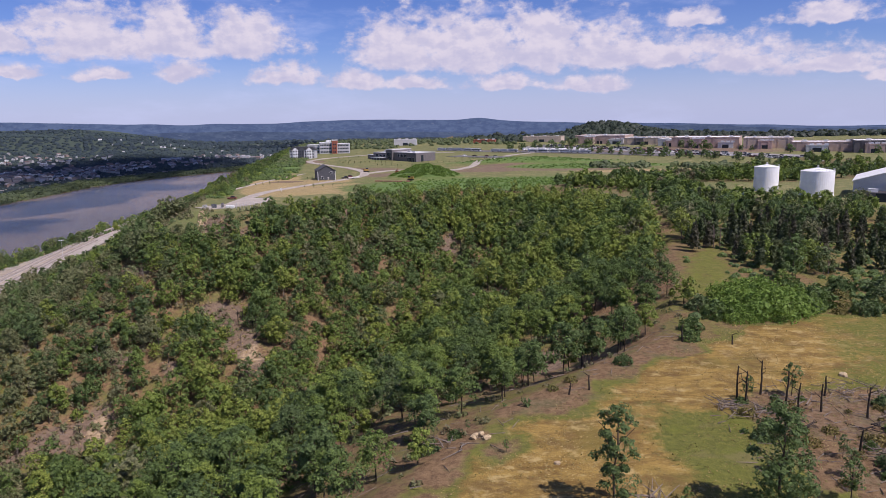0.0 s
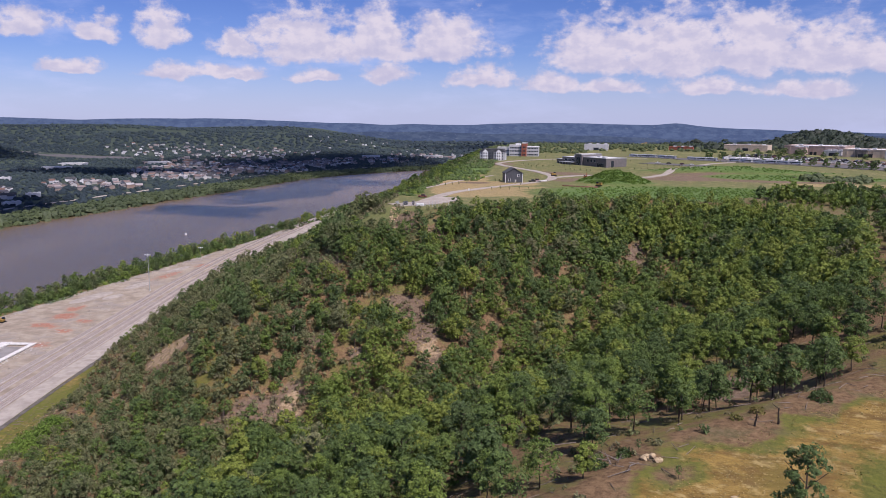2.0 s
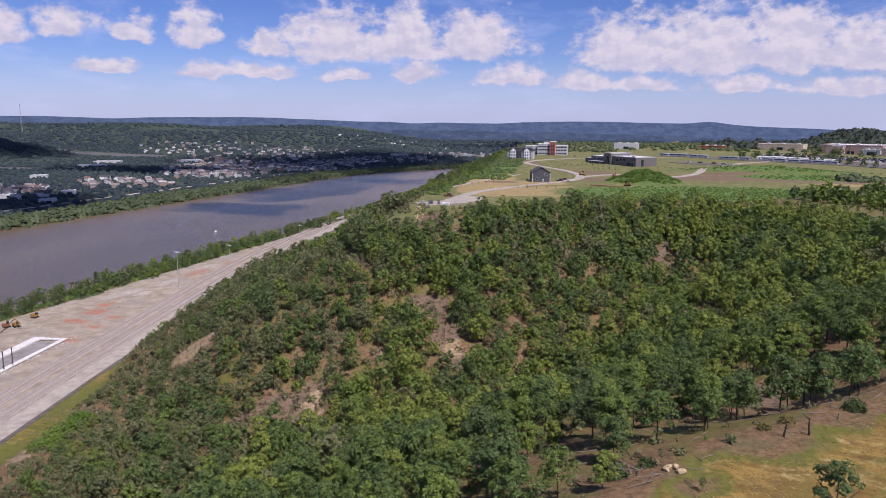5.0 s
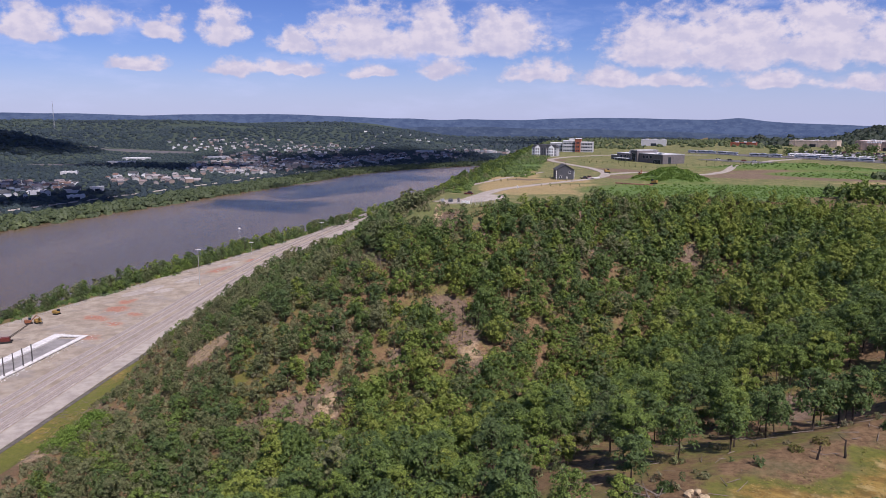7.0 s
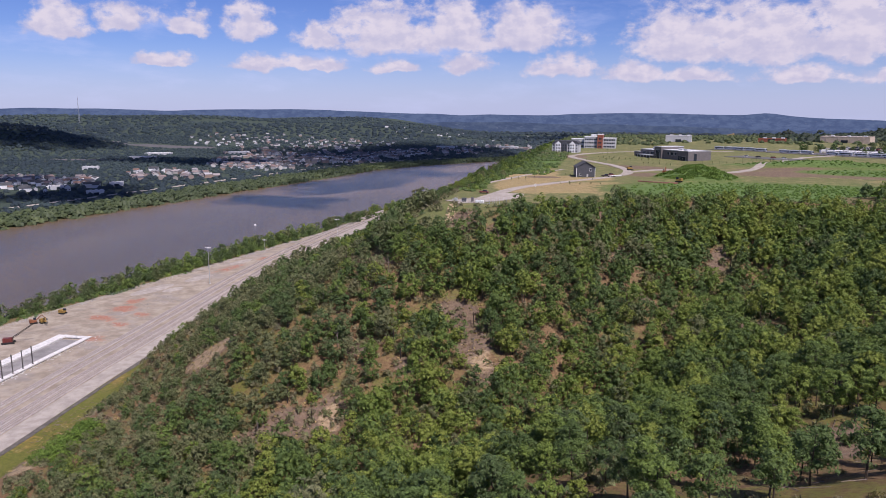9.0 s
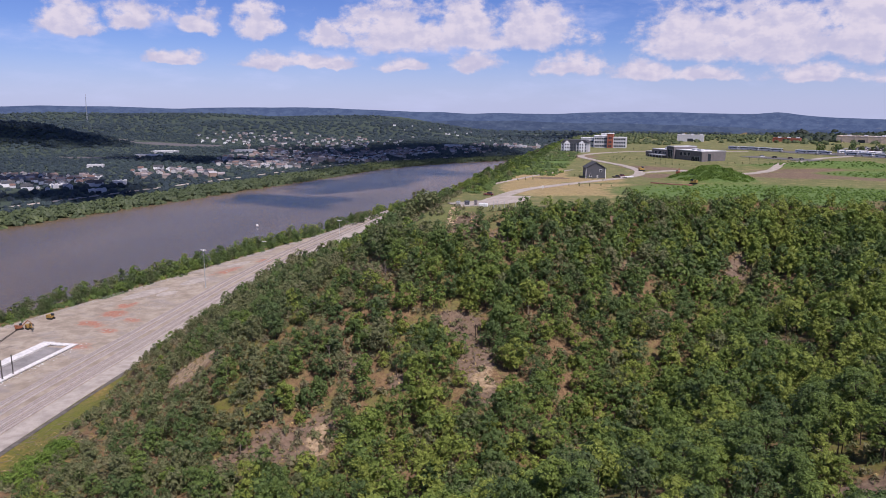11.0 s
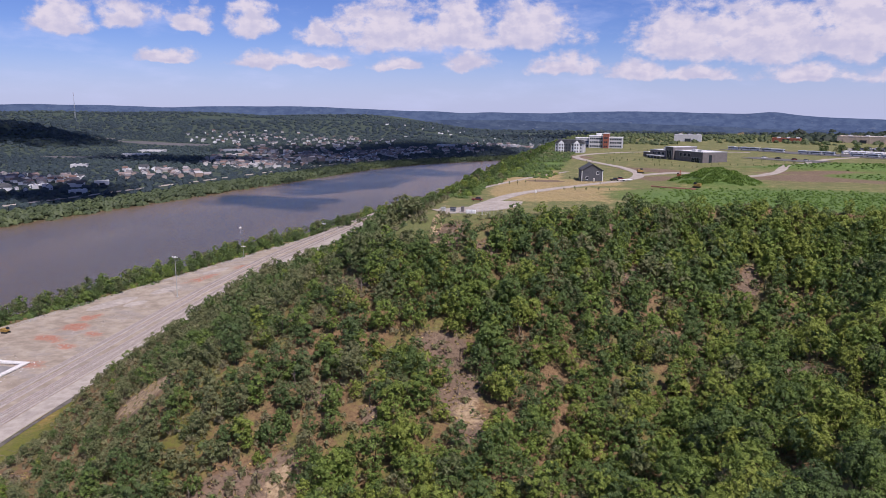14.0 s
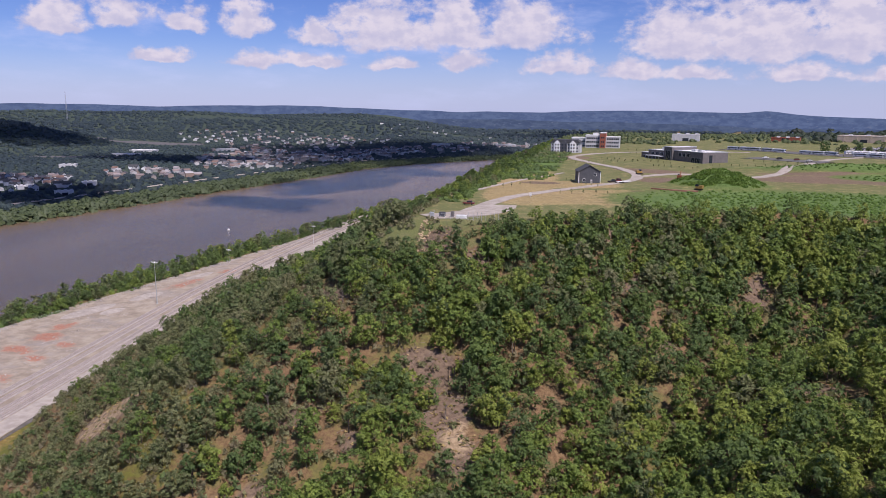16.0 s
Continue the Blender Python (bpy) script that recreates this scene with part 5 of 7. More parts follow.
excavator("excavator", yard_place(-361.7, 311, 60), ORANGE, "rusty orange excavator parked on the gravel yard")
excavator("excavator", yard_place(-357.5, 313.5, -20), YELLOW, "yellow excavator with raised boom on the yard")
excavator("bulldozer", yard_place(-363.5, 332.3, 10), YELLOW, "small yellow crawler tractor near the river bank", False)
t = thing("crawler_crane", yard_place(-342, 280, 40), "dark red crawler crane with a raised lattice boom", "crane")
part("body", bm_boxes((-2.5, 2, -1.5, 1.5, 1.0, 3.0)), REDP, t)
for s in (-1.6, 1.6):
    part("crawler", bm_boxes((-3, 3, s - 0.4, s + 0.4, 0.05, 1.0)), RUBBER, t)
bm = bmesh.new()
for a, b in ((-0.5, 0), (0.5, 0), (-0.5, 0.8), (0.5, 0.8)):
    bm_tube(bm, (1.5, a, 2.2 + b), (13, a * 0.5, 10.0 + b * 0.5), 0.09, 0.09, 4)
for i in range(9):
    f = i / 9
    bm_tube(bm, (1.5 + 11.5 * f, -0.5 + 0.25 * f, 2.2 + 7.8 * f), (2.8 + 11.5 * f, 0.5 - 0.25 * f, 3.6 + 7.6 * f), 0.06, 0.06, 4)
part("boom", bm, CHAR, t)


def mound(name, m, rx, ry, h, mat, label, cat, seed, kind=""):
    """An uneven heap."""
    bm = bmesh.new()
    bmesh.ops.create_grid(bm, x_segments=22, y_segments=22, size=1)
    for v in bm.verts:
        r_ = math.hypot(v.co.x, v.co.y)
        z = max(0, 1 - r_ ** 1.6) * h * (0.75 + 0.6 * noise.noise(Vector((v.co.x * 3, v.co.y * 3, seed))))
        v.co = (v.co.x * rx, v.co.y * ry, z - (0.25 if r_ > 0.98 else 0))
    bmesh.ops.delete(bm, geom=[f for f in bm.faces if f.calc_center_median().to_2d().length > 1.25 * max(rx, ry)], context="FACES")
    me = bpy.data.meshes.new(name)
    bm.to_mesh(me)
    bm.free()
    me.materials.append(mat)
    for p in me.polygons:
        p.use_smooth = True
    ob = new(name, me)
    ob.matrix_basis = m
    return tagged(ob, label, cat, kind=kind)


rr = random.Random(5)
for x, y, rx, ry in ((-358, 400, 7, 20), (-352, 440, 6, 14), (-345, 405, 5, 9), (-360, 500, 5, 15)):
    mound("gravel_mound", yard_place(x, y, -4, -0.05), rx, ry, rr.uniform(0.5, 1.0), ROADDIRT, "long low heap of pale gravel in the yard", "heap", rr.random() * 50)

# trees between the yard and the water
BANK = [tree_kind("bank_tree", "green leafy tree on the river bank", "tree", 150 + i, h, r_, 420, 0.62, t_, 0.2, 0.08, 8, group="trees on the river bank")
        for i, (h, r_, t_) in enumerate(((9, 4.0, 0.5), (7.5, 3.8, 0.58), (11, 4.2, 0.42), (6, 3.6, 0.66)))]
bank_x, bank_y = [], []
for y in np.arange(150, 900, 4.6):
    for row in range(4):
        x = -377 - row * 11 + rng.uniform(-4, 4) + float(shore_bend(y))
        if rng.random() < (0.6, 0.75, 0.8, 0.6)[row] * (0.6 if y > 640 else 1):
            yy = y + rng.uniform(-2, 2)
            if row < 2 and 250 < y < 760:
                put_tree(BANK[int(rng.integers(0, 4))], pose(x, yy, height(x, yy) - 0.2, 0, 0, rng.uniform(0, 360)) @ Matrix.Scale(rng.uniform(0.6, 1.2), 4))
            else:
                bank_x.append(x), bank_y.append(yy)
tx, ty = np.array(bank_x), np.array(bank_y)
tz = land(tx, ty)
joined("bank_woodland", range(len(tx)), BACK, TINTS, 0.7, 1.3, LEAF, "thick green trees lining the river bank", 15, False)
kx_, ky_ = scatter(-398, -368, 150, 900, 3.4, 151)
kx_ = kx_ + shore_bend(ky_)
kk_ = (rng.random(len(kx_)) < 0.75) & (kx_ - shore_bend(ky_) < -371 - 9 * vnoise(kx_, ky_, 16, 153))
clump_field("bank_scrub", kx_[kk_], ky_[kk_], 0.7, 2.4, "low green scrub between the yard and the river", 152, 12, LEAF)
t = thing("mooring_buoy", pose(-518, 737, WATER_Z), "small white buoy floating on the river", "buoy")
part("float", bm_cyl(1.6, -0.3, 0.8, 12, 1.2), WHITEP, t)
part("cap", bm_cyl(0.3, 0.8, 1.9, 8), WHITEP, t)

# ---- roads and graded ground on the upland ----
ribbon("gravel_road", [(-112, 362), (-111, 385), (-110, 400), (-107, 430), (-95, 465), (-80, 497), (-66, 525), (-61, 550), (-66, 580), (-82, 615), (-105, 645), (-125, 680), (-136, 712), (-128, 745), (-100, 780), (-60, 805), (10, 822)], 6.5, ROADDIRT,
       "pale compacted gravel road winding over the upland", "road", 0.5, 0.22, crumple=0.3)
ribbon("dirt_road", [(-62, 560), (-44, 588), (-20, 588), (6, 583), (22, 610), (42, 680), (70, 760), (100, 800)], 7, ROADDIRT, "dry dirt road past a green mound", "road", 0.5, 0.24, crumple=0.5)
ribbon("dirt_track", [(-134, 440), (-132, 480), (-124, 530), (-112, 570)], 3.0, ROADDIRT, "faint pale track along the bluff's edge", "path", 0.4, 0.18, crumple=0.6)
ribbon("turning_pad", [(-121, 353), (-110, 365), (-100, 378), (-104, 396)], 15, ROADDIRT, "pale gravel turning place at the bluff's edge", "road", 0.7, 0.28, crumple=0.2)
ribbon("retaining_kerb", [(-48, 494), (-38, 490), (-30, 488), (-24, 492)], 2.2, REDSOIL, "low bank of reddish soil along graded ground", "bank", 0.9, 0.7, crumple=0.5)
ribbon("parking_lot", [(8, 752), (62, 716)], 26, ASPHALT, "grey asphalt parking lot beside the grey building", "parking lot", 0.4, 0.25)
ribbon("bus_lot", [(-8, 890), (130, 790), (230, 718)], 34, ASPHALT, "long asphalt lot with parked buses", "parking lot", 0.4, 0.25)
ribbon("shopping_lot", [(120, 960), (215, 790), (275, 720), (330, 660)], 46, LOTGREY, "wide grey parking lot before the shopping centre", "parking lot", 0.4, 0.25)

# ---- buildings of the upland ----


def windows(parent, spots, w, h, y=-0.06, mat=None, frame_mat=None):
    """Windows on a front wall: frame, pane."""
    for x, z in spots:
        win = part("window", bm_boxes((x - w / 2 - 0.12, x + w / 2 + 0.12, y, 0.05, z - 0.12, z + 0.0), (x - w / 2 - 0.12, x + w / 2 + 0.12, y, 0.05, z + h, z + h + 0.12),
                                      (x - w / 2 - 0.12, x - w / 2, y, 0.05, z, z + h), (x + w / 2, x + w / 2 + 0.12, y, 0.05, z, z + h)), frame_mat or WHITEP, parent)
        part("pane", bm_boxes((x - w / 2, x + w / 2, y + 0.03, 0.03, z, z + h)), mat or GLASSD, win, "dark glass")


def gable_house(m, w, d, eave, ridge, wall_mat, roof_mat, label, name="house", over=0.5):
    t = thing(name, m, label, "house")
    part("wall", bm_prism([(-w / 2, -1.5), (w / 2, -1.5), (w / 2, eave), (0, ridge), (-w / 2, eave)], 0, d), wall_mat, t)
    for s in (-1, 1):
        k = (ridge - eave) / (w / 2)
        e = w / 2 + over
        a = [(0, ridge + 0.05), (s * e, ridge + 0.05 - k * e), (s * e, ridge + 0.35 - k * e), (0, ridge + 0.35)]
        part("roof", bm_prism(a, -over, d + over), roof_mat, t)
    return t


h1 = gable_house(place(-84.5, 512, 18), 12.5, 15, 6.6, 10.2, GREYW, ROOFD, "dark grey gabled house with white corner trim, newly built")
windows(h1, [(-3.2, 1.2), (3.2, 4.3)], 1.3, 1.5)
part("corner_trim", bm_boxes((-6.35, -6.0, -0.08, 0.3, -0.5, 6.5)), WHITEP, h1, "white corner board")
part("corner_trim", bm_boxes((6.0, 6.35, -0.08, 0.3, -0.5, 6.5)), WHITEP, h1, "white corner board")
part("door", bm_boxes((0.6, 1.7, -0.07, 0.05, 0, 2.1)), PALEW, h1)
part("side_cladding", bm_boxes((-6.36, -6.25, 0.1, 14.9, -0.5, 6.4)), GREYBR, h1, "lighter grey side cladding")


def vehicle(name, m, col, label, l=4.6, w=1.85, h=1.5, truck=False):
    t = thing(name, m, label, "car")
    bm = bmesh.new()
    bm_box(bm, -l / 2, l / 2, -w / 2, w / 2, 0.35, h * 0.58)
    bmesh.ops.bevel(bm, geom=bm.edges[:], offset=0.12, segments=1, affect="EDGES")
    part("body", bm, col, t)
    c0, c1 = (-0.1 * l, 0.22 * l) if truck else (-0.32 * l, 0.25 * l)
    bm = bm_prism([(c0 - 0.25, h * 0.58), (c1 + 0.45, h * 0.58), (c1, h), (c0, h)], -w * 0.44, w * 0.44)
    part("cabin", bm, GLASSD, t)
    part("roof", bm_boxes((c0 + 0.02, c1 - 0.02, -w * 0.42, w * 0.42, h, h + 0.05)), col, t)
    for sx in (-0.31, 0.31):
        for sy in (-1, 1):
            bm = bmesh.new()
            bm_tube(bm, (sx * l, sy * (w / 2 - 0.2), 0.33), (sx * l, sy * (w / 2 + 0.02), 0.33), 0.33, 0.33, 10)
            part("wheel", bm, RUBBER, t)
    return t


vehicle("pickup_truck", place(-72, 518, 20, 0.2), CHAR, "dark pickup truck parked beside the grey house", 5.6, 2.0, 1.9, True)
vehicle("pickup_truck", place(-70, 526, 60, 0.2), REDP, "dark red pickup truck on the gravel road", 5.4, 2.0, 1.8, True)
t = thing("trailer", place(-66, 520, 50, 0.2), "long white flat trailer at the road", "trailer")
part("deck", bm_boxes((-5, 5, -1.1, 1.1, 0.7, 0.95)), WHITEP, t)
for sx in (-2.2, -1.2):
    for sy in (-1.05, 1.05):
        bm = bmesh.new()
        bm_tube(bm, (sx, sy - 0.12, 0.38), (sx, sy + 0.12, 0.38), 0.38, 0.38, 10)
        part("wheel", bm, RUBBER, t)
part("drawbar", bm_boxes((5, 7, -0.1, 0.1, 0.6, 0.8)), STEEL, t)
vehicle("pickup_truck", place(-117, 392, 5, 0.3), REDP, "dark red pickup truck on the gravel pad", 5.2, 2.0, 1.7, True)
excavator("excavator", place(-37, 556, 90, 0.1), ORANGE, "orange excavator standing on graded brown soil")
excavator("loader", place(-24, 500, 160, 0.1), YELLOW, "small yellow loader beside a soil bank", False)
excavator("loader", place(-63, 575, 30, 0.1), YELLOW, "small yellow crawler loader on graded soil", False)

# fenced equipment on the pad
t = thing("wire_fence", place(-108, 350, 4, 0.2), "grey wire fence round a small equipment yard", "fence")
for j in range(10):
    part("post", bm_boxes((-11 + j * 2.3, -10.9 + j * 2.3, -0.05, 0.05, 0, 2.2)), GALV, t)
for z in (0.3, 1.2, 2.1):
    part("wire", bm_boxes((-11, 9.8, -0.02, 0.02, z, z + 0.05)), GALV, t)
for j in range(6):
    part("post", bm_boxes((-11.05, -10.95, j * 1.6, j * 1.6 + 0.1, 0, 2.2)), GALV, t)
for x, y, w, d, h, mat, lab in ((-115, 354, 2.2, 1.6, 1.9, GREYW, "dark grey metal equipment cabinet in a fenced yard"), (-119, 353, 1.6, 1.4, 1.6, GALV, "galvanised metal equipment box in a fenced yard"),
                                (-107, 354, 4.0, 1.6, 1.1, WHITEP, "low white metal tank box in a fenced yard"), (-111, 355, 1.2, 1.2, 2.3, GREYBR, "tall grey electrical cabinet in a fenced yard")):
    t = thing("equipment_cabinet", place(x, y, 4, 0.28), lab, "cabinet")
    bm = bm_boxes((-w / 2, w / 2, 0, d, 0.12, h))
    bmesh.ops.bevel(bm, geom=bm.edges[:], offset=0.04, segments=1, affect="EDGES")
    part("housing", bm, mat, t)
    part("plinth", bm_boxes((-w / 2 - 0.1, w / 2 + 0.1, -0.1, d + 0.1, -0.3, 0.12)), CONCRETE, t)
    part("door", bm_boxes((-w * 0.4, w * 0.4, -0.04, 0.0, 0.25, h - 0.15)), mat, t)
for j in range(8):
    t = thing("fence_post", place(-103 + j * 1.6, 352 + j * 0.4, 0, 0.2), "bare upright steel post on the gravel pad", "post", "posts on the pad")
    part("shaft", bm_cyl(0.08, -0.3, 3.0, 6), GALV, t)
    part("cap", bm_cyl(0.1, 3.0, 3.08, 6), GALV, t)
t = thing("sign_board", place(-98, 428, 0, 0.1), "small blank white board on a post", "sign")
part("post", bm_cyl(0.06, -0.3, 2.2, 6), GALV, t)
part("board", bm_boxes((-0.5, 0.5, -0.08, -0.05, 0.9, 2.4)), WHITEP, t)

# long grey building: wings along a local x axis that runs with its front
t = thing("school_building", pose(-27.3, 675.9, 19.6, 0, 0, 131.8), "low grey masonry building with white flat roofs", "building")
# local x runs back along the front towards its far end, local -y is outward to the camera side
for nm, (x0, x1, y0, y1, h), mat in (("wing", (0, 34, -24, 0, 9.0), GREYBR), ("wing", (34, 44, -22, 2, 11.5), GREYBR), ("wing", (44, 66, -20, 1, 8.2), GREYBR), ("wing", (66, 77, -16, 0, 5.6), GREYBR)):
    w = part(nm, bm_boxes((x0, x1, y0, y1, -1.5, h)), mat, t)
    part("parapet", bm_boxes((x0 - 0.15, x1 + 0.15, y1 - 0.3, y1 + 0.15, h, h + 0.5), (x0 - 0.15, x1 + 0.15, y0 - 0.15, y0 + 0.3, h, h + 0.5), (x0 - 0.15, x0 + 0.3, y0, y1, h, h + 0.5), (x1 - 0.3, x1 + 0.15, y0, y1, h, h + 0.5)), PALEW, w, "pale metal coping")
    part("roof", bm_boxes((x0 + 0.3, x1 - 0.3, y0 + 0.3, y1 - 0.3, h, h + 0.2)), ROOFW, w, "white roof membrane")
for x0, x1, z0, z1, yy in ((3, 13, 0.6, 4.6, 0), (15, 18, 5, 7.5, 0), (20, 23, 5, 7.5, 0), (25, 28, 5, 7.5, 0), (36, 42, 1, 9, 2), (46, 50, 4.6, 6.8, 1), (52, 56, 4.6, 6.8, 1), (58, 62, 4.6, 6.8, 1), (68, 74, 1, 3.6, 0)):
    win = part("window", bm_boxes((x0 - 0.15, x1 + 0.15, yy, yy + 0.06, z0 - 0.15, z1 + 0.15)), PALEW, t, "pale window frame")
    nn = max(1, int((x1 - x0) / 2))
    for j in range(nn):
        a, b = x0 + (x1 - x0) * j / nn + 0.08, x0 + (x1 - x0) * (j + 1) / nn - 0.08
        part("pane", bm_boxes((a, b, yy + 0.06, yy + 0.10, z0, z1)), GLASSD, win, "dark glass")
part("canopy", bm_boxes((44, 64, 1, 6.5, 3.6, 4.1)), PALEW, t, "long flat entrance canopy")
for j in range(5):
    part("column", bm_boxes((45 + j * 4.5, 45.4 + j * 4.5, 5.8, 6.2, -1, 3.6)), PALEW, t)
part("end_panel", bm_boxes((-0.06, 0, -22, -2, -1, 8.6)), GREYBR, t)
part("end_window", bm_boxes((-0.12, -0.06, -9, -6, 1, 7)), GLASSD, t, "dark glass")
for x, y in ((10, -10), (22, -14), (52, -9)):
    part("roof_unit", bm_boxes((x, x + 5, y, y + 3, 8.2, 10.4)), PALEW, t, "pale rooftop air unit")

# office: white and glass wings with a red brick tower
t = thing("office_building", pose(-138, 852, height(-138, 852), 0, 0, 5) @ Matrix.Diagonal((0.74, 1, 1.05, 1)), "three-storey white office building with a red brick tower", "building")
for nm, (x0, x1, y0, y1, h), mat in (("wing", (-34, -14, 6, 22, 9.5), PALEW), ("wing", (-14, 6, 2, 20, 12.0), PALEW), ("tower", (6, 14, -1, 18, 14.5), BRICK), ("wing", (14, 33, 2, 20, 10.5), PALEW), ("tower", (-4, 3, 4, 16, 14.0), WHITEP)):
    w = part(nm, bm_boxes((x0, x1, y0, y1, -2, h)), mat, t)
    part("roof", bm_boxes((x0 - 0.3, x1 + 0.3, y0 - 0.3, y1 + 0.3, h, h + 0.5)), ROOFW, w, "white flat roof")
for x0, x1, yy, hs in ((-33, -15, 6, (1, 5.2)), (-13, 5, 2, (1, 5, 8.6)), (15, 32, 2, (1, 4.6, 8)), (7.5, 12.5, -1, (1, 5.2, 9.4))):
    for z in hs:
        nn = int((x1 - x0) / 2.4)
        for j in range(nn):
            a = x0 + (x1 - x0) * (j + 0.12) / nn
            b = x0 + (x1 - x0) * (j + 0.88) / nn
            win = part("window", bm_boxes((a, b, yy - 0.10, yy - 0.02, z, z + 1.7)), GLASSD, t, "dark window")

# apartment house with gabled bays
t = thing("apartment_house", pose(-150, 758, height(-150, 758), 0, 0, 2), "grey three-storey apartment house with white gabled bays", "house")
part("wall", bm_boxes((-13.5, 13.5, 0, 13, -2, 9)), PALEW, t, "grey siding")
part("roof", bm_prism([(-14.2, 9.0), (14.2, 9.0), (14.2, 9.4), (10.5, 12.2), (-10.5, 12.2), (-14.2, 9.4)], -0.6, 13.6), ROOFD, t)
for cx, mt in ((-7.5, WHITEP), (-1.0, GREYW), (7.0, WHITEP)):
    b = part("bay", bm_prism([(cx - 2.6, -1), (cx + 2.6, -1), (cx + 2.6, 9.2), (cx, 11.6), (cx - 2.6, 9.2)], -1.4, 0.4), mt, t)
    for z in (0.8, 3.8, 6.8):
        for dx in (-1.2, 1.2):
            part("window", bm_boxes((cx + dx - 0.6, cx + dx + 0.6, -1.48, -1.4, z, z + 1.5)), GLASSD, b, "dark glass")
for cx in (-12, -4.2, 3, 11):
    for z in (0.8, 3.8, 6.8):
        part("window", bm_boxes((cx - 0.6, cx + 0.6, -0.08, 0, z, z + 1.5)), GLASSD, t, "dark glass")


def bus(m):
    t = thing("bus", m, "white city bus with dark side windows, parked", "bus", "parked buses")
    bm = bm_boxes((-6, 6, -1.28, 1.28, 0.4, 3.1))
    bmesh.ops.bevel(bm, geom=bm.edges[:], offset=0.18, segments=2, affect="EDGES")
    part("body", bm, WHITEP, t)
    for s in (-1, 1):
        part("window_band", bm_boxes((-5.5, 5.2, s * 1.29 - 0.02, s * 1.29 + 0.02, 1.5, 2.3)), GLASSD, t)
        for x in (-3.6, 3.7):
            bm = bmesh.new()
            bm_tube(bm, (x, s * 1.1, 0.5), (x, s * 1.32, 0.5), 0.5, 0.5, 12)
            part("wheel", bm, RUBBER, t)
    part("windscreen", bm_boxes((5.98, 6.03, -1.1, 1.1, 1.2, 2.7)), GLASSD, t)
    part("roof_unit", bm_boxes((-3.5, 0.5, -0.8, 0.8, 3.1, 3.4)), PALEW, t)
    return t


b0 = bus(place(-4, 878, -36, 0.3))
for j in range(1, 16):
    x, y = -4 + j * 12.6 * 0.815, 878 - j * 12.6 * 0.58
    if j not in (5, 9):
        copy_thing(b0, place(x + rr.uniform(-1, 1), y + rr.uniform(-1, 1), -36 + rr.uniform(-3, 3), 0.3))
for j in range(12):
    copy_thing(b0, place(95 + j * 5.6, 838 - j * 4.4, -36 + 66 + rr.uniform(-3, 3), 0.3))

CARS = [vehicle("car", place(20, 745, 30, 0.3), WHITEP, "white car parked on a lot", 4.6), vehicle("car", place(30, 738, 30, 0.3), CHAR, "black car parked on a lot", 4.7),
        vehicle("car", place(42, 731, 30, 0.3), REDP, "red car parked on a lot", 4.5), vehicle("car", place(50, 722, 30, 0.3), GALV, "silver car parked on a lot", 4.6)]
for c in CARS:
    c["group"] = "parked cars"
for j in range(120):
    f = rr.random()
    x, y = 125 + 190 * f + rr.uniform(-24, 24), 955 - 330 * f + rr.uniform(-24, 24)
    copy_thing(rr.choice(CARS), place(x, y, rr.choice((28, 118)) + rr.uniform(-4, 4), 0.3))


# rows of cars before the shopping centre
for j in range(150):
    f, row = (j % 50) / 50 + rr.uniform(-0.006, 0.006), j // 50
    if rr.random() < 0.82:
        copy_thing(rr.choice(CARS), place(132 + 186 * f + 15 * (row - 1), 958 - 322 * f + 9 * (row - 1), 118 + rr.uniform(-3, 3), 0.3))


def flat_hall(m, w, d, h, mat, label, strips=0, name="hall", band=None):
    """A long flat-roofed hall with parapet, roof, doors, pilasters and roof units."""
    t = thing(name, m, label, "building")
    part("wall", bm_boxes((-w / 2, w / 2, 0, d, -2, h)), mat, t)
    part("roof", bm_boxes((-w / 2 + 0.4, w / 2 - 0.4, 0.4, d - 0.4, h, h + 0.3)), ROOFW, t)
    part("parapet", bm_boxes((-w / 2 - 0.2, w / 2 + 0.2, -0.2, 0.4, h, h + 0.9), (-w / 2 - 0.2, w / 2 + 0.2, d - 0.4, d + 0.2, h, h + 0.9), (-w / 2 - 0.2, -w / 2 + 0.4, 0.4, d - 0.4, h, h + 0.9), (w / 2 - 0.4, w / 2 + 0.2, 0.4, d - 0.4, h, h + 0.9)), band or mat, t)
    for j in range(strips):
        x = -w / 2 + w * (j + 0.5) / strips
        part("pilaster", bm_boxes((x - 0.5, x + 0.5, -0.35, 0, -1, h)), mat, t)
    part("entrance", bm_boxes((-4, 4, -0.3, 0, 0, 4)), GLASSD, t, "dark glass entrance")
    for j in range(3):
        x = -w / 3 + w / 3 * j
        part("roof_unit", bm_boxes((x, x + 4, d * 0.4, d * 0.4 + 3, h + 0.3, h + 2.2)), PALEW, t)
    return t


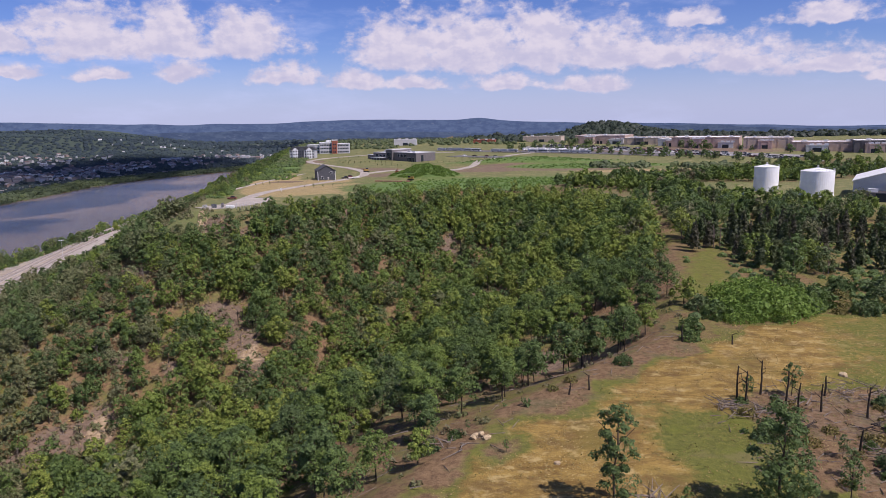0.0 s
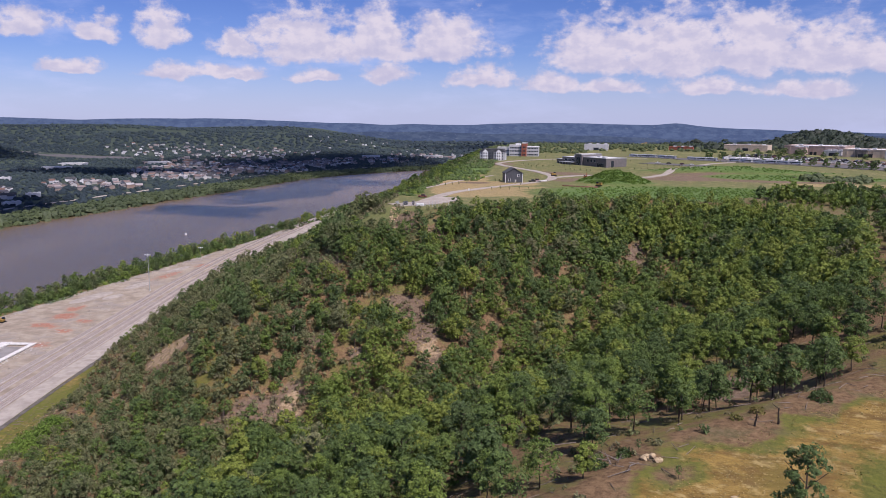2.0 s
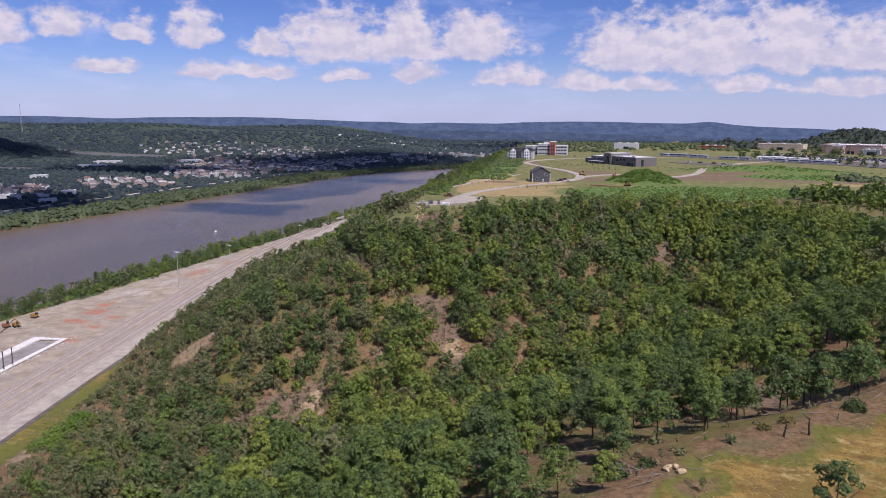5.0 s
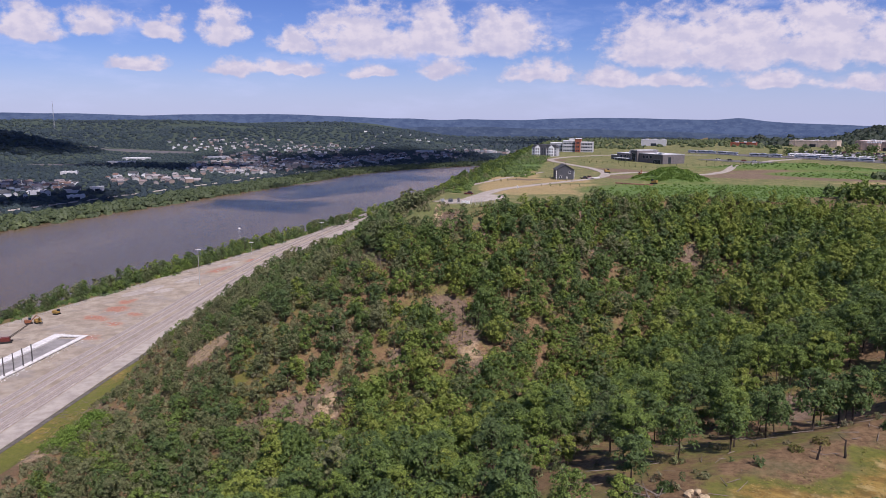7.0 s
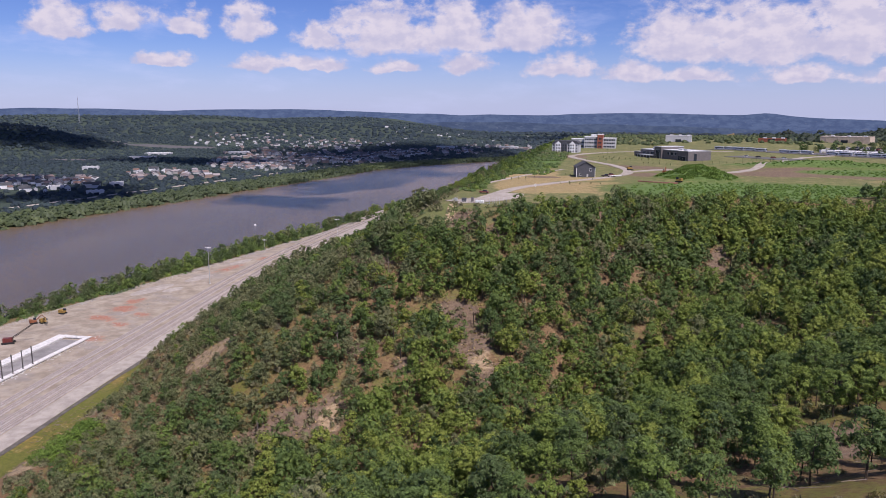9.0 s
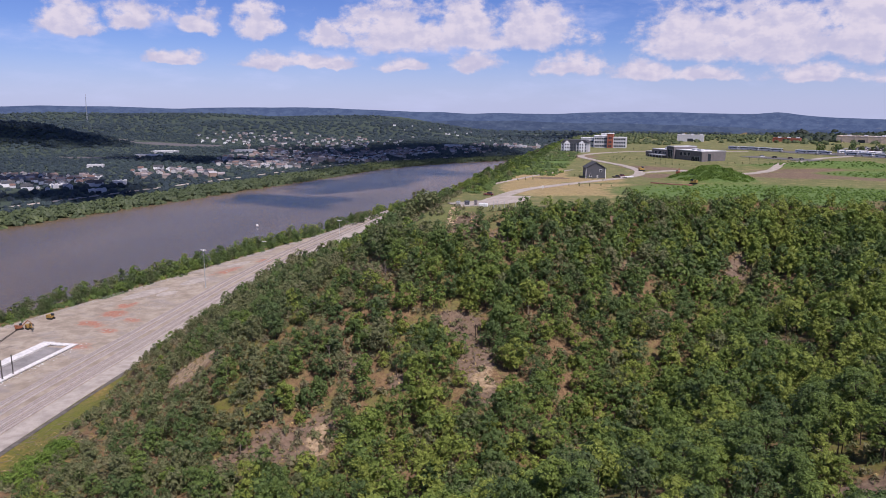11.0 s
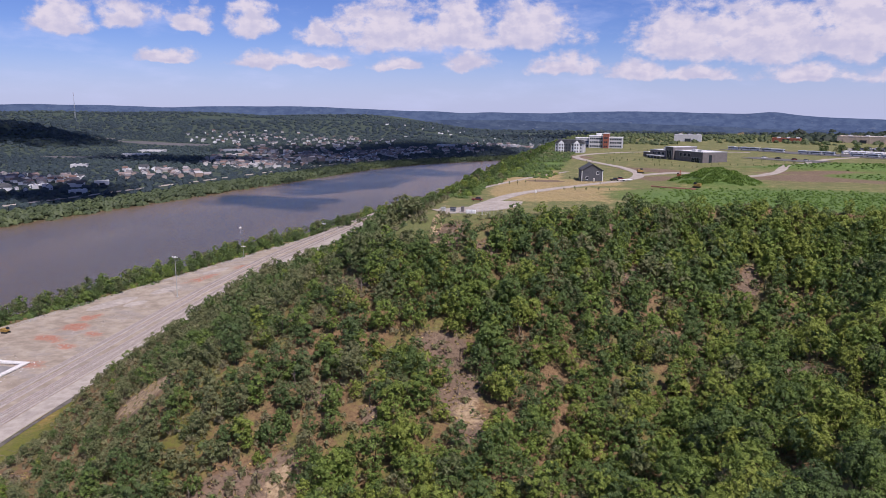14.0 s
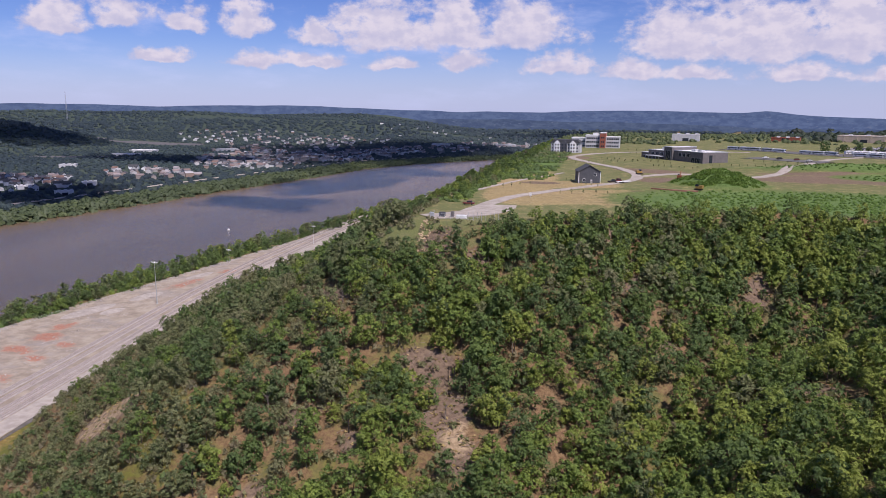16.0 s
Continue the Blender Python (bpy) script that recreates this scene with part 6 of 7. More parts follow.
PINKT = plain("pinkish_masonry", (0.47, 0.35, 0.30), 0.9, 0, 0.25, 0.15)
for x, y, rz, w, d, h, mat, lab, st in ((215, 1010, -25, 70, 60, 11, PINKT, "tan masonry department store with flat roof", 5), (262, 950, -25, 55, 50, 8.5, TAN, "tan shopping hall with pilasters", 6), (285, 900, -25, 40, 40, 8, PALEW, "low pale shopping hall", 3),
                                        (300, 838, -25, 74, 60, 11.5, PINKT, "large tan department store with blank walls", 4), (352, 790, -25, 50, 50, 11, TAN, "tan shopping hall with pale roof", 5), (385, 735, -25, 60, 45, 9, PINKT, "low pinkish-tan shopping hall with pale roof", 6),
                                        (430, 690, -25, 70, 50, 11, GREYBR, "grey shopping hall behind a parking lot", 5), (470, 640, -20, 60, 60, 9, PALEW, "pale flat warehouse beyond the trees", 3), (395, 560, -20, 50, 30, 7, TAN, "low tan hall beyond the trees", 4),
                                        (150, 1130, -20, 60, 30, 8, TAN, "low tan hall beyond the bus lot", 4), (60, 1120, -10, 34, 16, 4, BRICK, "low red-roofed hall at the upland's end", 3), (-60, 1080, 0, 34, 18, 8, PALEW, "pale three-storey block at the upland's end", 4)):
    flat_hall(place(x, y, rz), w, d, h, mat, lab, st)


PINKW = plain("pinkish_render", (0.50, 0.37, 0.33), 0.9, 0, 0.3, 0.12)
for j, (x, y, w, d, h, mat, lab) in enumerate(((196, 1000, 16, 12, 9, PINKW, "pinkish entrance block before a department store"), (232, 988, 20, 10, 6, PALEW, "pale low shop block with dark glass"), (252, 945, 12, 9, 8, GREYBR, "grey shop block beside a parking lot"), (280, 893, 18, 9, 6, PINKW, "low pinkish shop block with a flat roof"),
                                               (288, 832, 14, 10, 10, PINKW, "pinkish tall entrance block of a store"), (318, 822, 16, 8, 6, PALEW, "low pale annex of a department store"), (346, 784, 14, 8, 8, PINKW, "pinkish entrance block with dark glass"), (375, 730, 20, 9, 6, PALEW, "pale low annex beside a brick hall"),
                                               (410, 690, 16, 9, 8, PINKW, "pinkish shop block before a grey hall"), (505, 700, 50, 30, 10, PALEW, "pale distant factory hall with flat roof"), (540, 640, 44, 28, 12, GREYBR, "grey distant factory hall with roof units"), (560, 760, 60, 30, 14, PALEW, "tall pale distant factory hall"))):
    flat_hall(place(x, y, -25), w, d, h, mat, lab, 2, "shop_block")


def storage_tank(x, y, r_, h):
    t = thing("storage_tank", place(x, y), "white welded steel storage tank with a low cone roof", "tank", "storage tanks")
    for j in range(5):
        part("shell_ring", bm_cyl(r_ + (0.0 if j % 2 else 0.02), -0.6 if j == 0 else h * j / 5, h * (j + 1) / 5, 48), TANKP, t)
    part("roof", bm_cyl(r_ + 0.12, h, h + r_ * 0.2, 48, 0.4), WHITEP, t)
    part("base_ring", bm_cyl(r_ + 0.35, -0.8, 0.25, 48), CONCRETE, t)
    part("roof_vent", bm_cyl(0.5, h + r_ * 0.16, h + r_ * 0.2 + 1.0, 10), GALV, t)
    bm = bmesh.new()
    for j in range(14):
        a = -2.2 + 0.22 * j
        bm_tube(bm, (math.cos(a) * (r_ - 0.1), math.sin(a) * (r_ - 0.1), h), (math.cos(a) * (r_ - 0.1), math.sin(a) * (r_ - 0.1), h + 1.1), 0.04, 0.04, 4)
        if j < 13:
            b = a + 0.22
            bm_tube(bm, (math.cos(a) * (r_ - 0.1), math.sin(a) * (r_ - 0.1), h + 1.1), (math.cos(b) * (r_ - 0.1), math.sin(b) * (r_ - 0.1), h + 1.1), 0.04, 0.04, 4)
    part("roof_rail", bm, GALV, t)
    bm = bmesh.new()
    for s in (-0.3, 0.3):
        bm_tube(bm, (r_ + 0.3, s, 0), (r_ + 0.3, s, h + 1), 0.04, 0.04, 4)
    for j in range(24):
        bm_tube(bm, (r_ + 0.3, -0.3, 0.5 * j + 0.4), (r_ + 0.3, 0.3, 0.5 * j + 0.4), 0.03, 0.03, 4)
    part("ladder", bm, GALV, t)
    part("manhole", bm_cyl(0.6, 0, 0.15, 12), STEEL, t, at=pose(math.sin(-0.2) * 0.3 * r_, -r_ * 0.955, 1.2, 90, 0, -17))
    return t


storage_tank(176, 393, 6.3, 13.0)
storage_tank(190, 366, 7.9, 12.8)
gable_house(place(215, 345, -32), 32, 40, 8.5, 13.5, PALEW, ROOFW, "large pale metal warehouse with a white gable roof", "warehouse", 0.6)
flat_hall(place(206, 334, -32), 22, 7, 3.6, GREYBR, "low grey shed beside the warehouse", 0, "shed")
for j in range(3):
    t = thing("barrel", place(150 + j * 2.6, 371 + j * 0.6), "blue plastic barrel lying in green grass", "barrel", "blue barrels")
    bm = bmesh.new()
    bm_tube(bm, (-1.1, 0, 0.8), (1.1, 0, 0.8), 0.8, 0.8, 14)
    part("drum", bm, BLUEP if j != 1 else WHITEP, t)
    bm = bmesh.new()
    for xx in (-0.6, 0.6):
        bm_tube(bm, (xx - 0.06, 0, 0.8), (xx + 0.06, 0, 0.8), 0.85, 0.85, 14)
    part("hoop", bm, BLUEP, t)

LOT = [tree_kind("lot_tree", "rounded green tree beside the shopping centre's parking lot", "tree", 210 + i, 8, 4, 260, 0.8, 0.4 + 0.1 * i, 0.2, 0.08, 6, group="trees by the parking lot") for i in range(3)]
for j in range(84):
    f = rr.random()
    x, y = 78 + 215 * f + rr.uniform(-16, 16), 905 - 345 * f + rr.uniform(-18, 18)
    if j > 56:
        x, y = 150 + 260 * f + rr.uniform(-8, 8), 985 - 330 * f + rr.uniform(-8, 8)
    put_tree(LOT[j % 3], place(x, y, rr.uniform(0, 360), -0.2, rr.uniform(0.6, 1.25)))

gx_, gy_ = scatter(-60, 180, 395, 670, 2.7, 57)
gl_ = np.maximum(blob(gx_, gy_, 42, 456, 92, 56, 6), np.maximum(blob(gx_, gy_, 80, 645, 70, 20), blob(gx_, gy_, 120, 600, 60, 20)))
gk_ = (rng.random(len(gx_)) < 0.85 * sstep(gl_, 0.3, 0.8) * (0.3 + vnoise(gx_, gy_, 14, 58))) & (poly_distance(gx_, gy_, RIM) < -3) & (poly_distance(gx_, gy_, EAST_WOOD) > 2)
clump_field("rough_growth", gx_[gk_], gy_[gk_], 0.5, 1.2, "knee-high rough green weeds on the upland", 59, 5, SHRUB)

# ---- young planted trees on the lawns ----
SAPS = [tree_kind("sapling", "small young tree planted on the lawn", "tree", 170 + i, 3.0, 0.9, 70, 0.3, 0.25, 0.05, 0.3, 4, group="young planted trees") for i in range(2)]
rows = [((-100, 520), (-72, 486), 7), ((-118, 640), (-50, 690), 14), ((-105, 690), (-45, 660), 12), ((-60, 630), (-10, 620), 11), ((-110, 740), (-70, 760), 8), ((-20, 650), (40, 640), 10), ((10, 700), (70, 690), 10), ((-125, 470), (-112, 500), 4), ((-88, 450), (-60, 462), 5), ((-60, 775), (0, 770), 8), ((60, 800), (110, 770), 7), ((-120, 800), (-70, 810), 7)]
for (ax, ay), (ex, ey), n in rows:
    for j in range(n):
        f = (j + rr.uniform(-0.2, 0.2)) / n
        x, y = ax + (ex - ax) * f, ay + (ey - ay) * f
        put_tree(SAPS[j % 2], place(x, y, rr.uniform(0, 360), -0.05, rr.uniform(0.7, 1.2)))

# ---- far town across the river ----


def town_house(i, wall_mat, roof_mat, w, d, e, r_, label):
    t = gable_house(Matrix.Identity(4), w, d, e, r_, wall_mat, roof_mat, label, "town_house", 0.4)
    for x in (-w * 0.25, w * 0.25):
        part("window", bm_boxes((x - 0.7, x + 0.7, -0.08, 0, 1.0, 2.6)), GLASSD, t)
    t["group"] = "houses of the far town"
    return t


REDROOF = plain("brown_roof", (0.20, 0.13, 0.11), 0.9)
PALEROOF = plain("pale_roof", (0.40, 0.39, 0.40), 0.8)
TOWN = [town_house(0, PALEW, PALEROOF, 9, 12, 5, 8, "small white house with a pale grey roof in the valley"), town_house(1, PALEW, REDROOF, 10, 11, 5.5, 9, "pale house with a brown roof in the valley"),
        town_house(2, PALEW, ROOFD, 8, 13, 6, 9, "pale house with a dark roof in the valley"), town_house(3, WHITEP, ROOFD, 11, 15, 5, 8, "white house with a dark roof among trees")]
town_spots = []
for cx, cy, rx, ry, n_, turn in QUARTERS:
    c_, s_ = math.cos(radians(turn)), math.sin(radians(turn))
    for j in range(n_):
        a_, f_ = 2.4 * j + rr.uniform(-0.3, 0.3), math.sqrt((j + 0.5) / n_)
        u_, v_ = rx * f_ * math.cos(a_), ry * f_ * math.sin(a_)
        town_spots.append((cx + u_ * c_ - v_ * s_, cy + u_ * s_ + v_ * c_, turn + rr.choice((0, 90)) + rr.uniform(-8, 8)))
far_a = [(radians(rr.uniform(-26, -6)), rr.uniform(2900, 3900)) for _ in range(70)]
for a_, d_ in far_a:
    x_, y_ = d_ * math.sin(a_), d_ * math.cos(a_)
    put_tree(TOWN[0 if rr.random() < 0.7 else 3], place(x_, y_, rr.uniform(0, 360), 0, rr.uniform(0.7, 1.1)))
for n_, (x_, y_, a_) in enumerate(town_spots):
    if x_ - float(shore_bend(y_)) < -850:
        put_tree(TOWN[int(rr.random() * 4)], place(x_, y_, a_, 0.3, rr.uniform(0.7, 1.15)))


def far_roofs(spots, seed):
    """Small houses past counting, deep in the far town."""
    r = np.random.default_rng(seed)
    wv, wf, rv, rf = [], [], [], []
    for x, y in spots:
        a, w, d, e = r.uniform(0, math.pi), r.uniform(3.5, 6), r.uniform(4.5, 8), r.uniform(4.5, 7)
        z, c, q = height(x, y) + 0.4, math.cos(a), math.sin(a)

        def at(u, v, h):
            return (x + u * c - v * q, y + u * q + v * c, z + h)
        b = len(wv)
        wv += [at(u, v, h) for h in (-1, e) for u, v in ((-w, -d), (w, -d), (w, d), (-w, d))] + [at(0, -d, e + 2.6), at(0, d, e + 2.6)]
        wf += [(b, b + 1, b + 5, b + 4), (b + 1, b + 2, b + 6, b + 5), (b + 2, b + 3, b + 7, b + 6), (b + 3, b, b + 4, b + 7), (b + 4, b + 5, b + 8, b + 8), (b + 6, b + 7, b + 9, b + 9)]
        b = len(rv)
        rv += [at(-w - 0.4, -d - 0.4, e - 0.1), at(0, -d - 0.4, e + 2.85), at(w + 0.4, -d - 0.4, e - 0.1), at(-w - 0.4, d + 0.4, e - 0.1), at(0, d + 0.4, e + 2.85), at(w + 0.4, d + 0.4, e - 0.1)]
        rf += [(b, b + 3, b + 4, b + 1), (b + 1, b + 4, b + 5, b + 2)]
    tri = [f[:3] for f in wf] + [(f[0], f[2], f[3]) for f in wf if f[2] != f[3]]
    ob = tagged(new("distant_houses", mesh_of("distant_houses", wv, tri, TOWNW)), "small pale gabled houses scattered among valley trees", "houses", kind="stuff")
    roofs = new("roofs", mesh_of("roofs", rv, rf, TOWNR))
    roofs.parent = ob


def island_paint(name, stops):
    k = Mat(name, 0.8)
    k.color(k.ramp(k.node("ShaderNodeNewGeometry").outputs["Random Per Island"], stops))
    return k.m


TOWNW = island_paint("house_paint", [(0.0, (0.50, 0.49, 0.48)), (0.4, (0.34, 0.33, 0.32)), (0.7, (0.30, 0.22, 0.18)), (1.0, (0.62, 0.61, 0.60))])
TOWNR = island_paint("house_roofs", [(0.0, (0.10, 0.10, 0.11)), (0.4, (0.22, 0.20, 0.20)), (0.7, (0.20, 0.13, 0.11)), (1.0, (0.42, 0.41, 0.42))])
DEEP = [(-1010, 1500, 120, 190, 60), (-960, 1820, 130, 220, 90), (-1150, 1650, 130, 240, 60), (-1000, 1150, 80, 120, 26), (-1150, 950, 120, 80, 36), (-860, 2150, 160, 170, 60), (-1300, 2050, 220, 260, 50), (-700, 2500, 260, 160, 50), (-1600, 2500, 260, 220, 40)]
deep_spots = []
for cx, cy, rx, ry, n_ in DEEP:
    for j in range(n_):
        a_, f_ = rr.uniform(0, 6.28), math.sqrt(rr.random())
        x_, y_ = cx + rx * f_ * math.cos(a_), cy + ry * f_ * math.sin(a_)
        if x_ - float(shore_bend(y_)) < -850:
            deep_spots.append((x_, y_))
far_roofs(deep_spots, 161)
for cx, cy, rx, ry, turn in LOTS:
    c_, s_ = math.cos(radians(turn)) * rx * 0.9, math.sin(radians(turn)) * rx * 0.9
    ribbon("car_park", [(cx - c_, cy - s_), (cx, cy), (cx + c_, cy + s_)], ry * 1.3, ASPHALT, "grey car park of a shopping strip in the valley", "parking lot", 0.4, 1.0, step=20)
for x, y, rz, w, d, h, lab in ((-1480, 1560, 30, 70, 20, 6, "long white flat warehouse in the valley"), (-1560, 1700, 25, 70, 40, 7, "white flat factory hall in the valley"), (-1290, 1210, 35, 34, 16, 6, "pale flat hall near the town"), (-1360, 1820, 30, 60, 30, 8, "white flat hall below the far hills"),
                               (-900, 860, 60, 24, 12, 6, "white flat hall on the far bank"), (-1000, 880, 60, 26, 12, 5, "pale flat hall on the far bank"), (-960, 960, 50, 22, 12, 6, "tan flat hall on the far bank"), (-1060, 1000, 55, 28, 12, 5, "pale hall among far trees"), (-900, 2350, 10, 60, 24, 9, "white hall in the distant town"), (-700, 2450, 10, 60, 24, 9, "white hall in the distant town")):
    flat_hall(place(x, y, rz), w, d, h, PALEW, lab, 0)
ribbon("far_road", [(-880 + float(shore_bend(y)) * 1.0, y) for y in range(700, 2000, 60)], 9, GRAVEL, "pale road along the far river bank", "road", 0.4, 1.2)
t = thing("radio_mast", pose(-2745, 2505, height(-2745, 2505)), "thin red and white lattice radio mast on a far hill", "mast")
bm = bmesh.new()
for a in range(3):
    bm_tube(bm, (3 * math.cos(2.1 * a), 3 * math.sin(2.1 * a), 0), (1.0 * math.cos(2.1 * a), 1.0 * math.sin(2.1 * a), 110), 0.5, 0.4, 4)
part("lattice", bm, GALV, t)
part("antenna", bm_cyl(0.5, 108, 125, 6), REDP, t)

# ---- the meadow and its edge ----


def snag(m, h, label, seed, arms=2, mat=None):
    """A burnt or dead standing stem."""
    r = random.Random(seed)
    t = thing("dead_tree", m, label, "dead tree", "dead stems by the meadow")
    bm = bmesh.new()
    p, rad = Vector((0, 0, -0.4)), 0.22
    for i in range(4):
        q = p + Vector((r.uniform(-0.12, 0.12), r.uniform(-0.12, 0.12), h / 4))
        bm_tube(bm, p, q, rad, rad * 0.82, 7)
        p, rad = q, rad * 0.82
    part("stem", bm, mat or CHAR, t)
    for i in range(arms):
        a, z = r.uniform(0, 6.28), h * r.uniform(0.4, 0.9)
        bm = bmesh.new()
        e = Vector((math.cos(a) * r.uniform(0.5, 1.6), math.sin(a) * r.uniform(0.5, 1.6), z + r.uniform(0.2, 1.2)))
        bm_tube(bm, (0, 0, z), e, 0.09, 0.03, 5)
        bm_tube(bm, e, e + Vector((r.uniform(-0.5, 0.5), r.uniform(-0.5, 0.5), 0.6)), 0.04, 0.015, 4)
        part("branch", bm, mat or CHAR, t)
    return t


for j, (x, y, h) in enumerate(((50.5, 116.5, 6.8), (51.6, 115.6, 6.2), (55.8, 119.5, 6.6), (58.0, 110.5, 6.0), (57.2, 113.0, 7.2), (62.5, 111.8, 5.2), (68.5, 109.0, 5.6), (60.5, 97.0, 4.2), (66.5, 118.5, 4.0), (26.5, 123.5, 3.2), (22.5, 121.5, 2.6), (52.0, 150.0, 4.2), (61.8, 147.5, 2.4), (74.5, 113.0, 4.6))):
    snag(place(x, y, 40 * j), h, "charred standing tree stem with broken top" if h > 4.5 else "short broken dead stem in brown litter", 60 + j, 3 if h > 5 else 1)
LONE = [tree_kind("slender_tree", "slender leafy tree with ragged sparse crown on the meadow", "tree", 190, 11.5, 2.5, 3400, 0.20, 0.64, 0.15, 0.0, 12, group="lone trees of the meadow"),
        tree_kind("broad_tree", "broad leafy tree with dark stem on the meadow", "tree", 191, 11.5, 3.8, 4400, 0.22, 0.62, 0.2, 0.04, 13, group="lone trees of the meadow"),
        tree_kind("young_tree", "thin young tree with sparse grey-green leaves", "tree", 192, 6.5, 1.8, 640, 0.23, 0.56, 0.1, 0.3, 8, group="lone trees of the meadow")]
for k, x, y, s in ((0, 22.0, 84.0, 1.3), (1, 42.0, 82.0, 1.3), (2, 60.8, 118.6, 0.95), (2, 52.5, 117.0, 0.75), (1, 62.0, 79.0, 0.72), (2, 55.5, 90.5, 0.7), (2, 65.0, 84.0, 1.0), (2, 70.5, 88.0, 1.0), (2, 30.5, 82.0, 0.62), (2, 47.0, 92.0, 0.8), (2, 49.5, 90.0, 0.7), (2, 9.5, 99.5, 0.35), (2, 4.0, 108.0, 0.35), (2, 78.0, 95.0, 0.9), (1, 58.0, 80.0, 0.6), (2, 52.0, 84.0, 1.0), (2, 62.5, 90.0, 0.9), (2, 57.5, 96.0, 0.6), (2, 67.0, 79.5, 1.2), (1, 70.0, 82.0, 0.7), (2, 36.0, 80.0, 0.5)):
    put_tree(LONE[k], place(x, y, rr.uniform(0, 360), -0.1, s))


def shrub_kind(name, label, seed, r_, h, n, mat, tint, leaf=0.3):
    ob = thing(name, Matrix.Identity(4), label, "shrub", "shrubs")
    q = np.random.default_rng(seed)
    v = ball_points(n, q)
    v[:, 2] = np.abs(v[:, 2])
    lump = 1 + 0.28 * np.sin(v[:, :1] * 5 + seed) * np.cos(v[:, 1:2] * 6)
    c = v * np.array([r_, r_, h]) * lump * q.uniform(0.7, 1.03, (n, 1))
    part_mesh("foliage", tri_mesh("foliage", leaf_tris(c, v, leaf, q), mat, tint), ob)
    bm = bmesh.new()
    for i in range(5):
        a = i * 1.26
        bm_tube(bm, (0, 0, -0.2), (math.cos(a) * r_ * 0.6, math.sin(a) * r_ * 0.6, h * 0.7), 0.06, 0.02, 4)
    part("stem_cluster", bm, BARK, ob)
    return ob


SH = [shrub_kind("shrub", "bright green leafy thicket at the meadow's edge", 1, 3.4, 2.3, 1900, SHRUB, 0.75, 0.19), shrub_kind("shrub", "dull olive rounded shrub in dry litter", 2, 1.8, 1.9, 520, LEAF, 0.55), shrub_kind("shrub", "grey-brown twiggy shrub in dry litter", 3, 1.6, 1.4, 300, TUFT, 0.3, 0.22), shrub_kind("shrub", "low green brush growing over the soil mound", 4, 2.6, 1.3, 190, SHRUB, 0.62, 0.40)]
for k, x, y, s in ((0, 72.0, 168.0, 1.3), (0, 76.5, 169.5, 1.7), (0, 81.0, 171.0, 1.9), (0, 85.5, 173.0, 1.6), (0, 74.0, 174.0, 1.6), (0, 79.5, 177.5, 2.0), (0, 84.5, 179.5, 1.8), (0, 89.0, 177.0, 1.5), (0, 77.0, 183.0, 1.7), (0, 83.0, 186.0, 1.6), (0, 70.0, 165.5, 1.0), (1, 91.0, 172.0, 1.5), (1, 93.5, 176.0, 1.7), (1, 66.0, 168.0, 1.4), (1, 64.5, 175.0, 1.2),
                   (1, 103.0, 169.5, 1.2), (1, 106.5, 171.5, 1.0), (2, 97.0, 170.0, 1.2), (2, 100.0, 174.0, 1.3), (2, 110.0, 176.0, 1.2), (1, 113.0, 180.0, 1.3), (1, 98.0, 184.0, 1.3), (2, 104.0, 183.0, 1.4), (1, 108.0, 190.0, 1.4), (1, 118.0, 188.0, 1.3), (2, 115.0, 184.0, 1.2), (1, 122.0, 192.0, 1.5), (1, 95.0, 191.0, 1.3), (2, 92.0, 186.0, 1.1),
                   (2, 50.0, 111.0, 0.8), (2, 30.0, 84.0, 0.8), (2, 20.0, 124.0, 0.6), (2, 24.0, 128.0, 0.7), (1, 2.0, 106.5, 0.5), (1, -2.0, 103.0, 0.6), (1, 36.0, 137.0, 0.7), (2, 60.0, 104.0, 0.7), (2, 65.0, 100.0, 0.9), (2, 55.0, 100.0, 0.8), (1, 56.5, 158.0, 1.0), (1, 54.0, 151.0, 0.8)):
    put_tree(SH[k], place(x, y, rr.uniform(0, 360), -0.05, s))
for j in range(46):
    x, y = rr.uniform(44, 84), rr.uniform(82, 122)
    if float(blob(np.array([x]), np.array([y]), 64, 102, 22, 22)[0]) > 0.3:
        put_tree(SH[2 if rr.random() < 0.6 else 1], place(x, y, rr.uniform(0, 360), -0.05, rr.uniform(0.25, 0.7)))
for x, y, s_ in ((-203, 204, 1.3), (-207, 206, 1.0), (-201, 196, 1.4), (-205, 194, 1.1), (-198, 186, 1.3), (-202, 184, 1.0), (-209, 210, 0.8)):
    put_tree(SH[0], place(x, y, 30 * s_, -0.05, s_))
# green cover of the soil mound
for j in range(190):
    a, f = rr.uniform(0, 6.28), math.sqrt(rr.random())
    put_tree(SH[3], place(-14 + math.cos(a) * f * 25, 530 + math.sin(a) * f * 20, rr.uniform(0, 360), -0.4, rr.uniform(0.6, 1.3)))


def log_pile(m, n, label, seed, mat):
    r = random.Random(seed)
    t = thing("brush_pile", m, label, "brush pile", "piles of cut wood")
    for i in range(n):
        a, l = r.uniform(0, 6.28), r.uniform(1.2, 4.5)
        p = Vector((r.uniform(-1.8, 1.8), r.uniform(-1.8, 1.8), r.uniform(0.05, 0.9)))
        q = p + Vector((math.cos(a) * l, math.sin(a) * l, r.uniform(-0.2, 0.7)))
        bm = bmesh.new()
        bm_tube(bm, p, q, r.uniform(0.06, 0.16), 0.04, 5)
        part("branch", bm, mat, t)


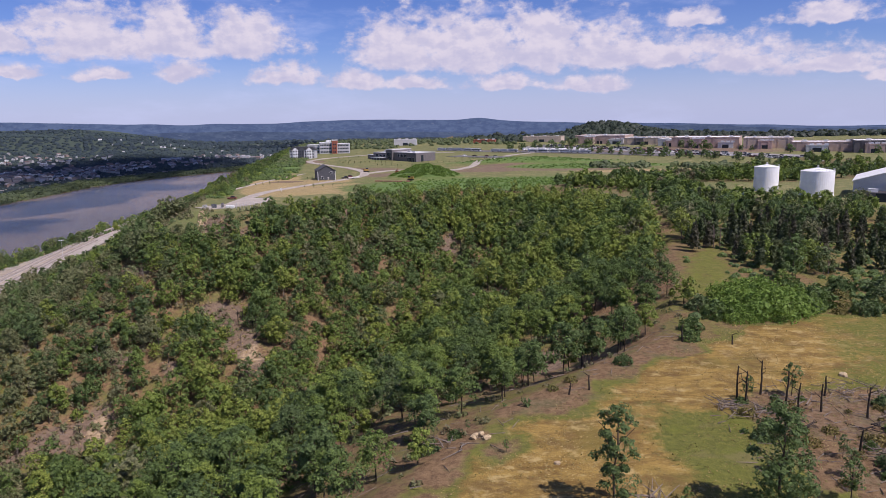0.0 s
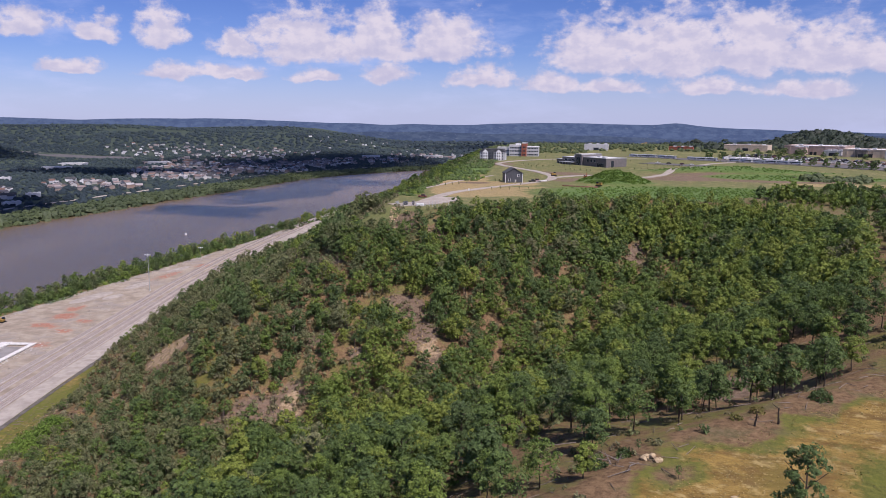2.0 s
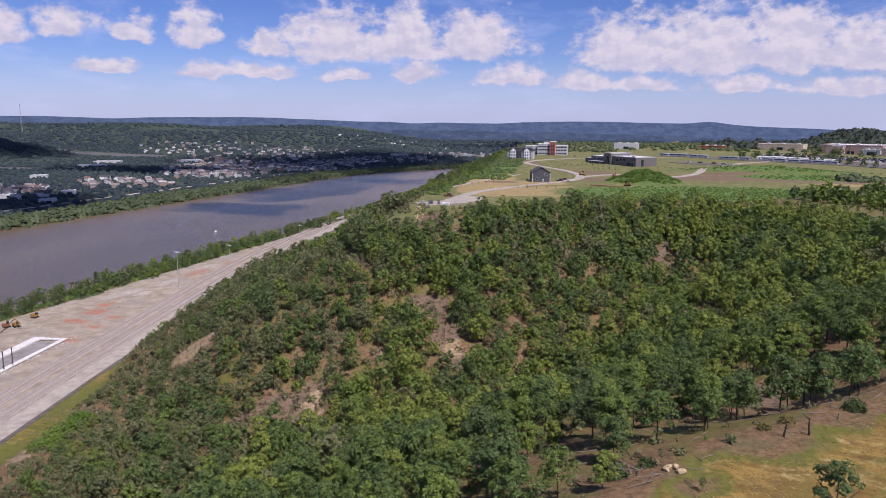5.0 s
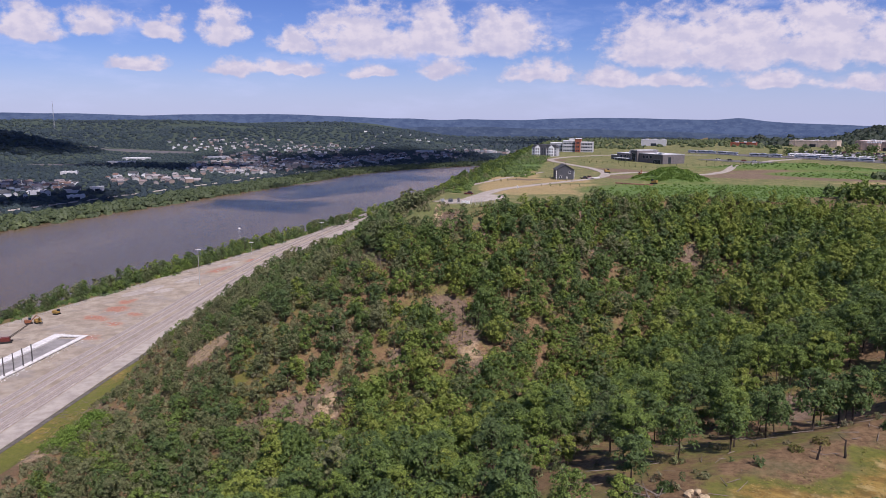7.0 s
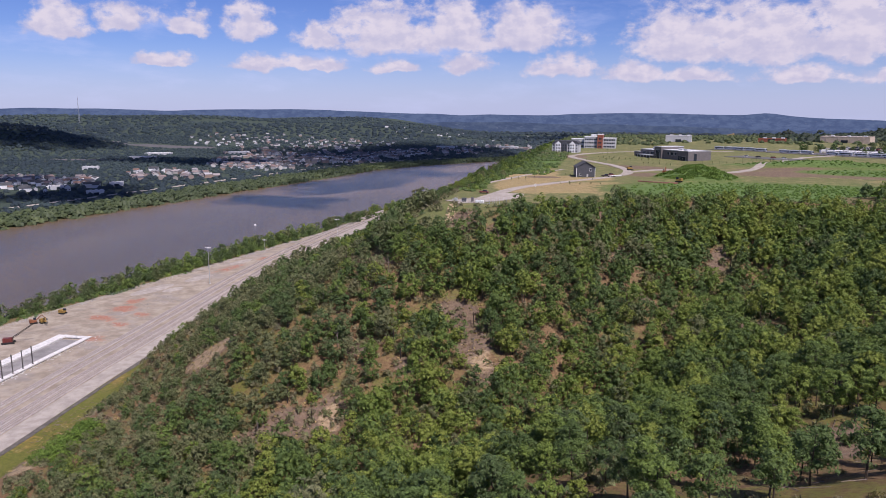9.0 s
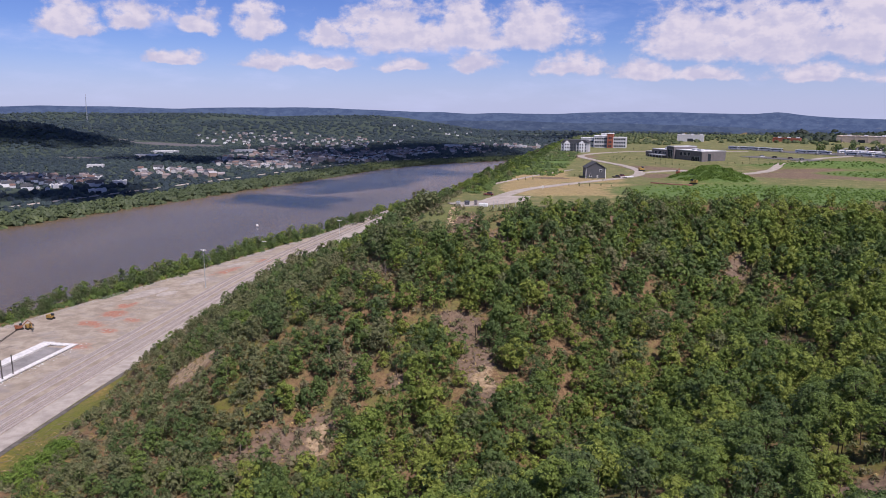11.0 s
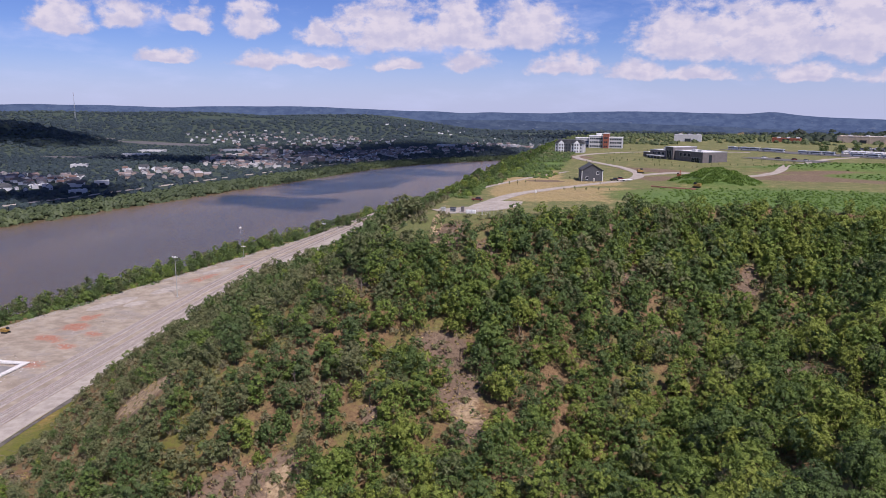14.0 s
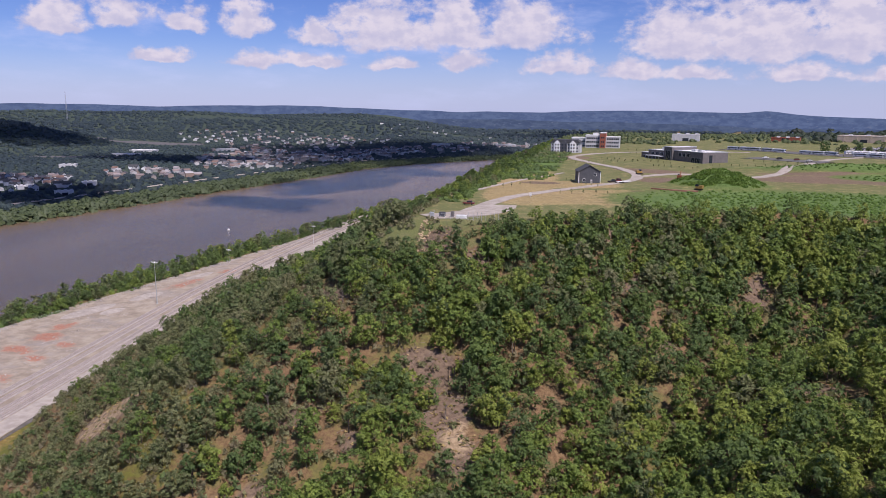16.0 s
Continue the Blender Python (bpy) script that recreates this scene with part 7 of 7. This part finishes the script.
for j, (x, y, n, mat) in enumerate(((47.5, 113.5, 26, DEAD), (52.0, 111.0, 18, DEAD), (27.5, 84.5, 24, DEAD), (70.0, 117.0, 16, DEAD), (73.5, 110.5, 16, DEAD), (61.0, 115.0, 12, DEAD), (64.0, 96.0, 14, DEAD), (1.5, 101.5, 10, DEAD), (77.0, 120.0, 12, DEAD), (56.0, 104.5, 8, CHAR), (67.5, 104.0, 10, CHAR))):
    log_pile(place(x, y, 50 * j), n, "tangled pile of grey cut branches on bare soil", 80 + j, mat)
# heap of pale stones at the wood's edge, and two slabs in the grass


def stone_bm(seed, r_):
    bm = bmesh.new()
    bmesh.ops.create_icosphere(bm, subdivisions=1, radius=r_)
    for v in bm.verts:
        v.co *= 1 + 0.35 * noise.noise(v.co * 2 / r_ + Vector((seed, seed, 0)))
        v.co.z *= 0.7
    return bm


for j in range(16):
    a, f = rr.uniform(0, 6.28), math.sqrt(rr.random())
    x, y = 5.8 + math.cos(a) * f * 1.6, 104.6 + math.sin(a) * f * 1.0
    s = rr.uniform(0.3, 0.6)
    ob = new("stone", bpy.data.meshes.new("stone"))
    bm = stone_bm(j, s)
    bm.to_mesh(ob.data)
    bm.free()
    ob.data.materials.append(ROCK)
    ob.matrix_basis = pose(x, y, height(x, y) + s * 0.4 + (0.3 if f < 0.5 else 0), 0, 0, 40 * j)
    tagged(ob, "pale yellowish broken stone in a heap", "stone", "stone heap")
for j in range(70):
    f = rr.random()
    x, y = -117 + 7 * f + rr.uniform(-2.2, 2.2), 344 - 26 * f
    s = rr.uniform(0.25, 0.75)
    ob = new("stone", bpy.data.meshes.new("stone"))
    bm = stone_bm(j + 40, s)
    bm.to_mesh(ob.data)
    bm.free()
    ob.data.materials.append(ROCK)
    ob.matrix_basis = pose(x, y, height(x, y) + s * 0.3, 0, 0, 40 * j)
    tagged(ob, "pale broken rock spilled down the slope below the pad", "stone", "rock spill")
for x, y, s in ((16.5, 95.5, 0.5), (75.0, 128.0, 0.9)):
    ob = new("stone", bpy.data.meshes.new("stone"))
    bm = stone_bm(x, s)
    bm.to_mesh(ob.data)
    bm.free()
    ob.data.materials.append(ROCK)
    ob.matrix_basis = place(x, y, 30, 0.15)
    tagged(ob, "pale flat stone lying in dry grass", "stone")

# ---- dry grass of the meadow, and litter on the slopes ----


def tufts(name, x, y, tint, h, label, seed, material=TUFT, blades=3):
    r = np.random.default_rng(seed)
    z = land(x, y)
    c = np.repeat(np.stack([x, y, z], -1), blades, 0)
    n = len(c)
    c[:, :2] += r.normal(0, 0.3, (n, 2))
    c[:, 2] += r.uniform(0.02, 0.5, n) * h
    up_n = np.zeros((n, 3))
    up_n[:, 2] = 1.0
    tr = leaf_tris(c, up_n, h * 0.7, r, 0.35)
    ob = new(name, tri_mesh(name, tr, material, np.repeat(tint, blades)))
    return tagged(ob, label, "grass", kind="stuff")


# dead twigs and brush on the bare places of the slope
qx, qy = scatter(-230, 40, 180, 400, 1.6, 77)
qb = bare_at(qx, qy)
qk = (qb > 0.25) & (poly_distance(qx, qy, RIM) > 4) & (rng.random(len(qx)) < 0.6)
qx, qy = qx[qk], qy[qk]
tufts("dry_brush", qx, qy, np.clip(rng.normal(0.5, 0.25, len(qx)), 0, 1), 0.7, "dry grass and dead brush on bare slope soil", 78, TUFT, 4)
for j in range(26):
    x, y = 92 + 85 * rr.random(), 172 + 78 * rr.random()
    if float(poly_distance(np.array([x]), np.array([y]), RIM)[0]) < -4:
        snag(place(x, y, 47 * j), rr.uniform(4, 8), "bare grey-brown dead tree among the spruces", 300 + j, 6, DEAD)
SL = (( -84, 286), (-86, 276), (-78, 290), (-80, 268), (-90, 262), (-72, 280), (-124, 226), (-150, 236), (-110, 262), (-60, 268), (-140, 312), (-148, 276), (-95, 300), (-70, 300))
SL = SL + tuple((p[0] + rr.uniform(-1, 1) * (p[2] + 3), p[1] + rr.uniform(-1, 1) * (p[3] + 3)) for p in (BARE[1], BARE[3], BARE[4], BARE[4], BARE[5], BARE[5], BARE[7], BARE[7], BARE[17], BARE[17], BARE[18], BARE[11], BARE[12], BARE[16], BARE[22], BARE[23], BARE[23]))
for j, (x, y) in enumerate(SL):
    snag(place(x, y, 33 * j), 4.5 + (j % 3), "bare grey dead tree on the slope", 200 + j, 5, DEAD if j % 2 else CHAR)
# straw and green tufts of the meadow
mx_, my_ = scatter(-30, 125, 62, 205, 0.8, 131)
md_ = poly_distance(mx_, my_, RIM)
mclump = vnoise(mx_, my_, 3.4, 132) * 0.6 + vnoise(mx_, my_, 9, 133) * 0.4
mk_ = (md_ < -3) & (rng.random(len(mx_)) < 0.25 + 0.9 * sstep(mclump, 0.42, 0.7)) & (poly_distance(mx_, my_, EAST_WOOD) > 0)
mx_, my_, md_, mclump = mx_[mk_], my_[mk_], md_[mk_], mclump[mk_]
mgreen = np.maximum(blob(mx_, my_, 38, 108, 10, 16, 20), 0.7 * blob(mx_, my_, 66, 102, 24, 24))
mtint = np.clip(0.62 + 0.8 * (mclump - 0.5) + rng.normal(0, 0.13, len(mx_)) - 0.38 * mgreen - 0.2 * sstep(md_, -9, -4), 0.15, 1)
tufts("meadow_grass", mx_, my_, mtint, 0.24, "dry straw-coloured tufts in a rough meadow", 134, TUFT, 3)


def sticks(name, x, y, material, label, seed, lmin=1.2, lmax=4.5):
    """Fallen branches past counting, lying on the ground."""
    r = np.random.default_rng(seed)
    z0, n = land(x, y) + 0.08, len(x)
    a, l = r.uniform(0, 2 * math.pi, n), r.uniform(lmin, lmax, n)
    ex_, ey_ = x + np.cos(a) * l, y + np.sin(a) * l
    p, q = np.stack([x, y, z0], -1), np.stack([ex_, ey_, land(ex_, ey_) + r.uniform(0.05, 0.6, n)], -1)
    side = np.stack([-np.sin(a), np.cos(a), np.zeros(n)], -1) * r.uniform(0.04, 0.10, (n, 1))
    up = np.array([0, 0, 1.0]) * np.linalg.norm(side, axis=1, keepdims=True) * 1.7
    v = np.stack([p - side, p + side, p + up, q - 0.5 * side, q + 0.5 * side, q + 0.5 * up], 1).reshape(-1, 3)
    f = np.concatenate([np.arange(n)[:, None] * 6 + np.array(c) for c in ((0, 3, 5, 2), (1, 2, 5, 4), (0, 1, 4, 3))])
    return tagged(new(name, mesh_of(name, v, f, material)), label, "branches", kind="stuff")


sx_, sy_ = scatter(-235, 60, 90, 400, 2.3, 141)
sd_ = poly_distance(sx_, sy_, RIM)
sk_ = (sd_ > -3) & ((bare_at(sx_, sy_) > 0.3) & (rng.random(len(sx_)) < 0.75) | (sd_ < 30) & (sy_ < 240) & (rng.random(len(sx_)) < 0.22))
sticks("fallen_branches", sx_[sk_], sy_[sk_], DEAD, "pale grey fallen branches on brown leaf litter", 142)
bx_, by_ = scatter(44, 92, 74, 128, 1.7, 143)
bk_ = (blob(bx_, by_, 66, 102, 22, 22) > 0.35) & (rng.random(len(bx_)) < 0.45)
sticks("scattered_brushwood", bx_[bk_], by_[bk_], DEAD, "grey-brown brushwood lying on bare meadow soil", 144, 0.8, 3.2)
